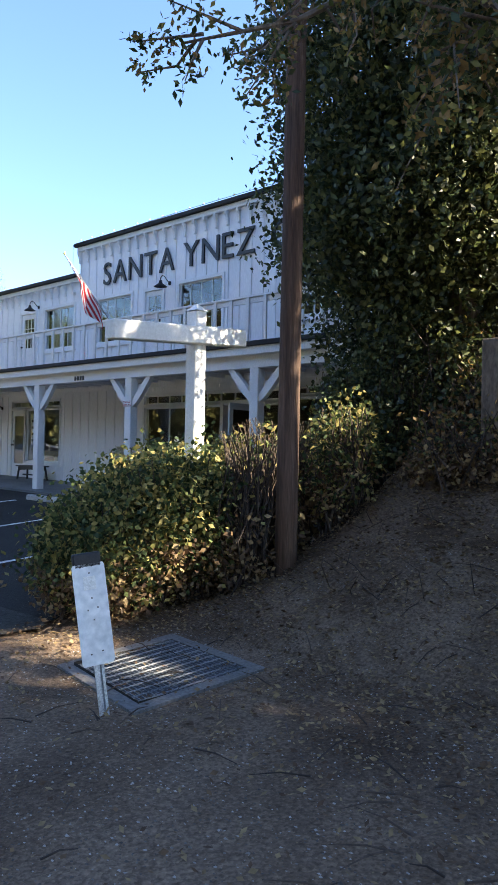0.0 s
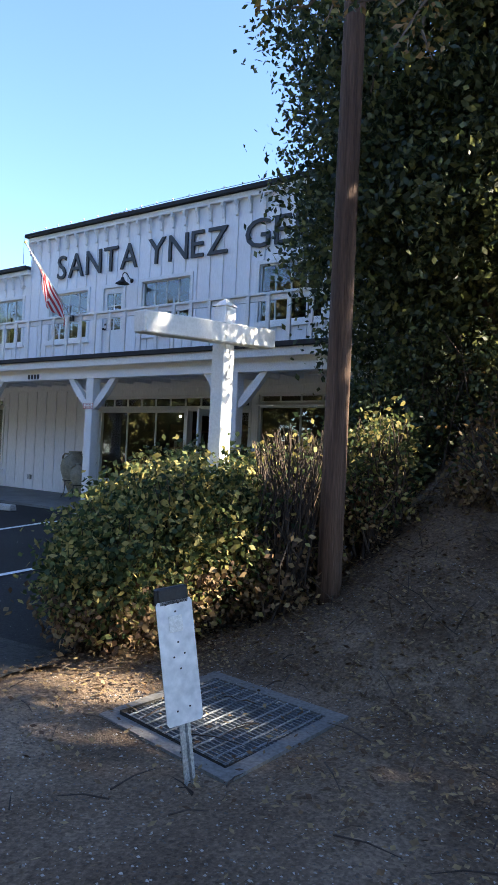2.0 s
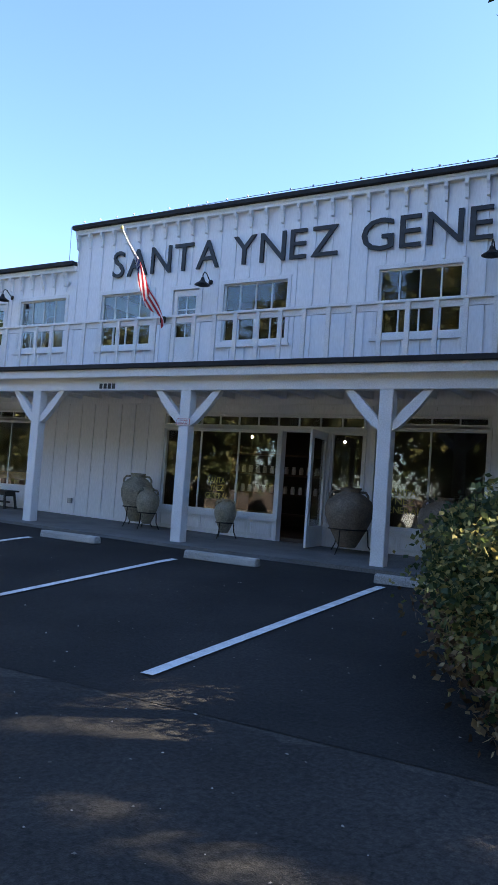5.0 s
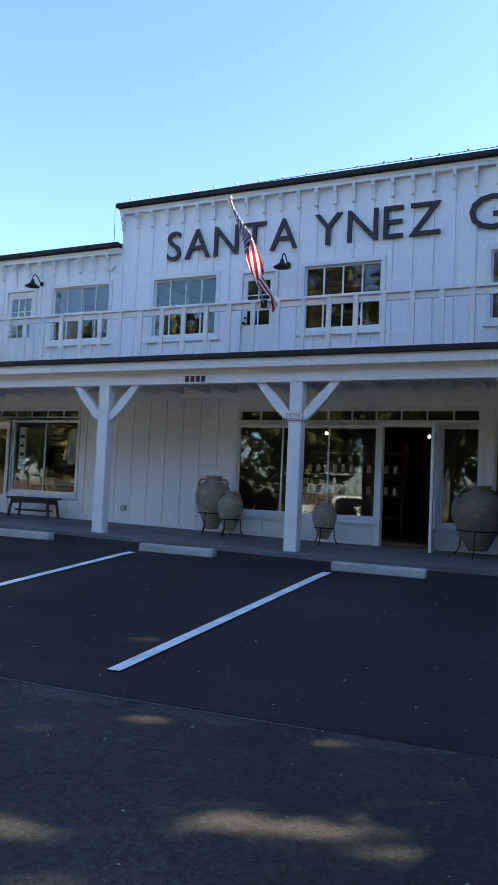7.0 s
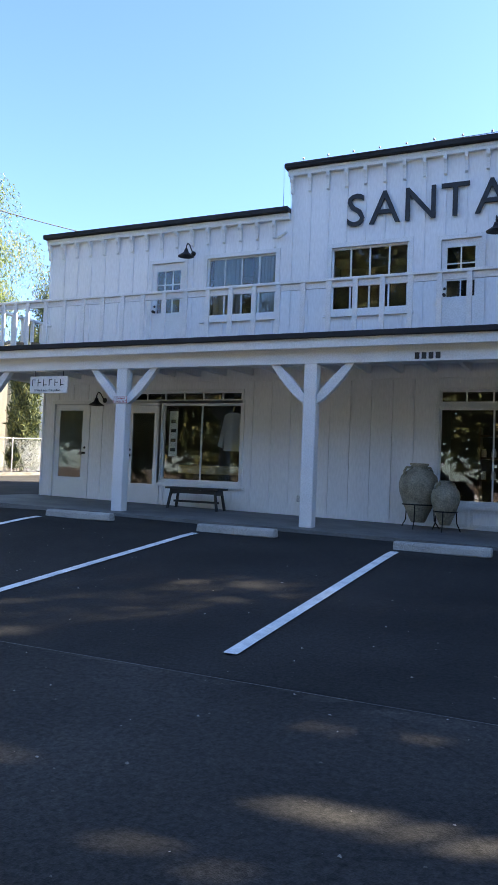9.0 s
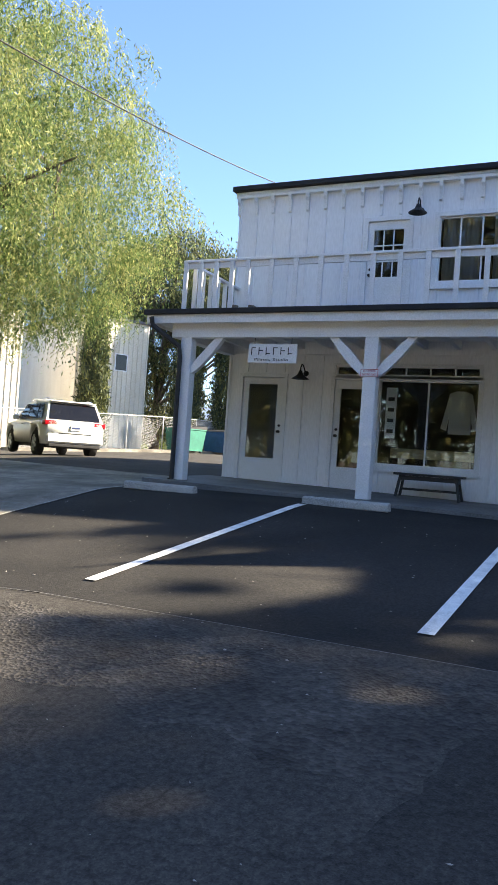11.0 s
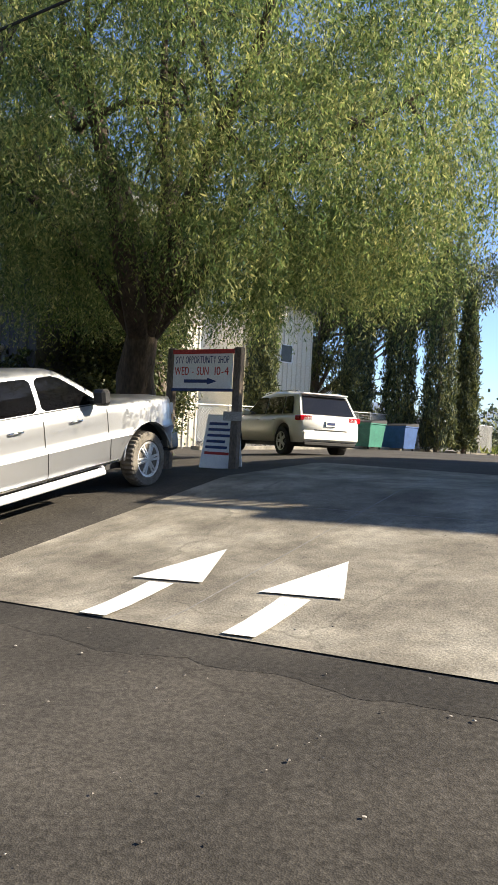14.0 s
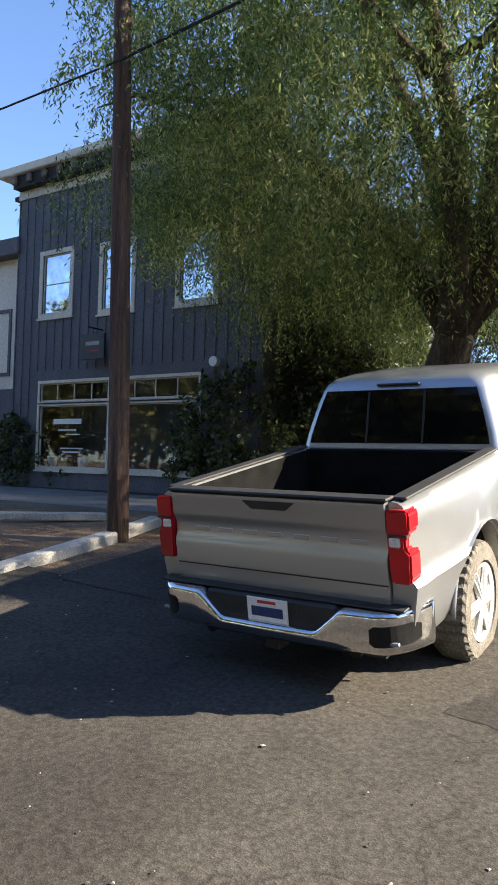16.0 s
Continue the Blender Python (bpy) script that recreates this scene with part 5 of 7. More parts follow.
    prism(bm, [(-0.2, 1.312), (-0.13, 1.262), (0.13, 1.262), (0.2, 1.312)], 0.046, 0.06, axis="x")
    part("gate_handle", bm, M_plastic, tg, "black tailgate handle")
    part("tailgate_seam", boxed(0.066, 0.075, -0.81, 0.81, 0.856, 0.866), M_plastic, tg)
    for k in range(7):
        part("raised_bar", boxed(0.079, 0.085, 0.52 - k * 0.2, 0.64 - k * 0.2, 1.085, 1.115, bevel=0.003), paint, tg)
    # bumper: wrapped chrome ends, dropped middle with the plate in a black pocket
    ys = np.linspace(-1.0, 1.0, 61)

    def bx(y):
        e = max(0.0, abs(y) - 0.72) / 0.28
        return -0.07 + 0.3 * e ** 2.6 + 0.03 * (1 - (y / 0.7) ** 2 if abs(y) < 0.7 else 0) * -1

    def btop(y):
        return float(np.interp(abs(y), (0.36, 0.54), (0.585, 0.735)))
    rings = []
    for y in ys:
        x, zt = bx(y), btop(y)
        rings.append([(x + 0.13, y * 0.97, 0.5), (x + 0.03, y, 0.49), (x + 0.005, y, 0.51), (x, y, 0.55), (x, y, zt - 0.03), (x + 0.012, y, zt - 0.006), (x + 0.03, y, zt), (x + 0.13, y * 0.97, zt)])
    bm = bmesh.new()
    loft(bm, rings)
    bp = part("bumper", crisp(bm, 60), M_chrome, t, "chrome rear bumper", smooth=True)
    part("bumper_pocket", boxed(-0.035, 0.1, -0.5, 0.5, 0.56, 0.735, bevel=0.015), M_plastic, bp, "black plate pocket")
    part("step_pad", boxed(0.0, 0.14, -0.93, 0.93, 0.737, 0.752, bevel=0.005), M_plastic, bp)
    for s in (-1, 1):
        rows = []
        for k in range(9):
            y = s * (0.73 + 0.24 * k / 8)
            e = 0.02 * (1 if k in (0, 8) else 0)
            rows.append([(bx(y) - 0.004, y, 0.545 + e), (bx(y) - 0.004, y, 0.665 - e)])
        bm = bmesh.new()
        grid_plate(bm, rows, 0.004)
        st = part("corner_step", bm, M_plastic, bp, "black corner step")
        part("step_tread", boxed(bx(0.85) - 0.008, bx(0.85) + 0.02, 0.79 if s > 0 else -0.9, 0.9 if s > 0 else -0.79, 0.553, 0.572, bevel=0.005), M_grate, st)
        part("exhaust_tip", tubed([(0.06, s * 0.56, 0.44), (0.5, s * 0.56, 0.44)], 0.042, 12), M_iron, t)
    pl = part("number_plate", boxed(-0.048, -0.037, -0.155, 0.155, 0.58, 0.73, bevel=0.003), M_trim, bp, "white number plate with dark bars")
    part("bar", boxed(-0.051, -0.0485, -0.12, 0.12, 0.615, 0.675), M_blue, pl)
    part("bar", boxed(-0.051, -0.0485, -0.07, 0.07, 0.697, 0.715), M_red, pl)
    part("hitch", boxed(-0.02, 0.3, -0.06, 0.06, 0.4, 0.47, bevel=0.006), M_plastic, t)
    part("underbody", boxed(0.2, 5.8, -0.7, 0.7, 0.36, 0.56), M_plastic, t)
    part("front_bumper", boxed(5.86, 6.12, -0.92, 0.92, 0.42, 0.75, bevel=0.05), M_chrome, t)
    part("grille", boxed(5.96, 6.06, -0.8, 0.8, 0.76, 1.2, bevel=0.03), M_plastic, t)
    for s in (-1, 1):
        part("headlight", boxed(5.84, 6.03, 0.6 if s > 0 else -0.9, 0.9 if s > 0 else -0.6, 1.0, 1.18, bevel=0.02), M_clear, t)
    for h in hubs:
        # near-black block fills each arch, standing in for the shade inside
        part("wheel_well", boxed(h - 0.55, h + 0.55, -0.87, 0.87, 0.62, 0.985), M_liner, t)
        for s in (-1, 1):
            wheel(t, h, s * 1.0, 0.42, 0.27, 0.265, 6, M_tread, M_rim, True)
    return t


def suv(at, turn, paint, label):
    t = thing("suv", at, label, "car")
    t.rotation_euler = (0, 0, turn)
    hubs, r = (0.95, 3.87), 0.47
    rings = []
    for x in stations(0.0, 4.8, hubs, r):
        end = max(0, 1 - x / 0.35) ** 2 * 0.1 + max(0, (x - 4.3) / 0.5) ** 2 * 0.2
        zt = 1.06 if x < 3.4 else 1.06 - 0.14 * ((x - 3.4) / 1.4) ** 1.3
        zt = zt if x > 0.3 else 1.02
        zb = arch(x, hubs, r, 0.36)
        o = [(x, -0.9 + end, zb), (x, -0.965 + end, zb + (zt - zb) * 0.4), (x, -0.955 + end, zb + (zt - zb) * 0.75), (x, -0.9 + end, zt), (x, -0.5, zt + 0.03)]
        rings.append(o + [(x, -y, z) for _, y, z in reversed(o)])
    bm = bmesh.new()
    loft(bm, rings)
    part("body", bm, paint, t, smooth=True)
    rings = [[(x0, -w0, 1.05), (x1, -w1, z1), (x1 + dx, -w1 + 0.1, z1 + 0.06)] for x0, w0, x1, w1, z1, dx in ((0.08, 0.88, 0.42, 0.74, 1.62, 0.05), (1.6, 0.9, 1.6, 0.76, 1.69, 0), (3.5, 0.88, 2.6, 0.72, 1.62, -0.06))]
    rings = [a + [(x, -y, z) for x, y, z in reversed(a)] for a in rings]
    bm = bmesh.new()
    loft(bm, rings)
    bmesh.ops.bevel(bm, geom=bm.edges[:], offset=0.015, segments=1, affect="EDGES")
    part("roof", bm, paint, t)
    for s in (-1, 1):
        for a, b, c, d in ((0.45, 0.98, 0.98, 0.62), (1.06, 1.95, 1.95, 1.06), (2.02, 3.2, 2.55, 2.02)):
            bm = bmesh.new()
            q = [(a, 0.9 * s, 1.1), (b, 0.9 * s, 1.1), (c, 0.785 * s, 1.57), (d, 0.785 * s, 1.57)]
            slab(bm, q if s < 0 else q[::-1], 0.01)
            part("side_window", bm, M_dark_glass2, t, "dark side window")
        part("mirror", boxed(2.95, 3.12, 0.92 if s > 0 else -1.1, 1.1 if s > 0 else -0.92, 1.08, 1.24, bevel=0.03), paint, t)
        part("roof_rail", tubed([(0.6, s * 0.66, 1.7), (0.8, s * 0.66, 1.74), (2.3, s * 0.66, 1.74), (2.5, s * 0.66, 1.7)], 0.018, 6), M_chrome, t)
        part("taillight", boxed(0.0, 0.28, 0.55 if s > 0 else -0.93, 0.93 if s > 0 else -0.55, 0.92, 1.06, bevel=0.02), M_lens, t, "red taillight")
        part("reflector", boxed(-0.015, 0.05, 0.55 if s > 0 else -0.75, 0.75 if s > 0 else -0.55, 0.52, 0.57), M_lens, t)
        for x in (1.35, 2.35):
            part("door_handle", boxed(x - 0.1, x + 0.1, 0.945 if s > 0 else -0.985, 0.985 if s > 0 else -0.945, 0.93, 0.965, bevel=0.01), paint, t)
    bm = bmesh.new()
    slab(bm, [(0.1, 0.78, 1.1), (0.1, -0.78, 1.1), (0.39, -0.68, 1.58), (0.39, 0.68, 1.58)], 0.012)
    part("rear_window", bm, M_dark_glass2, t, "dark rear window")
    part("spoiler", boxed(0.3, 0.55, -0.7, 0.7, 1.63, 1.67, bevel=0.012), paint, t)
    bm = bmesh.new()
    slab(bm, [(3.48, -0.78, 1.1), (3.48, 0.78, 1.1), (2.68, 0.64, 1.62), (2.68, -0.64, 1.62)], 0.012)
    part("windscreen", bm, M_dark_glass2, t)
    pl = part("number_plate", boxed(-0.03, 0.0, -0.155, 0.155, 0.8, 0.94), M_trim, t)
    part("bar", boxed(-0.034, -0.031, -0.12, 0.12, 0.84, 0.9), M_blue, pl)
    part("tailgate_trim", boxed(-0.02, 0.05, -0.5, 0.5, 0.68, 0.71), M_plastic, t)
    part("bumper", boxed(-0.06, 0.25, -0.86, 0.86, 0.4, 0.68, bevel=0.05), paint, t)
    part("bumper_skirt", boxed(-0.03, 0.25, -0.8, 0.8, 0.28, 0.4, bevel=0.03), M_plastic, t)
    part("underbody", boxed(0.3, 4.5, -0.7, 0.7, 0.25, 0.5), M_plastic, t)
    for h in hubs:
        part("wheel_well", boxed(h - 0.45, h + 0.45, -0.86, 0.86, 0.55, 0.88), M_plastic, t)
        for s in (-1, 1):
            wheel(t, h, s * 0.95, 0.38, 0.24, 0.25, 5, M_tyre, M_rim)
    return t


M_dark_glass2 = material("smoked_glass", [(0.006, 0.006, 0.007), (0.01, 0.01, 0.011)], 3, 0.05, 0, 40, spec=0.35)
truck = pickup((-30.14, 3.26, -0.67), math.pi / 2, math.atan2(0.77, 3.92), M_paint, "silver crew-cab pickup truck parked on the slope")
truck.scale = (0.98, 0.94, 1.0)
pickup((-22.5, -13.0, H(-20, -13)), 0.0, 0.0, M_suvpaint, "white pickup truck parked across the street")
ax = Vector((-0.83, 0.56))
so = Vector((-31.4, 18.9)) - ax.normalized() * 0.95
car = suv((so.x - 0.15, so.y - 0.08, H(-31.5, 19) - 0.02), math.atan2(ax.y, ax.x), M_suvpaint, "white sport utility car parked in the yard")
car.scale = (1.06, 1.06, 1.06)


# ---- shop sign by the driveway ----
t = thing("shop_sign", (-29.75, 10.45, H(-29.75, 10.45)), "red and white shop sign with an arrow between dark posts", "sign", plan=True)
y = 10.4
for x in (-30.55, -29.12):
    part("post", boxed(x - 0.075, x + 0.075, y + 0.02, y + 0.15, 0.3, 2.72, bevel=0.01), M_rail, t)
part("board", boxed(-30.45, -29.2, y - 0.02, y + 0.015, 1.98, 2.6), M_trim, t)
part("top_band", boxed(-30.47, -29.18, y - 0.03, y + 0.02, 2.6, 2.68), M_red, t)
part("bottom_band", boxed(-30.47, -29.18, y - 0.03, y + 0.02, 1.93, 1.98), M_blue, t)
words(t, "SYV OPPORTUNITY SHOP", -30.4, -29.26, 2.43, 2.56, y - 0.022, M_blue, 0.004)
words(t, "WED - SUN", -30.42, -29.68, 2.22, 2.37, y - 0.022, M_red, 0.004)
words(t, "10-4", -29.55, -29.26, 2.22, 2.37, y - 0.022, M_red, 0.004)
bm = bmesh.new()
prism(bm, [(-30.2, 2.08), (-29.7, 2.08), (-29.7, 2.05), (-29.5, 2.11), (-29.7, 2.17), (-29.7, 2.14), (-30.2, 2.14)], y - 0.027, y - 0.021)
part("arrow", bm, M_blue, t)
part("small_plate", boxed(-29.32, -28.95, y - 0.03, y - 0.0, 1.42, 1.58), M_kerb, t)
t = thing("sandwich_board", (-29.55, 10.75, H(-29.5, 10.75)), "white folding sidewalk sign with dark print", "sign")
for s in (-1, 1):
    part("panel", boxed(-0.32, 0.32, -0.012, 0.012, 0, 1.0, m=pose(0, s * 0.22, 0.02, s * 13)), M_trim, t)
for k in range(6):
    part("bar", boxed(-0.26, 0.26 - 0.06 * (k % 3), -0.016, -0.0125, 0.25 + k * 0.11, 0.3 + k * 0.11, m=pose(0, -0.22, 0.02, -13)), M_red if k == 0 else M_blue, t)

# ---- bins and fence in the yard ----
def bin_box(x, y, w, d, h, mat, label):
    z = H(x, y) + 0.03
    t = thing("waste_bin", (x, y, z), label, "waste bin", "bins along the fence", turn=radians(-15))
    bm = bmesh.new()
    rings = [[(-w / 2 * k, -d / 2 * k, zz), (w / 2 * k, -d / 2 * k, zz), (w / 2 * k, d / 2 * k, zz), (-w / 2 * k, d / 2 * k, zz)] for k, zz in ((0.86, 0.12), (1, h * 0.86), (1.04, h * 0.88), (1.04, h * 0.92))]
    loft(bm, rings)
    part("body", bm, mat, t)
    bm = bmesh.new()
    prism(bm, [(-d / 2 * 1.06, h * 0.92), (d / 2 * 1.06, h * 0.92), (d / 2 * 1.0, h * 1.05), (-d / 2 * 0.9, h * 0.96)], -w / 2 * 1.05, w / 2 * 1.05, axis="x")
    part("lid", bm, M_plastic, t, "dark plastic lid")
    for k in range(3):
        part("rib", boxed(-w / 2 * 0.99, w / 2 * 0.99, -d / 2 - 0.02, -d / 2 + 0.06, h * (0.3 + 0.2 * k), h * (0.33 + 0.2 * k)), mat, t)
    for sx in (-1, 1):
        for sy in (-1, 1):
            bm = bmesh.new()
            lathe(bm, [(0.07, 0), (0.07, 0.04)], 10)
            bmesh.ops.transform(bm, matrix=pose(sx * w * 0.4, sy * d * 0.38, 0.075, 90), verts=bm.verts)
            part("castor", bm, M_tyre, t)


bin_box(-36.6, 35.6, 1.9, 1.3, 1.45, M_binG, "large green wheeled waste bin with a dark lid")
bin_box(-35.4, 37.6, 1.7, 1.2, 1.4, M_binB, "large blue wheeled waste bin with a dark lid")
fence = thing("chain_link_fence", (-37, 35, H(-37, 35)), "grey chain-link fence, partly backed by a dark privacy screen", "fence", plan=True)
f0, f1 = Vector((-40.6, 25.2)), Vector((-33, 49))
n = 10
for k in range(n + 1):
    p = f0.lerp(f1, k / n)
    z = H(p.x, p.y)
    part("post", tubed([(p.x, p.y, z - 0.1), (p.x, p.y, z + 2.0)], 0.035, 8), M_mesh, fence)
    if k < n:
        q = f0.lerp(f1, (k + 1) / n)
        zq = H(q.x, q.y)
        part("top_rail", tubed([(p.x, p.y, z + 1.95), (q.x, q.y, zq + 1.95)], 0.025, 6), M_mesh, fence)
        bm = bmesh.new()
        slab(bm, [(p.x, p.y, z + 0.08), (q.x, q.y, zq + 0.08), (q.x, q.y, zq + 1.9), (p.x, p.y, z + 1.9)], 0.01)
        if k > 4:
            part("screen", bm, M_screen, fence)
        else:
            bm.free()
        bm = bmesh.new()
        for d in range(-12, 30):
            for sg in (0, 1):
                u0, u1 = d / 30, (d + 13) / 30
                if u0 < 0 or u1 > 1:
                    continue
                a = p.lerp(q, u0 if sg else u1)
                b = p.lerp(q, u1 if sg else u0)
                tube(bm, [(a.x + 0.03, a.y - 0.01, z + 0.1), (b.x + 0.03, b.y - 0.01, z + 1.9)], 0.006, 3, cap=False)
        part("wire", bm, M_mesh, fence)
bm = bmesh.new()
for k in range(n):
    p, q = f0.lerp(f1, k / n) + Vector((0.6, -0.2)), f0.lerp(f1, (k + 1) / n) + Vector((0.6, -0.2))
    rings = [[(a.x + dx, a.y, H(a.x, a.y) + dz) for dx, dz in ((0, 0), (0, 0.18), (0.45, 0.18), (0.45, 0))] for a in (p, q)]
    loft(bm, rings)
tagged(part("kerb", bm, M_concrete, None), "pale concrete kerb along the yard fence", kind="structure")

# ---- cream sheds behind the yard ----
def shed(x, y, w, d, h, turn, label):
    z = H(x, y) - 0.1
    t = thing("shed", (x, y, z), label, "building", "sheds behind the yard", turn=turn)
    bm = bmesh.new()
    pts = []
    k = 0
    u = -w / 2
    while u < w / 2:
        pts += [(u, 0.0), (u + 0.16, 0.0), (u + 0.19, -0.04), (u + 0.25, -0.04), (u + 0.28, 0.0)]
        u += 0.3
    lo = [bm.verts.new((a, b - d / 2, 0)) for a, b in pts]
    hi = [bm.verts.new((a, b - d / 2, h)) for a, b in pts]
    for i in range(len(pts) - 1):
        bm.faces.new((lo[i], lo[i + 1], hi[i + 1], hi[i]))
    part("ribbed_front", bm, M_creamwall, t, "cream ribbed metal siding")
    part("body", boxed(-w / 2, w / 2, -d / 2 + 0.05, d / 2, 0, h), M_creamwall, t)
    part("roof", boxed(-w / 2 - 0.15, w / 2 + 0.15, -d / 2 - 0.15, d / 2 + 0.15, h, h + 0.15), M_grey, t)
    for zz in (h * 0.62,):
        bm = bmesh.new()
        ring(bm, 0.2, 0.9, zz, zz + 0.9, -d / 2 - 0.07, -d / 2 - 0.045, 0.06)
        wi = part("window", bm, M_trim, t)
        part("pane", boxed(0.2, 0.9, -d / 2 - 0.055, -d / 2 - 0.045, zz, zz + 0.9), M_dark_glass2, wi)


shed(-46.6, 27.6, 4.6, 9, 7.0, radians(60), "tall cream shed with ribbed metal siding")
shed(-46.0, 37.8, 4.4, 10, 7.6, radians(60), "tall cream shed with a small window")

# ---- the grey shop building ----
GYF = 13.2
grey = thing("grey_building", (-41, GYF, 0.0), "dark grey board-and-batten shop building with cream trim", "building", plan=True)
gz0 = -0.6
G_W = [(-44.42, -43.3, 4.92, 6.58), (-42.05, -41.0, 4.84, 6.5), (-39.4, -38.35, 4.8, 6.45)]
G_S = [(-44.36, -41.7, 0.64, 2.34), (-41.52, -38.7, 0.64, 2.34)]
G_T = [(-44.36, -41.7, 2.46, 2.96), (-41.52, -38.7, 2.46, 2.96)]
bm = bmesh.new()
holed(bm, -45.55, -36.9, gz0, 8.6, GYF, GYF + 0.2, G_W + G_S + G_T)
gwall = part("wall", bm, M_grey, grey)
part("body", boxed(-45.55, -36.9, GYF + 1.6, GYF + 5.2, gz0, 8.5), M_grey, grey)
part("side_wall", boxed(-37.1, -36.9, GYF + 0.2, GYF + 1.6, gz0, 8.5), M_grey, grey)
part("side_wall", boxed(-45.55, -45.35, GYF + 0.2, GYF + 1.6, gz0, 8.5), M_grey, grey)
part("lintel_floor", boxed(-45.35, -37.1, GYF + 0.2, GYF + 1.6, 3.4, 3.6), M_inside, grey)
part("roof", boxed(-46.05, -36.7, GYF + 0.2, GYF + 5.4, 8.5, 8.62), M_roof, grey)
part("cornice", boxed(-46.05, -36.7, GYF - 0.45, GYF + 0.2, 8.95, 9.2, bevel=0.03), M_cream, grey, "cream cornice on dark brackets")
part("frieze", boxed(-45.55, -36.9, GYF - 0.04, GYF - 0.002, 8.35, 8.6), M_cream, grey)
part("soffit", boxed(-45.5, -36.5, GYF - 0.3, GYF + 0.2, 8.6, 8.95), M_roof, grey)
x = -45.35
while x < -36.7:
    part("bracket", boxed(x - 0.09, x + 0.09, GYF - 0.42, GYF - 0.3, 8.66, 8.9, bevel=0.03), M_rail, grey)
    x += 0.62
battens(gwall, -45.55, -36.9, 0.2, 8.34, 0.33, G_W + G_S + G_T + [(-44.6, -38.6, -1, 3.2)], GYF, M_grey, 0.12)
for a, b, c, d in G_W:
    window(grey, a, b, c, d, GYF, 1, 2, M_cream, 0.13, 0.05, M_film, label="cream-framed sash window")
for (a, b, c, d), (e, f, g, h) in zip(G_S, G_T):
    window(grey, a, b, c, d, GYF, 1, 1, M_cream, 0.08, 0.05, label="large shop window in a cream frame")
    window(grey, e, f, g, h, GYF, 4, 1, M_cream, 0.08, 0.0, label="row of transom lights")
t = thing("shop_window_sign", (-43.4, GYF + 0.03, 1.5), "white script lettering on a shop window", "sign", plan=True)
for k, (x0, x1, z) in enumerate(((-43.8, -42.7, 1.88), (-43.6, -42.9, 1.7), (-43.3, -42.75, 1.58), (-43.5, -42.6, 1.2), (-43.4, -42.7, 1.1))):
    part("bar", boxed(x0, x1, GYF + 0.028, GYF + 0.034, z - 0.05, z - 0.05 + (0.14 if k == 0 else 0.035)), M_trim, t)
t = thing("hanging_sign", (-42.0, GYF - 0.3, 3.5), "dark hanging shop sign on an iron bracket", "sign", plan=True)
part("board", boxed(-42.42, -41.58, GYF - 0.34, GYF - 0.28, 3.48, 4.15, bevel=0.01), M_black, t)
part("bracket", tubed([(-42.0, GYF, 4.3), (-42.0, GYF - 0.5, 4.3)], 0.02, 6), M_iron, t)
part("hook", tubed([(-42.0, GYF - 0.31, 4.15), (-42.0, GYF - 0.31, 4.3)], 0.01, 6), M_iron, t)
part("bar", boxed(-42.25, -41.75, GYF - 0.346, GYF - 0.341, 3.85, 3.95), M_kerb, t)
part("bar", boxed(-42.1, -41.75, GYF - 0.346, GYF - 0.341, 3.68, 3.73), M_red, t)
for x in (-44.1, -42.9, -39.6):
    bm = bmesh.new()
    lathe(bm, [(0.1, 0), (0.14, 0.3), (0.15, 0.31), (0.12, 0.32)], 14)
    tt = solid("window_pot", bm, M_trim, "white pot standing on the shop window sill", "pot", "pots in the shop window")
    tt.location = (x, GYF + 0.3, 0.62)
part("inner_sill", boxed(-45.0, -38, GYF + 0.2, GYF + 0.5, 0.55, 0.62), M_cream, grey)
part("wall_light", tubed([(-38.2, GYF - 0.16, 3.25), (-38.2, GYF - 0.002, 3.25)], 0.12, 12), M_trim, grey, "round white wall light")
# the pale neighbour
t = thing("pale_building", (-49, GYF + 0.4, -0.5), "pale low building beside the grey shop", "building", plan=True)
part("wall", boxed(-53, -45.45, GYF + 0.3, GYF + 8, -0.8, 6.8), M_creamwall, t)
part("lower_wall", boxed(-53, -45.45, GYF + 0.25, GYF + 0.299, -0.8, 2.9), M_grey, t)
part("cornice", boxed(-53, -45.45, GYF - 0.1, GYF + 8.2, 6.8, 7.3, bevel=0.03), M_grey, t)
bm = bmesh.new()
ring(bm, -47.2, -46.2, 3.4, 5.2, GYF + 0.26, GYF + 0.3, 0.1)
part("window", bm, M_grey, t)

# kerb and walk by the grey shop
bm = bmesh.new()
rings = [[(x - 0.2, y, z - 0.3), (x - 0.2, y, z), (x - 0.02, y, z), (x, y, z - 0.02), (x + 0.02, y, z - 0.3)] for x, y, z in ((-33.6, 2.9, -0.36), (-33.68, 3.85, -0.2), (-33.72, 4.58, -0.1), (-33.9, 5.65, 0.02), (-34.3, 6.9, 0.12))]
loft(bm, rings)
tagged(part("kerb", bm, M_kerb, None), "sunlit pale concrete kerb", kind="structure")
bm = bmesh.new()
box(bm, -46, -35.2, 8.3, 13.1, -0.6, 0.06)
tagged(part("pavement", bm, M_slab, None), "grey concrete walk in front of the grey shop", kind="structure")
bm = boxed(-0.9, 0.9, -0.09, 0.09, 0, 0.12, bevel=0.02)
ob = solid("wheel_stop", bm, M_kerb, "weathered grey concrete wheel stop in a parking stall", "wheel stop", "wheel stops")
ob.location, ob.rotation_euler = (-36.0, 6.3, H(-36, 6.3) + 0.02), (0, 0, radians(50))
bpy.context.view_layer.objects.active = None


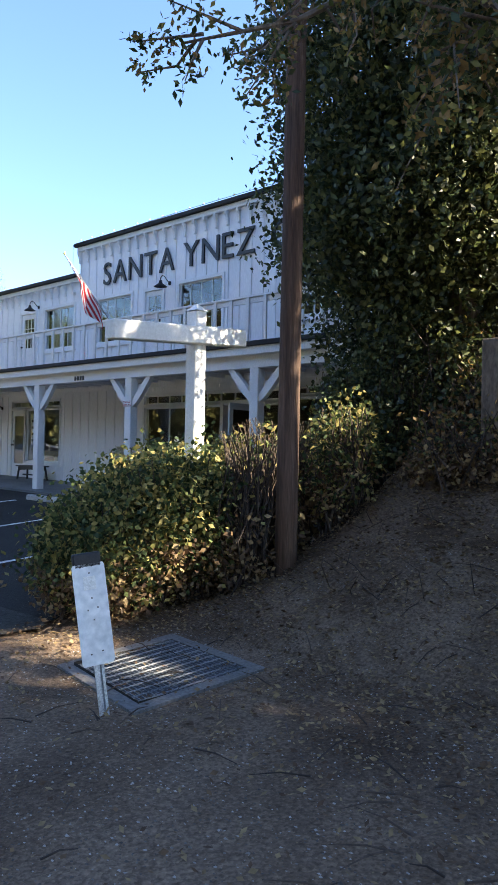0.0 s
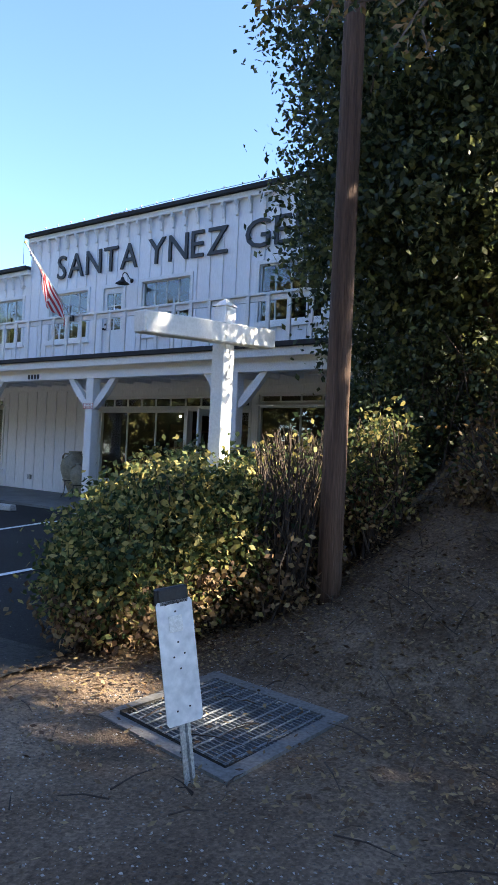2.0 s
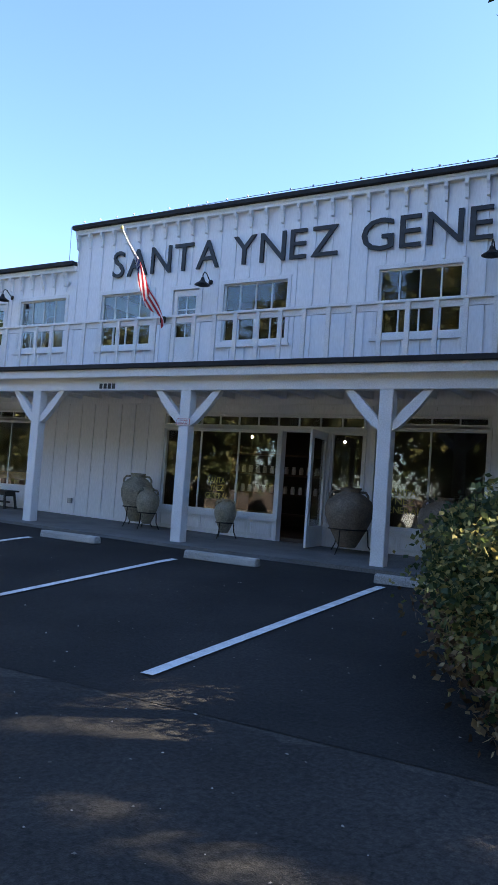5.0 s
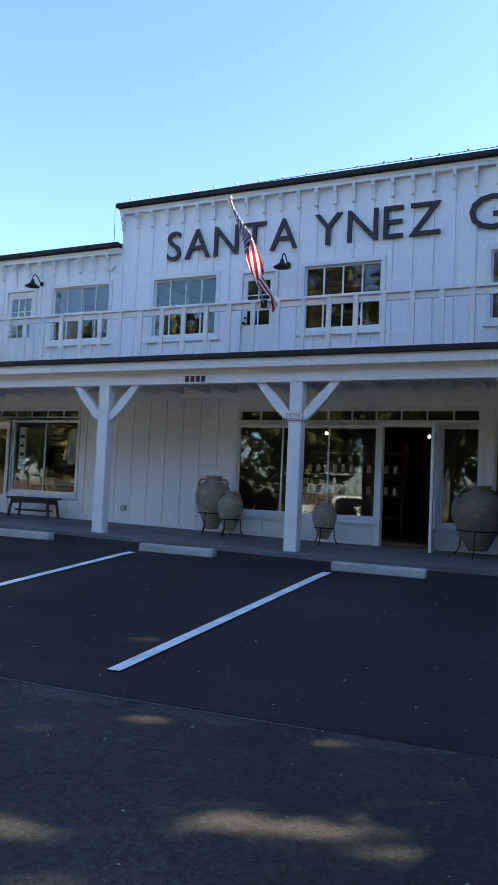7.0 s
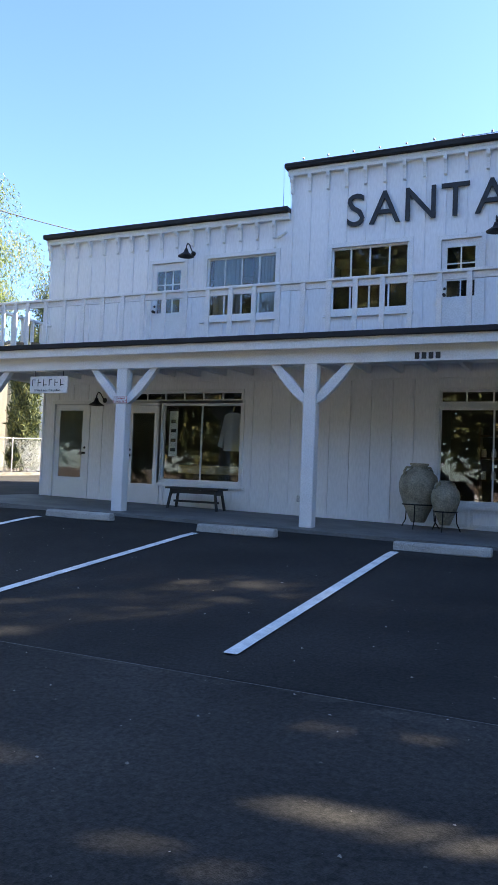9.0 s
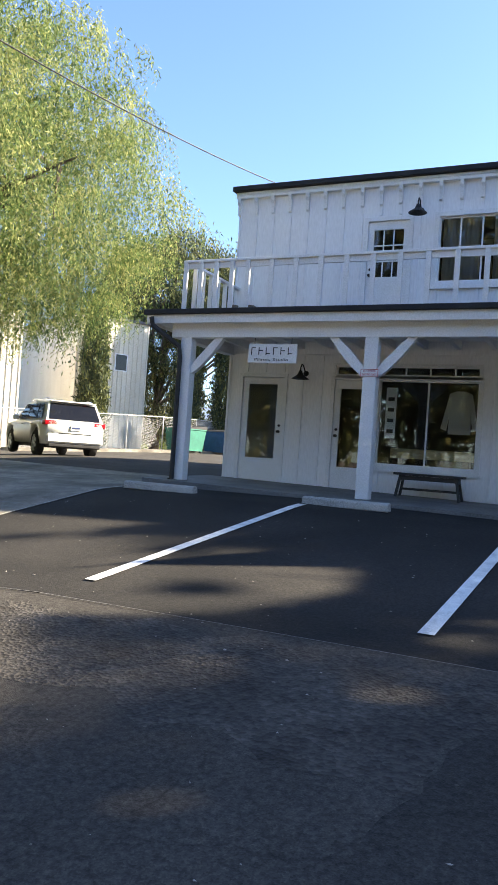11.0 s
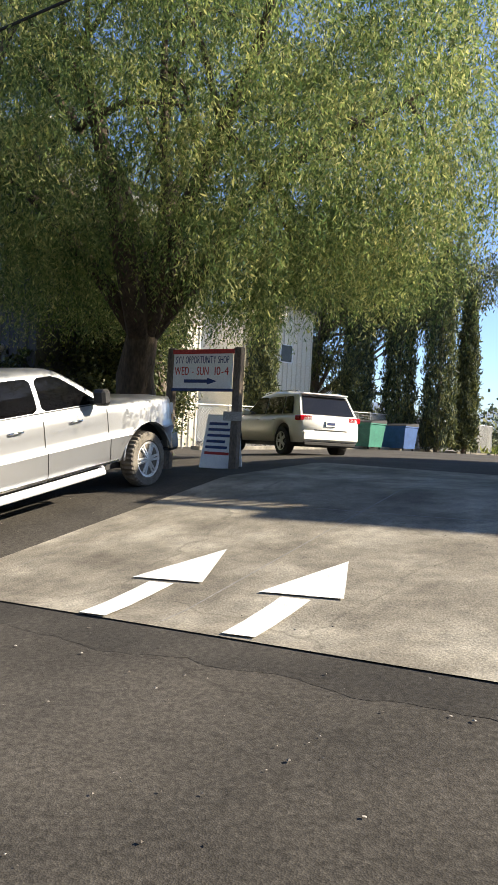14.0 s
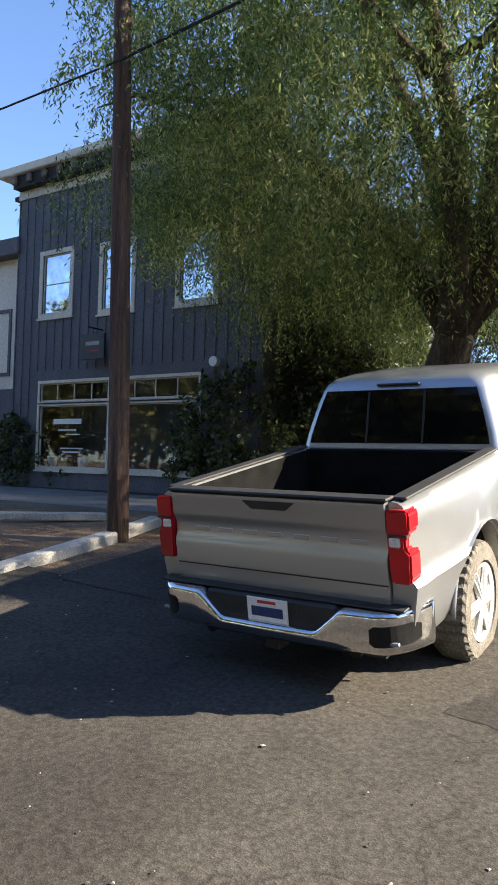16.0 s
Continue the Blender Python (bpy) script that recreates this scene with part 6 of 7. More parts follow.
# ---- trees ----
def crown_points(rng, balls, clumps, per, spread, shell=0.45, gaps=0.0):
    """Leaf places in clumps that fill the outer part of several ellipsoids."""
    vol = np.array([b[3] * b[4] * b[5] for b in balls])
    pick = rng.choice(len(balls), clumps, p=vol / vol.sum())
    B = np.array(balls)[pick]
    d = rng.normal(size=(clumps, 3))
    d /= np.linalg.norm(d, axis=1, keepdims=True)
    rad = (shell + (1 - shell) * rng.random((clumps, 1)) ** 0.7) * (1 + 0.1 * rng.normal(size=(clumps, 1)))
    c = B[:, :3] + d * rad * B[:, 3:]
    p = np.repeat(c, per, 0) + rng.normal(size=(clumps * per, 3)) * spread * rng.uniform(0.5, 1.2, (clumps, 1)).repeat(per, 0)
    return c, p


# crown gaps cut to land sun spots at these ground places (x, y, half sizes)
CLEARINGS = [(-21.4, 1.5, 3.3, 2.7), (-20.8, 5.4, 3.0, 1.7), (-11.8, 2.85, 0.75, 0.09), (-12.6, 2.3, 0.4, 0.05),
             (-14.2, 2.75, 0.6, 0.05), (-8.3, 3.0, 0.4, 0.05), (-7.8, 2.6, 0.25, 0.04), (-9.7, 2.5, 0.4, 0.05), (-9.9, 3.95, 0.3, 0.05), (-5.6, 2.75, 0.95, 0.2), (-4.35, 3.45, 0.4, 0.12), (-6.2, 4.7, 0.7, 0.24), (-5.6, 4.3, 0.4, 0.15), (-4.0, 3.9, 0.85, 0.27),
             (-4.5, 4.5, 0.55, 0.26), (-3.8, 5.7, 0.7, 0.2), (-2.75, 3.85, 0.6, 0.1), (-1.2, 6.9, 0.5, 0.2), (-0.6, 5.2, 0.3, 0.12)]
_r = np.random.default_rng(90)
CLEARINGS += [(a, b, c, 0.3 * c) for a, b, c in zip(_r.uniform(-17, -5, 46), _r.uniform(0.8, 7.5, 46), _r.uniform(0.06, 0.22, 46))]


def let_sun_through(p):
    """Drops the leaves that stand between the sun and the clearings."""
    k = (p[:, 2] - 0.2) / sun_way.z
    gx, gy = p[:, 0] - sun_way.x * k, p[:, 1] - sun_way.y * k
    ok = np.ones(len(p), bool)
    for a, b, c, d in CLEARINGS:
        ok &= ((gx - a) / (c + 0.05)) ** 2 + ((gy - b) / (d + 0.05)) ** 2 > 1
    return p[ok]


def limbs(rng, base, forks, tips, r0):
    """A trunk through given points, with limbs out to some clump centres."""
    bm = bmesh.new()
    pts = [Vector(p) for p in base]
    n = len(pts)
    tube(bm, pts, [r0 * (1.25 - 0.6 * i / (n - 1)) for i in range(n)], 12)
    for tip in tips:
        tip = Vector(tip)
        s = pts[rng.integers(max(1, n // 2), n)]
        mid = s.lerp(tip, 0.5) + Vector(rng.normal(size=3)) * 0.12 * (tip - s).length + Vector((0, 0, 0.1 * (tip - s).length))
        q1, q2 = s.lerp(mid, 0.5) + Vector(rng.normal(size=3)) * 0.05, mid.lerp(tip, 0.5) + Vector(rng.normal(size=3)) * 0.08
        r = r0 * rng.uniform(0.22, 0.42)
        tube(bm, [s, q1, mid, q2, tip], [r, r * 0.8, r * 0.6, r * 0.4, r * 0.18], 7)
    return bm


def tree(name, label, seed, base, r0, balls, clumps, per, spread, leaf, mat, bark, shell=0.45, droop=0.0, nlimbs=26, group="", clear=True):
    rng = np.random.default_rng(seed)
    t = thing(name, base[0], label, "tree", group, plan=True)
    c, p = crown_points(rng, balls, clumps, per, spread, shell)
    part("trunk", limbs(rng, base, None, c[rng.choice(len(c), nlimbs, replace=False)], r0), bark, t, smooth=True)
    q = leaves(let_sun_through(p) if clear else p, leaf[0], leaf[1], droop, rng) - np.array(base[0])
    ob = new("crown", quads_mesh("crown", q, mat))
    ob.parent = t
    return t


zb = lambda x, y: H(x, y) - 0.1
tree("oak_tree", "large dark evergreen oak on the bank", 3, [(-2.7, 8.5, zb(-2.7, 8.5)), (-2.75, 8.45, 3.6), (-2.5, 8.7, 4.8), (-2.3, 9.0, 6.2), (-2.2, 9.3, 8.5)], 0.16,
     [(-2.95, 8.2, 7.6, 2.3, 1.8, 4.6), (-3.3, 8.0, 4.7, 1.85, 1.2, 1.5), (-1.6, 9.8, 9.6, 2.8, 2.6, 3.3), (-1.2, 11.0, 5.6, 2.4, 1.3, 2.4), (-4.1, 9.0, 3.5, 1.1, 0.8, 1.1), (-3.0, 8.8, 3.4, 1.3, 0.8, 1.0)], 5600, 64, 0.19, (0.09, 0.052), M_oak, M_bark, 0.45)
# out-of-view crown added so its shade and sky cover darken the street
tree("oak_tree", "unseen oak crown added overhead to shade the street", 9, [(10.2, 9.2, zb(10.2, 9.2)), (10.0, 9.1, 4.5), (9.4, 9.0, 6.6), (8.2, 8.8, 8.2)], 0.3,
     [(3.0, 7.6, 9.8, 3.6, 2.3, 1.5), (5.4, 8.6, 8.6, 2.5, 0.9, 1.2), (9.6, 12.3, 8.6, 2.0, 1.6, 1.6), (-1.6, 7.4, 10.2, 1.9, 1.4, 1.1)], 2300, 60, 0.3, (0.16, 0.1), M_oak, M_bark, 0.2, nlimbs=12)
# out-of-view tree placed where its shadow falls on the parking lot
tree("oak_tree", "unseen evergreen oak behind the bank, placed to shade the lot", 4, [(0.6, 11.6, zb(0.6, 11.6)), (0.5, 11.6, 4.5), (0.4, 12.2, 7.5), (0.2, 13.0, 10)], 0.24,
     [(-1.6, 13.8, 10.2, 3.6, 2.6, 2.9), (0.2, 12.0, 7.5, 2.6, 2.0, 4.0)], 1300, 60, 0.3, (0.12, 0.07), M_oak, M_bark, 0.4)
# unseen crowns set along the sun's line to shade shoulder and bank
tree("oak_tree", "unseen evergreen oak beside the street, placed to shade the foreground", 5, [(8.2, 6.6, zb(8.2, 6.6)), (8.0, 6.5, 3.4), (7.8, 6.4, 5), (7.6, 6.4, 7)], 0.26,
     [(3.6, 5.3, 7.5, 3.2, 1.4, 2.2), (9.0, 6.4, 6.2, 4.0, 2.6, 3.3), (8.5, 8.9, 6.6, 1.2, 0.9, 1.6), (12.5, 8.6, 8.5, 4.0, 3.0, 4.0)], 1900, 56, 0.32, (0.17, 0.11), M_oak, M_bark, 0.3)
# its second tuft is out of view, added for dapples on the hedge
tree("oak_tree", "slender oak with a thin open crown", 6, [(2.3, 8.9, zb(2.3, 8.9)), (2.2, 8.8, 4.0), (1.6, 8.2, 5.8), (0.9, 7.4, 6.8)], 0.13,
     [(0.4, 7.1, 7.2, 1.9, 1.1, 1.6), (3.9, 9.6, 8.4, 0.8, 0.5, 0.6)], 220, 65, 0.2, (0.085, 0.05), M_oaklit, M_bark, 0.4, nlimbs=16)
# unseen; the three flat boughs are set to throw shadow streaks
tree("tall_tree", "unseen tree behind the store, shaped to cast streaks on the lot", 7, [(0.5, 19, zb(0.5, 19)), (0.4, 19, 6), (0.0, 18.8, 10), (-0.8, 18.6, 13.5)], 0.2,
     [(0.6, 18.7, 14.4, 1.8, 1.5, 1.6), (0.0, 18.8, 11.5, 2.0, 1.5, 1.5), (-1.6, 15.4, 13.6, 2.6, 0.2, 0.2), (-2.4, 16.5, 13.9, 2.4, 0.2, 0.2), (-1.2, 17.5, 14.2, 2.8, 0.2, 0.2)], 420, 60, 0.13, (0.13, 0.08), M_oak, M_bark, 0.2, nlimbs=26, clear=False)
# the nearer bough with lobed leaves
def bough(seed, label, spine, twigs, extra, reach, leaf=0.075):
    """A tapering bough with twigs and sprays of leaves along its outer part."""
    rng = np.random.default_rng(seed)
    spine = [Vector(p) for p in spine]
    o = spine[len(spine) // 2]
    t = thing("oak_bough", tuple(o), label, "branch", plan=True)
    bm = bmesh.new()
    tips = []
    n = len(spine) - 1
    tube(bm, spine, [0.07 * (1 - i / (n + 0.5)) ** 1.3 + 0.004 for i in range(n + 1)], 7)
    for k in range(twigs):
        u = rng.uniform(0.1 * n, n - 0.05)
        i = int(u)
        s = spine[i].lerp(spine[i + 1], u - i)
        e = s + Vector(rng.normal(size=3)) * (reach if u > 0.6 * n else reach * 1.5) + Vector((-0.12, -0.12, -0.1))
        tube(bm, [s, s.lerp(e, 0.5) + Vector(rng.normal(size=3)) * 0.05, e], [0.012, 0.008, 0.003], 5)
        tips += [s.lerp(e, v) for v in np.linspace(0.35, 1.0, 8)]
    for a, b in extra:
        s, e = Vector(a), Vector(b)
        tube(bm, [s, s.lerp(e, 0.5), e], [0.012, 0.008, 0.003], 5)
        tips += [s.lerp(e, v) for v in np.linspace(0.3, 1.0, 10)]
    part("bough", bm, M_bark, t)
    P = np.repeat(np.array([tuple(v) for v in tips]), 8, 0)
    P = P + rng.normal(size=P.shape) * 0.8 * leaf
    ob = new("leaf_sprays", quads_mesh("leaf_sprays", leaves(P, leaf, leaf * 0.52, 0.15, rng) - np.array(o), M_oaklit))
    ob.parent = t


bough(8, "leafy oak bough reaching over the path", [(2.06, 5.27, 5.2), (0.7, 4.53, 4.88), (-0.39, 4.12, 4.56), (-1.03, 3.85, 4.36), (-1.37, 3.61, 4.18), (-1.78, 3.13, 4.0)], 30,
      [((-1.37, 3.61, 4.18), (-1.51, 3.34, 3.68)), ((-1.37, 3.61, 4.18), (-1.58, 3.37, 3.88)), ((-1.7, 3.2, 4.05), (-1.95, 2.9, 3.97))], 0.19, 0.05)
# these two boughs get their sunlit look from the leaf colour
bough(18, "oak bough with sunlit tone in its leaves, hanging over the bank", [(2.8, 7.4, 6.3), (1.6, 6.4, 5.7), (0.5, 5.6, 5.1), (-0.4, 5.1, 4.7), (-1.1, 4.8, 4.4)], 90, [], 0.42)
bough(19, "low oak bough with sunlit tone in its leaves over the bank", [(2.6, 8.0, 5.6), (1.3, 7.2, 5.0), (0.3, 6.7, 4.6), (-0.6, 6.4, 4.2)], 70, [], 0.42)

# trees over the road, seen in the window glass
for k, (x, y, h, r) in enumerate(((-94, -17, 12, 5.5), (-85, -18, 12, 5.5), (-76, -17, 12, 5.5), (-67, -17, 11, 5.5), (-58, -17, 11, 5), (-49, -16, 10, 5), (-41, -17.5, 11, 5), (-33, -16.5, 10.5, 4.6), (-25.5, -18.5, 14.5, 5), (-17, -19, 14.5, 5), (-9, -16.5, 11, 5), (-1, -16, 10.5, 5), (7, -16, 11, 5), (15, -15, 10, 5))):
    tree("street_tree", "broad evergreen tree across the street", 20 + k, [(x, y, H(x, y) - 0.1), (x + 0.2, y, 2.5), (x, y + 0.3, 4.5), (x, y, 7)], 0.28,
         [(x, y, h * 0.64, r, r * 0.75, h * 0.55)], 330, 26, 0.6, (0.62, 0.4), M_far2, M_bark, 0.5, nlimbs=12, group="trees across the street")

# ---- pepper tree ----
rng = np.random.default_rng(11)
tx, ty = -31.9, 11.5
tz = H(tx, ty) - 0.1
pt = thing("pepper_tree", (tx, ty, tz), "large weeping pepper tree with hanging yellow-green fronds", "tree", plan=True)
trunk = [Vector((tx, ty, tz)), Vector((tx - 0.15, ty - 0.1, 1.4)), Vector((tx - 0.1, ty - 0.3, 2.3)), Vector((tx + 0.1, ty - 0.4, 3.0)), Vector((tx + 0.25, ty - 0.35, 3.9))]
bm = bmesh.new()
tube(bm, trunk, [0.6, 0.45, 0.38, 0.32, 0.12], 14)
tops = []
for a, rr, z1 in ((0.1, 5.6, 7.4), (0.9, 4.6, 8.6), (-0.7, 5.4, 7.0), (-1.5, 5.2, 7.6), (-2.4, 5.6, 6.9), (3.0, 5.2, 7.4), (2.0, 4.5, 8.2), (0.4, 2.5, 10.0), (-2.0, 2.6, 9.6), (-1.0, 2.2, 9.0)):
    e = Vector((tx + rr * math.cos(a), ty + rr * math.sin(a) * 0.85, z1))
    s = trunk[3]
    m1 = s.lerp(e, 0.35) + Vector((0, 0, 0.9)) + Vector(rng.normal(size=3)) * 0.25
    m2 = s.lerp(e, 0.7) + Vector((0, 0, 0.8)) + Vector(rng.normal(size=3)) * 0.3
    r = rng.uniform(0.15, 0.24)
    tube(bm, [s, s.lerp(m1, 0.5) + Vector(rng.normal(size=3)) * 0.1, m1, m2, e], [r * 1.2, r, r * 0.75, r * 0.45, r * 0.15], 9)
    for k in range(5):
        u = rng.uniform(0.3, 1)
        b = m1.lerp(e, u)
        f = b + Vector(rng.normal(size=3)) * 1.1 + Vector((0, 0, 0.2))
        tube(bm, [b, b.lerp(f, 0.5) + Vector((0, 0, 0.25)), f], [r * 0.35, r * 0.25, r * 0.08], 6)
part("trunk", bm, M_bark2, pt, "gnarled brown trunk and limbs", smooth=True)
NB, NSTR, K = 370, 55, 26
cand = rng.normal(size=(5200, 3))
cand /= np.linalg.norm(cand, axis=1, keepdims=True)
cand = np.array((tx + 0.5, ty - 0.1, 7.0)) + cand * (0.4 + 0.6 * rng.random((5200, 1)) ** 0.55) * np.array((7.0, 6.0, 4.9))
cand[:, 2] = np.maximum(cand[:, 2], 4.1 + 1.4 * rng.random(5200))
cen = [cand[0]]
for c in cand[1:]:
    if len(cen) < NB and min(((c - o) ** 2).sum() for o in cen) > 0.82 ** 2:
        cen.append(c)
cen = np.array(cen)
NB = len(cen)
# each bough is a dome of hanging strands, longest in its middle
wide = np.repeat(rng.uniform(0.42, 0.85, NB), NSTR)
a, rr = rng.random(NB * NSTR) * 2 * np.pi, np.sqrt(rng.random(NB * NSTR))
ST = np.repeat(cen, NSTR, 0) + np.stack([wide * rr * np.cos(a), wide * rr * np.sin(a), 0.55 * wide * np.sqrt(1 - rr * rr)], 1)
ST += rng.normal(size=ST.shape) * 0.05
length = np.repeat(rng.uniform(1.1, 2.9, NB), NSTR) * rng.uniform(0.45, 1.05, len(ST)) * (1.05 - 0.45 * rr)
length = np.minimum(length, np.maximum(ST[:, 2] - np.repeat(rng.uniform(2.3, 3.1, NB), NSTR), 0.35))
out = np.stack([np.cos(a), np.sin(a)], 1) * (0.16 * rr)[:, None] + rng.normal(size=(len(ST), 2)) * 0.05
u = (np.arange(K) + 0.5) / K
pts = np.empty((len(ST), K, 3))
pts[:, :, 0] = ST[:, None, 0] + out[:, None, 0] * (u * (2 - u)) * 2
pts[:, :, 1] = ST[:, None, 1] + out[:, None, 1] * (u * (2 - u)) * 2
pts[:, :, 2] = ST[:, None, 2] - length[:, None] * u ** 1.2
P = pts.reshape(-1, 3) + rng.normal(size=(len(ST) * K, 3)) * 0.03
q = leaves(P, 0.096, 0.0245, 0.6, rng) - np.array((tx, ty, tz))
ob = new("fronds", quads_mesh("fronds", q, M_pepper))
ob.parent = pt
# a second, darker weeping tree further back
tree("weeping_tree", "dark weeping tree behind the yard fence", 31, [(-42.6, 42, H(-42.6, 42) - 0.1), (-42.6, 42, 4), (-42.2, 42, 8)], 0.3,
     [(-42, 42, 12, 5.6, 4, 3.6), (-38.6, 44, 10.8, 3.8, 2.6, 2.9), (-35.8, 44.2, 11.0, 2.3, 2.0, 3.0), (-34.2, 46.5, 12.2, 2.2, 1.8, 1.9), (-42.5, 41.5, 4.8, 3.4, 2.4, 3.8)], 1250, 70, 0.45, (0.28, 0.07), M_cypress, M_bark, 0.4, droop=0.75)
tree("shade_tree", "dense dark tree between the sheds", 32, [(-44, 25, H(-44, 25) - 0.1), (-44, 25, 3), (-44, 25, 5)], 0.25,
     [(-47, 21, 5.5, 3.0, 2.4, 4.2), (-52, 22, 5, 4, 3, 4.5)], 600, 70, 0.4, (0.22, 0.09), M_cypress, M_bark, 0.3, droop=0.4)


tree("shade_tree", "dense dark tree against the side of the grey shop", 33, [(-35.9, 17.6, H(-35.9, 17.6) - 0.1), (-35.9, 17.5, 2.2), (-36.0, 17, 4)], 0.16,
     [(-35.9, 15.2, 3.1, 0.9, 1.7, 3.2), (-36.5, 17.8, 3.6, 0.7, 1.6, 3.4), (-36.2, 16.5, 6.0, 0.8, 2.0, 1.6)], 900, 60, 0.24, (0.13, 0.075), M_oak, M_bark, 0.3, droop=0.2)


def cypress(x, y, h, r, seed):
    rng = np.random.default_rng(seed)
    z = H(x, y)
    t = thing("cypress_tree", (x, y, z), "tall narrow dark green cypress", "tree", "cypresses along the fence")
    part("trunk", tubed([(0, 0, -0.1), (0, 0, h * 0.5), (0, 0, h * 0.9)], [0.16, 0.1, 0.03], 8), M_bark, t)
    n = 15000
    u = rng.random(n) ** 1.25
    a = rng.random(n) * 2 * np.pi
    prof = r * np.clip((1 - u) ** 0.55 * (0.75 + 0.5 * u), 0.04, 1) * (1 + 0.16 * np.sin(a * 5 + u * 23) + 0.12 * np.sin(a * 3 - u * 41))
    rr = prof * (0.6 + 0.4 * rng.random(n))
    P = np.stack([rr * np.cos(a), rr * np.sin(a), 0.3 + u * (h - 0.5)], 1)
    q = leaves(P, 0.3, 0.07, -0.85, rng)
    ob = new("foliage", quads_mesh("foliage", q, M_cypress))
    ob.parent = t


for k, (x, y, h, r) in enumerate(((-34.0, 40.0, 11.8, 1.2), (-36.1, 39.4, 10.6, 1.25), (-38.0, 38.0, 10.0, 1.25), (-41.6, 33.6, 9.0, 1.1), (-43.4, 37, 9.5, 1.1), (-33.2, 42.8, 9.6, 0.9))):
    cypress(x, y, h, r, 40 + k)

# ---- hedge, brush and litter on the bank ----
def shrub(name, label, category, seed, balls, n, leaf, mat, stems, dry=0, group="", shell=0.55):
    rng = np.random.default_rng(seed)
    bx, by = balls[0][0], balls[0][1]
    o = np.array((bx, by, H(bx, by)))
    t = thing(name, tuple(o), label, category, group, plan=True)
    bm = bmesh.new()
    tips = []
    for k in range(stems):
        b = balls[rng.integers(len(balls))]
        a = rng.random() * 2 * math.pi
        e = Vector((b[0] + b[3] * 0.95 * math.cos(a) * rng.random() ** 0.4, b[1] + b[4] * 0.95 * math.sin(a) * rng.random() ** 0.4, b[2] + b[5] * rng.uniform(-0.3, 0.95)))
        s = Vector((b[0] + b[3] * 0.5 * rng.normal() * 0.6, b[1] + b[4] * 0.5 * rng.normal() * 0.6, 0))
        s.z = H(s.x, s.y) - 0.05
        m = s.lerp(e, 0.55) + Vector(rng.normal(size=3)) * 0.1
        tube(bm, [s, m, e], [0.012, 0.008, 0.003], 4)
    part("stem_tangle", bm, M_twig, t, "bare brown stems")
    c, p = crown_points(rng, balls, n // 14, 14, 0.09, shell)
    ok = p[:, 2] > height(p[:, 0], p[:, 1]) + 0.1
    q = leaves(p[ok], leaf[0], leaf[1], 0.1, rng, 0.8) - o
    ob = new("foliage", quads_mesh("foliage", q, mat))
    ob.parent = t
    if dry:
        c, p = crown_points(rng, [(b[0], b[1], b[2] - 0.55 * b[5], b[3], b[4], 0.5 * b[5]) for b in balls], dry // 8, 8, 0.1, 0.6)
        ok = p[:, 2] > height(p[:, 0], p[:, 1]) + 0.02
        ob = new("dry_foliage", quads_mesh("dry_foliage", leaves(p[ok], leaf[0], leaf[1], 0.3, rng) - o, M_dryleaf))
        ob.parent = t
    return t


shrub("hedge", "clipped leafy hedge with green and yellow leaves beside the parking lot", "hedge", 51,
      [(-4.42, 4.65, 0.8, 0.66, 0.7, 0.56), (-4.7, 5.4, 0.98, 0.8, 0.85, 0.64), (-5.1, 6.5, 1.12, 0.85, 0.95, 0.68), (-4.1, 5.4, 1.1, 0.62, 0.8, 0.62), (-4.5, 6.5, 1.15, 0.7, 0.8, 0.55)], 78000, (0.064, 0.041), M_hedge, 420, 22000)
shrub("brush", "tangled half-dead brush round the pole", "bush", 52,
      [(-3.5, 5.7, 1.2, 0.42, 0.4, 0.75), (-3.75, 6.3, 1.4, 0.42, 0.6, 0.7)], 1500, (0.07, 0.042), M_hedge, 900, 5200)
shrub("brush", "green brush growing behind the pole", "bush", 53,
      [(-3.1, 6.6, 1.65, 0.28, 0.4, 0.58)], 3000, (0.06, 0.036), M_hedge, 160, 900)
shrub("brush", "low dry brush along the top of the bank", "bush", 54,
      [(-2.0, 7.7, 2.35, 0.6, 0.4, 0.4), (-1.3, 7.9, 2.5, 0.7, 0.4, 0.5), (-0.6, 7.8, 2.5, 0.6, 0.4, 0.4), (-2.2, 8.2, 2.9, 0.8, 0.3, 0.4)], 8000, (0.07, 0.04), M_oaklit, 420, 12000)
shrub("brush", "dry brown brush along the edge of the bank", "bush", 58,
      [(-1.9, 6.95, 1.8, 0.7, 0.35, 0.4), (-1.1, 7.15, 2.0, 0.7, 0.35, 0.4), (-0.4, 7.3, 2.1, 0.6, 0.35, 0.4)], 3000, (0.06, 0.034), M_oaklit, 340, 9000)
shrub("brush", "dark evergreen brush under the oak", "bush", 57,
      [(-3.5, 7.7, 2.0, 0.6, 0.4, 0.8), (-3.0, 7.9, 2.6, 0.8, 0.4, 0.7), (-4.0, 8.0, 2.0, 0.5, 0.4, 0.8)], 15000, (0.075, 0.042), M_oak, 200)
shrub("shrub", "large dark shrub in front of the grey shop", "bush", 55,
      [(-37.6, 13.2, 1.5, 1.5, 0.9, 1.6), (-38.9, 13.5, 1.1, 0.9, 0.6, 1.1)], 6000, (0.16, 0.09), M_oak, 60)
shrub("shrub", "low dark shrub under the shop window", "bush", 56,
      [(-43.6, 13.6, 0.35, 0.9, 0.5, 0.6), (-45.4, 13.4, 1.0, 1.0, 0.7, 1.3)], 4000, (0.16, 0.09), M_oak, 40)

rng = np.random.default_rng(61)
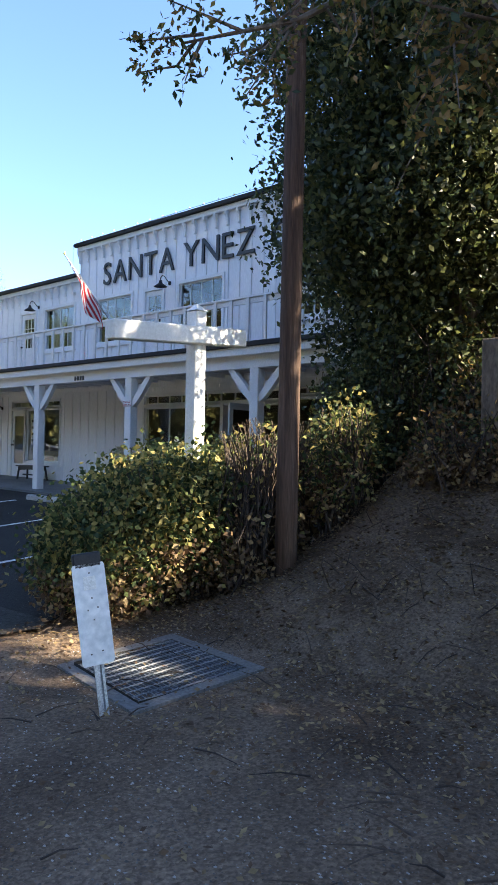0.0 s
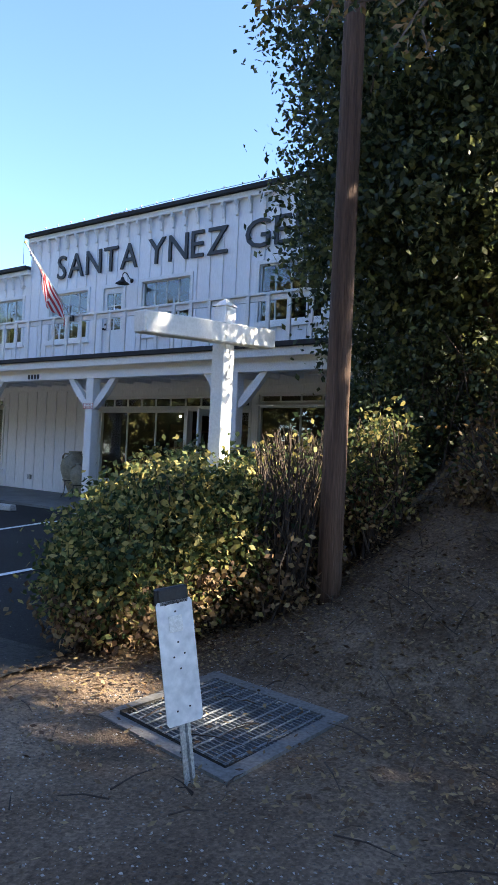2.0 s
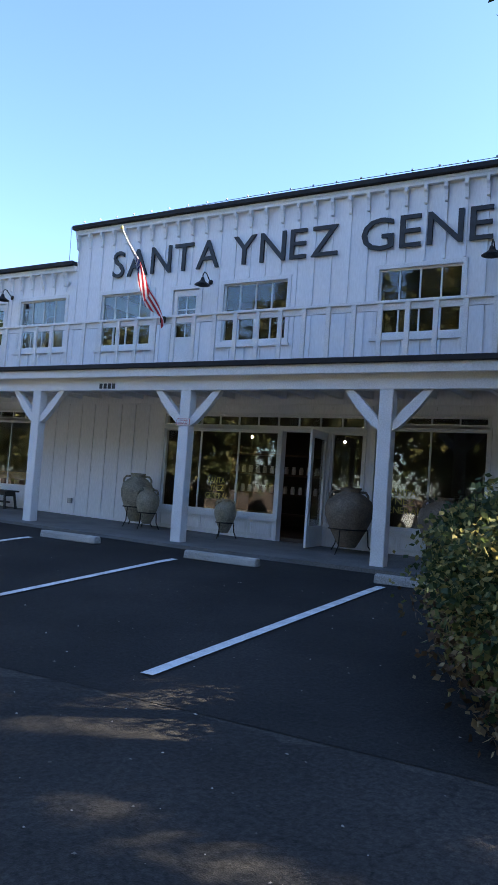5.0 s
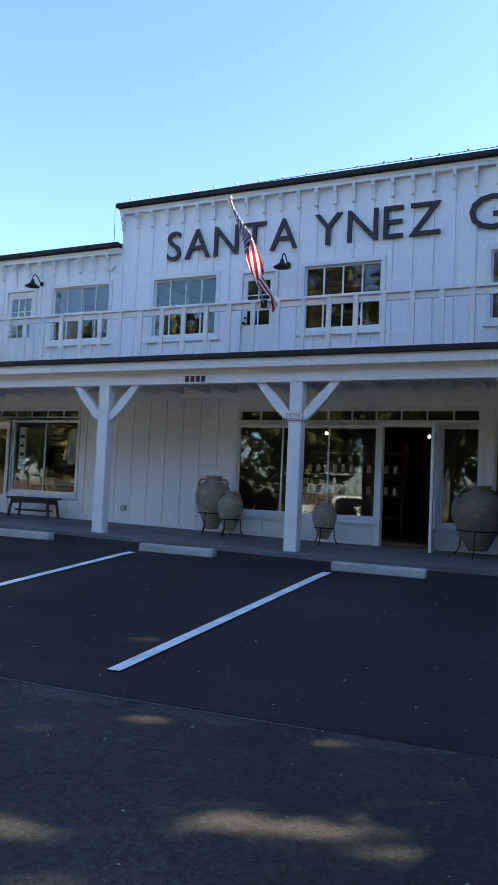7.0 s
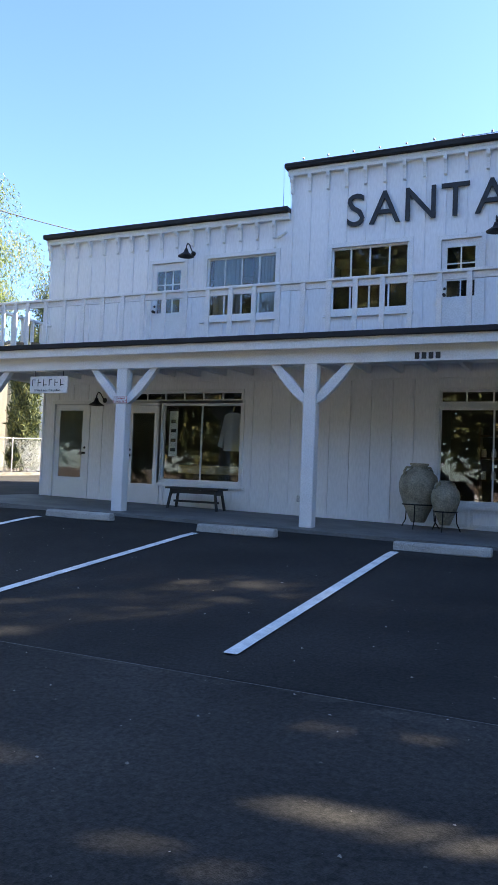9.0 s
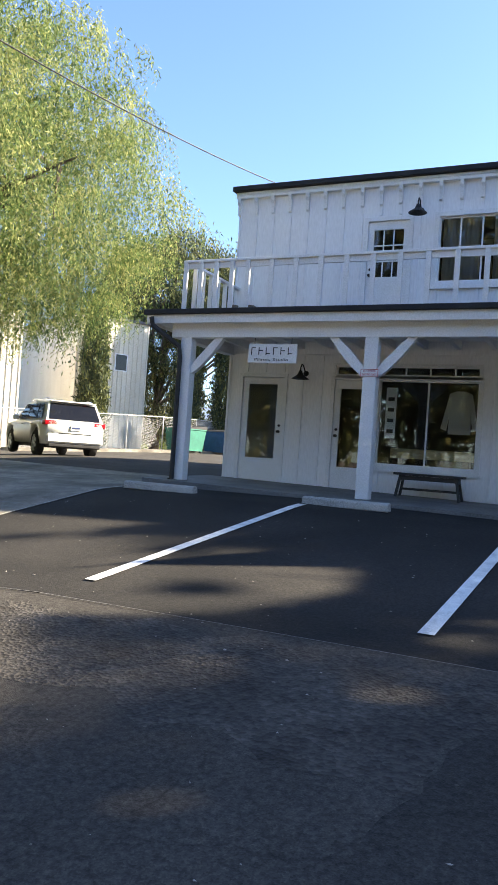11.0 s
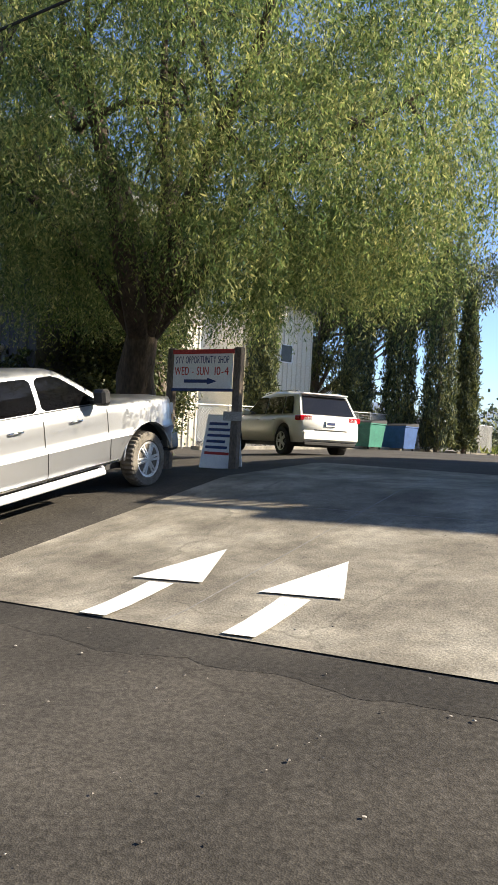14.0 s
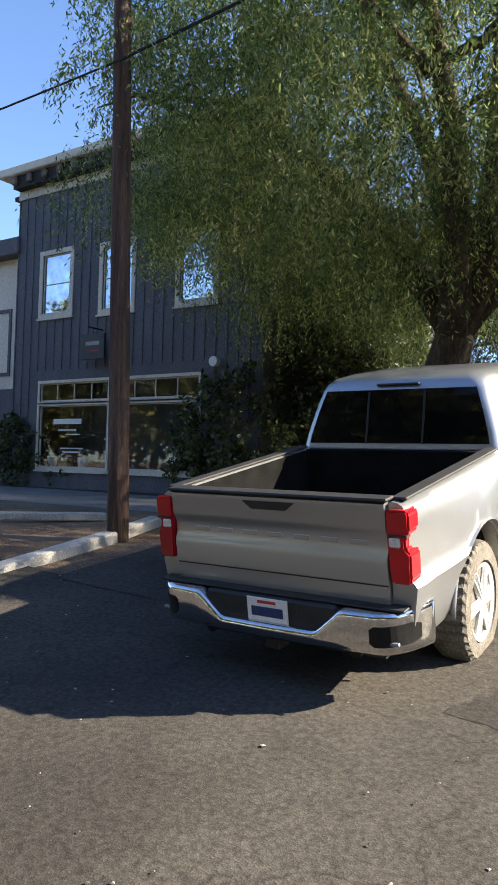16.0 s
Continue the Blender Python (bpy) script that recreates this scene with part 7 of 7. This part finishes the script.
# fallen leaves
n = 90000
x = rng.uniform(-4.6, 4.0, n)
y = rng.uniform(1.2, 8.4, n) 
w = np.clip((y - 2.6) / 3.2, 0.05, 1) * np.where((x > -3.35) & (x < -2.05) & (y > 3.1) & (y < 4.6), 0.15, 1)
keep = rng.random(n) < w
x, y = x[keep], y[keep]
P = np.stack([x, y, height(x, y) + 0.03 + 0.02 * rng.random(len(x))], 1)
a = rng.random(len(x)) * 2 * np.pi
s = rng.uniform(0.01, 0.027, len(x))
A = np.stack([np.cos(a) * s, np.sin(a) * s, rng.normal(size=len(x)) * 0.25 * s], 1)
B = np.stack([-np.sin(a) * s * 0.5, np.cos(a) * s * 0.5, rng.normal(size=len(x)) * 0.2 * s], 1)
tagged(new("leaf_litter", quads_mesh("leaf_litter", np.stack([P - A, P + B, P + A, P - B], 1), M_dryleaf)), "dry brown leaves scattered over the bank", "leaf litter", kind="stuff")


def pebbles(name, label, n, xr, yr, size, mat, seed, lift=0.0):
    rng = np.random.default_rng(seed)
    x, y = rng.uniform(*xr, n), rng.uniform(*yr, n)
    z = height(x, y) + lift
    s = size * rng.uniform(0.35, 1.0, n) ** 1.5
    V = np.array([(1, 0, 0), (-1, 0, 0), (0, 1, 0), (0, -1, 0), (0, 0, 0.8), (0, 0, -0.4)], float)
    F = np.array([(0, 2, 4), (2, 1, 4), (1, 3, 4), (3, 0, 4)])
    j = V[None] * (1 + 0.35 * rng.normal(size=(n, 6, 1)))
    ang = rng.random(n) * 6.28
    rx = j[..., 0] * np.cos(ang)[:, None] - j[..., 1] * np.sin(ang)[:, None]
    ry = j[..., 0] * np.sin(ang)[:, None] + j[..., 1] * np.cos(ang)[:, None]
    W = np.stack([rx * s[:, None] + x[:, None], ry * s[:, None] * 0.8 + y[:, None], j[..., 2] * s[:, None] * 0.7 + z[:, None]], -1).reshape(-1, 3)
    faces = (F[None] + 6 * np.arange(n)[:, None, None]).reshape(-1, 3)
    me = bpy.data.meshes.new(name)
    me.from_pydata(W.tolist(), [], faces.tolist())
    me.materials.append(mat)
    return tagged(new(name, me), label, "gravel", kind="stuff")


pebbles("gravel", "loose pale gravel on the dirt shoulder", 26000, (-4.2, 4.0), (0.8, 6.0), 0.01, M_stone, 71, 0.015)
pebbles("road_grit", "small pale chips lying on the asphalt", 2500, (-34, -4.5), (-2.5, 8.5), 0.013, M_stone, 72, 0.04)
rng = np.random.default_rng(73)
bm = bmesh.new()
for k in range(260):
    x, y = rng.uniform(-4.2, 2.5), rng.uniform(1.5, 7.5)
    a, L = rng.random() * 6.28, rng.uniform(0.08, 0.35)
    p, q = Vector((x, y, H(x, y) + 0.045)), Vector((x + L * math.cos(a), y + L * math.sin(a), 0))
    q.z = H(q.x, q.y) + 0.05
    tube(bm, [p, p.lerp(q, 0.5) + Vector((0, 0, 0.015)), q], [0.005, 0.004, 0.002], 4)
tagged(part("fallen_twigs", bm, M_twig, None), "thin dry twigs lying on the dirt", "twigs", kind="stuff")
bm = bmesh.new()
for k in range(70):
    x, y = rng.uniform(-3.6, -0.2), rng.uniform(5.2, 8.2)
    s = Vector((x, y, H(x, y)))
    e = s + Vector((rng.normal() * 0.25, rng.normal() * 0.25, rng.uniform(0.1, 0.35)))
    tube(bm, [s, s.lerp(e, 0.5) + Vector(rng.normal(size=3)) * 0.05, e], [0.005, 0.004, 0.0015], 4)
tagged(part("dry_stalks", bm, M_twig, None), "dry weed stalks standing on the bank", "weeds", kind="stuff")

# ---- poles, cables ----
def lean_pole(x, y, h, r, dx, dy, label):
    z = H(x, y) - 0.3
    t = thing("utility_pole", (x, y, z), label, "utility pole", "utility poles", plan=True)
    pts = [(x + dx * k / 8, y + dy * k / 8, z + h * k / 8) for k in range(9)]
    part("shaft", tubed(pts, [r * (1 - 0.03 * k) for k in range(9)], 18), M_pole, t, smooth=True)
    return Vector(pts[-1])


topA = lean_pole(-3.06, 5.65, 10.5, 0.104, 0.03, 0.0, "weathered brown wooden utility pole on the bank")
topB = lean_pole(-33.97, 5.75, 10.2, 0.13, -0.45, 0.1, "weathered brown wooden utility pole by the kerb")


def cable(a, b, sag, r, label):
    pts = [Vector(a).lerp(Vector(b), k / 20) - Vector((0, 0, sag * 4 * (k / 20) * (1 - k / 20))) for k in range(21)]
    return solid("overhead_cable", tubed(pts, r, 6), M_cable, label, "cable", "overhead cables")


wireA, wireB = Vector((-2.93, 5.36, 8.35)), Vector((-34.12, 5.68, 5.75))
cable(wireA.lerp(wireB, 0.66) - Vector((0, 0, 0.12)), (-22.0, FY - 0.15, 6.72), 0.12, 0.011, "black service cable from the street line to the parapet")
cable(wireB, wireA, 0.13, 0.02, "black cable strung along the street")
cable(wireB, (-60, 5.0, 6.5), 0.5, 0.014, "black cable strung along the street")

# ---- gate frame over the hedge ----
gx0, gy0, gt = -4.24, 5.58, 3.13
zg = H(gx0, gy0)
gate = thing("timber_gatepost", (gx0, gy0, zg), "white timber post with a crossbeam above the hedge", "gate post", plan=True)
part("post", boxed(gx0 - 0.075, gx0 + 0.075, gy0 - 0.075, gy0 + 0.075, zg - 0.1, gt, bevel=0.01), M_trim, gate)
bm = bmesh.new()
v = [bm.verts.new((gx0 + a, gy0 + b, gt + 0.001)) for a, b in ((-0.085, -0.085), (0.085, -0.085), (0.085, 0.085), (-0.085, 0.085))] + [bm.verts.new((gx0, gy0, gt + 0.08))]
for k in range(4):
    bm.faces.new((v[k], v[(k + 1) % 4], v[4]))
bm.faces.new(v[:4][::-1])
part("cap", bm, M_trim, gate)
part("crossbeam", boxed(-0.075, 0.075, -0.8, 0.8, -0.09, 0.09, bevel=0.01, m=pose(-4.21 + 0.02, 5.32, 2.86, 3, 0, -6.6)), M_trim, gate)

# ---- leaning marker plate ----
mk = thing("marker_plate", (-2.3, 3.07, H(-2.3, 3.07) + 0.025), "bare aluminium sign plate leaning on a steel channel post", "sign")
lean = Matrix.Rotation(radians(8.7), 4, Vector((0.47, -0.88, 0))) @ Matrix.Rotation(radians(70), 4, "Z")
bm = bmesh.new()
prism(bm, [(-0.03, -0.01), (-0.03, 0.0), (-0.012, 0.0), (-0.008, 0.02), (0.008, 0.02), (0.012, 0.0), (0.03, 0.0), (0.03, -0.01), (0.014, -0.008), (0.01, 0.012), (-0.01, 0.012), (-0.014, -0.008)], 0, 1.0, axis="y")
bmesh.ops.transform(bm, matrix=lean @ Matrix(((1, 0, 0, 0), (0, 0, 1, 0.022), (0, 1, 0, -0.12), (0, 0, 0, 1))), verts=bm.verts)
part("channel_post", bm, M_steel, mk)
bm = bmesh.new()
o = [(-0.1, 0.3), (-0.09, 0.28), (0.09, 0.28), (0.1, 0.3), (0.1, 0.87), (0.09, 0.885), (-0.09, 0.885), (-0.1, 0.87)]
prism(bm, o, -0.004, 0.0)
bmesh.ops.transform(bm, matrix=lean @ pose(0, 0.004, 0), verts=bm.verts)
pl = part("plate", bm, M_alu, mk)
part("cap_block", boxed(-0.085, 0.085, 0.0, 0.05, 0.86, 0.95, bevel=0.008, m=lean), M_plastic, mk)
part("sticker", boxed(-0.04, 0.035, -0.006, -0.0045, 0.73, 0.81, m=lean), M_line, pl, "pale paper sticker")
for x, z in ((0.0, 0.83), (0.0, 0.68), (-0.03, 0.61), (0.03, 0.62), (0.0, 0.55), (-0.04, 0.35), (0.03, 0.36), (-0.05, 0.87), (0.02, 0.87)):
    part("bolt", boxed(x - 0.004, x + 0.004, -0.008, -0.0042, z - 0.004, z + 0.004, m=lean), M_iron, pl)

# ---- drain grate ----
gc = [Vector(p) for p in ((-2.17, 3.18), (-2.12, 4.32), (-3.32, 4.51), (-3.36, 3.43))]
ctr = sum(gc, Vector((0, 0))) / 4
gz = 0.165
t = thing("drain_grate", (ctr.x, ctr.y, gz), "steel drain grate set in a pale concrete frame", "drain", plan=True)
inner = [ctr.lerp(p, 0.83) for p in gc]
GH = lambda p: H(p.x, p.y)
bm = bmesh.new()
for k in range(4):
    a, b, c, d = gc[k], gc[(k + 1) % 4], inner[(k + 1) % 4], inner[k]
    rings = [[(p.x, p.y, gz - 0.25) for p in (a, b, c, d)], [(p.x, p.y, GH(p) + 0.018) for p in (a, b, c, d)]]
    loft(bm, rings)
part("frame", bm, M_slab, t, "pale concrete frame")
bm = bmesh.new()
v = [bm.verts.new((p.x, p.y, gz - 0.5)) for p in gc]
bm.faces.new(v)
for k in range(4):
    a, b = inner[k], inner[(k + 1) % 4]
    bm.faces.new([bm.verts.new(q) for q in ((a.x, a.y, gz - 0.5), (b.x, b.y, gz - 0.5), (b.x, b.y, gz), (a.x, a.y, gz))])
part("pit", bm, M_pit, t, "dark pit below")
for k in range(25):
    u = (k + 0.5) / 25
    a, b = inner[0].lerp(inner[1], u), inner[3].lerp(inner[2], u)
    bm = bmesh.new()
    n = (b - a).normalized()
    s = Vector((-n.y, n.x)) * 0.004
    loft(bm, [[(p.x - s.x, p.y - s.y, GH(p) - 0.025), (p.x + s.x, p.y + s.y, GH(p) - 0.025), (p.x + s.x, p.y + s.y, GH(p) + 0.012), (p.x - s.x, p.y - s.y, GH(p) + 0.012)] for p in (a, b)])
    part("bar", bm, M_grate, t)
for k in range(11):
    u = (k + 0.5) / 11
    a, b = inner[0].lerp(inner[3], u), inner[1].lerp(inner[2], u)
    part("cross_rod", tubed([(a.x, a.y, GH(a) + 0.011), (b.x, b.y, GH(b) + 0.011)], 0.006, 5), M_grate, t)

# ---- rail fence on the bank ----
t = thing("rail_fence", (-1.75, 7.05, H(-1.75, 7.05)), "old grey timber rail fence on the bank", "fence", plan=True)
fp = [(-1.72, 7.05), (-2.3, 8.9), (-0.6, 6.2)]
for k, (x, y) in enumerate(fp):
    z = H(x, y)
    part("post", boxed(x - 0.09, x + 0.09, y - 0.09, y + 0.09, z - 0.1, z + 1.25, bevel=0.012), M_rail, t)
for dz in (0.55, 0.98):
    for (xa, ya), (xb, yb) in ((fp[0], fp[1]),):
        a, b = Vector((xa, ya, H(xa, ya) + dz)), Vector((xb, yb, H(xb, yb) + dz))
        bm = bmesh.new()
        loft(bm, [[(p.x, p.y - 0.03, p.z - 0.06), (p.x, p.y + 0.03, p.z - 0.06), (p.x, p.y + 0.03, p.z + 0.06), (p.x, p.y - 0.03, p.z + 0.06)] for p in (a, b)])
        part("rail", bm, M_rail, t)

# ---- brush added across the street to darken what the windows mirror ----
rng = np.random.default_rng(80)
n = 36000
x = rng.uniform(-96, 12, n)
top = 0.6 + 0.2 * np.sin(x * 0.9) + 0.15 * np.sin(x * 2.3 + 1)
P = np.stack([x, -8.2 + rng.normal(size=n) * 0.5, 0 * x], 1)
P[:, 2] = height(P[:, 0], P[:, 1]) + top * rng.random(n) ** 0.8
tagged(new("roadside_brush", quads_mesh("roadside_brush", leaves(P, 0.3, 0.18, 0.0, rng), M_far2)), "green brush added across the street to darken the window reflections", "bush", kind="stuff")

# ---- far fields, woods and hills ----
rng = np.random.default_rng(81)
P = []
for k in range(620):
    x, y = rng.uniform(-110, 40), rng.uniform(75, 210)
    h = rng.uniform(2, 7.5)
    z = H(x, y)
    n = 130
    d = rng.normal(size=(n, 3)) * np.array((h * 0.33, h * 0.33, h * 0.25))
    P.append(np.array((x, y, z + h * 0.5)) + d)
P = np.concatenate(P)
tagged(new("far_woods", quads_mesh("far_woods", leaves(P, 0.55, 0.36, 0.0, rng), M_far)), "distant green woods beyond the yard", "woods", kind="stuff")
n = 16000
x, y = rng.uniform(-48, -12, n), rng.uniform(47, 75, n)
P = np.stack([x, y, height(x, y)], 1)
tagged(new("weeds", quads_mesh("weeds", leaves(P, 0.7, 0.16, -0.8, rng), M_weed)), "yellow-green weeds in the field behind the fence", "weeds", kind="stuff")
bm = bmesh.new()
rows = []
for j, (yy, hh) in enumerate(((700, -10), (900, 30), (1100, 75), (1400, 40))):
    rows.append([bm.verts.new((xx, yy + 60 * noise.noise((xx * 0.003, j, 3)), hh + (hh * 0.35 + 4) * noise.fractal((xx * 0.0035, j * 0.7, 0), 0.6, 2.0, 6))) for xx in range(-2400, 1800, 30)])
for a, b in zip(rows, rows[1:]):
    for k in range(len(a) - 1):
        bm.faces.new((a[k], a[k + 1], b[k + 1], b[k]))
tagged(part("far_hills", bm, M_hazed_hill, None, smooth=True), "hazy blue wooded hills on the skyline", kind="structure")

# a red scrap on the asphalt
bm = bmesh.new()
bmesh.ops.create_icosphere(bm, subdivisions=1, radius=0.024)
for v in bm.verts:
    v.co.z *= 0.5
    v.co += Vector((random.uniform(-1, 1), random.uniform(-1, 1), 0)) * 0.008
ob = solid("red_scrap", bm, M_red, "small crumpled red scrap lying on the asphalt", "litter")
ob.location = (-19.99, 1.9, H(-19.99, 1.9) + 0.045)
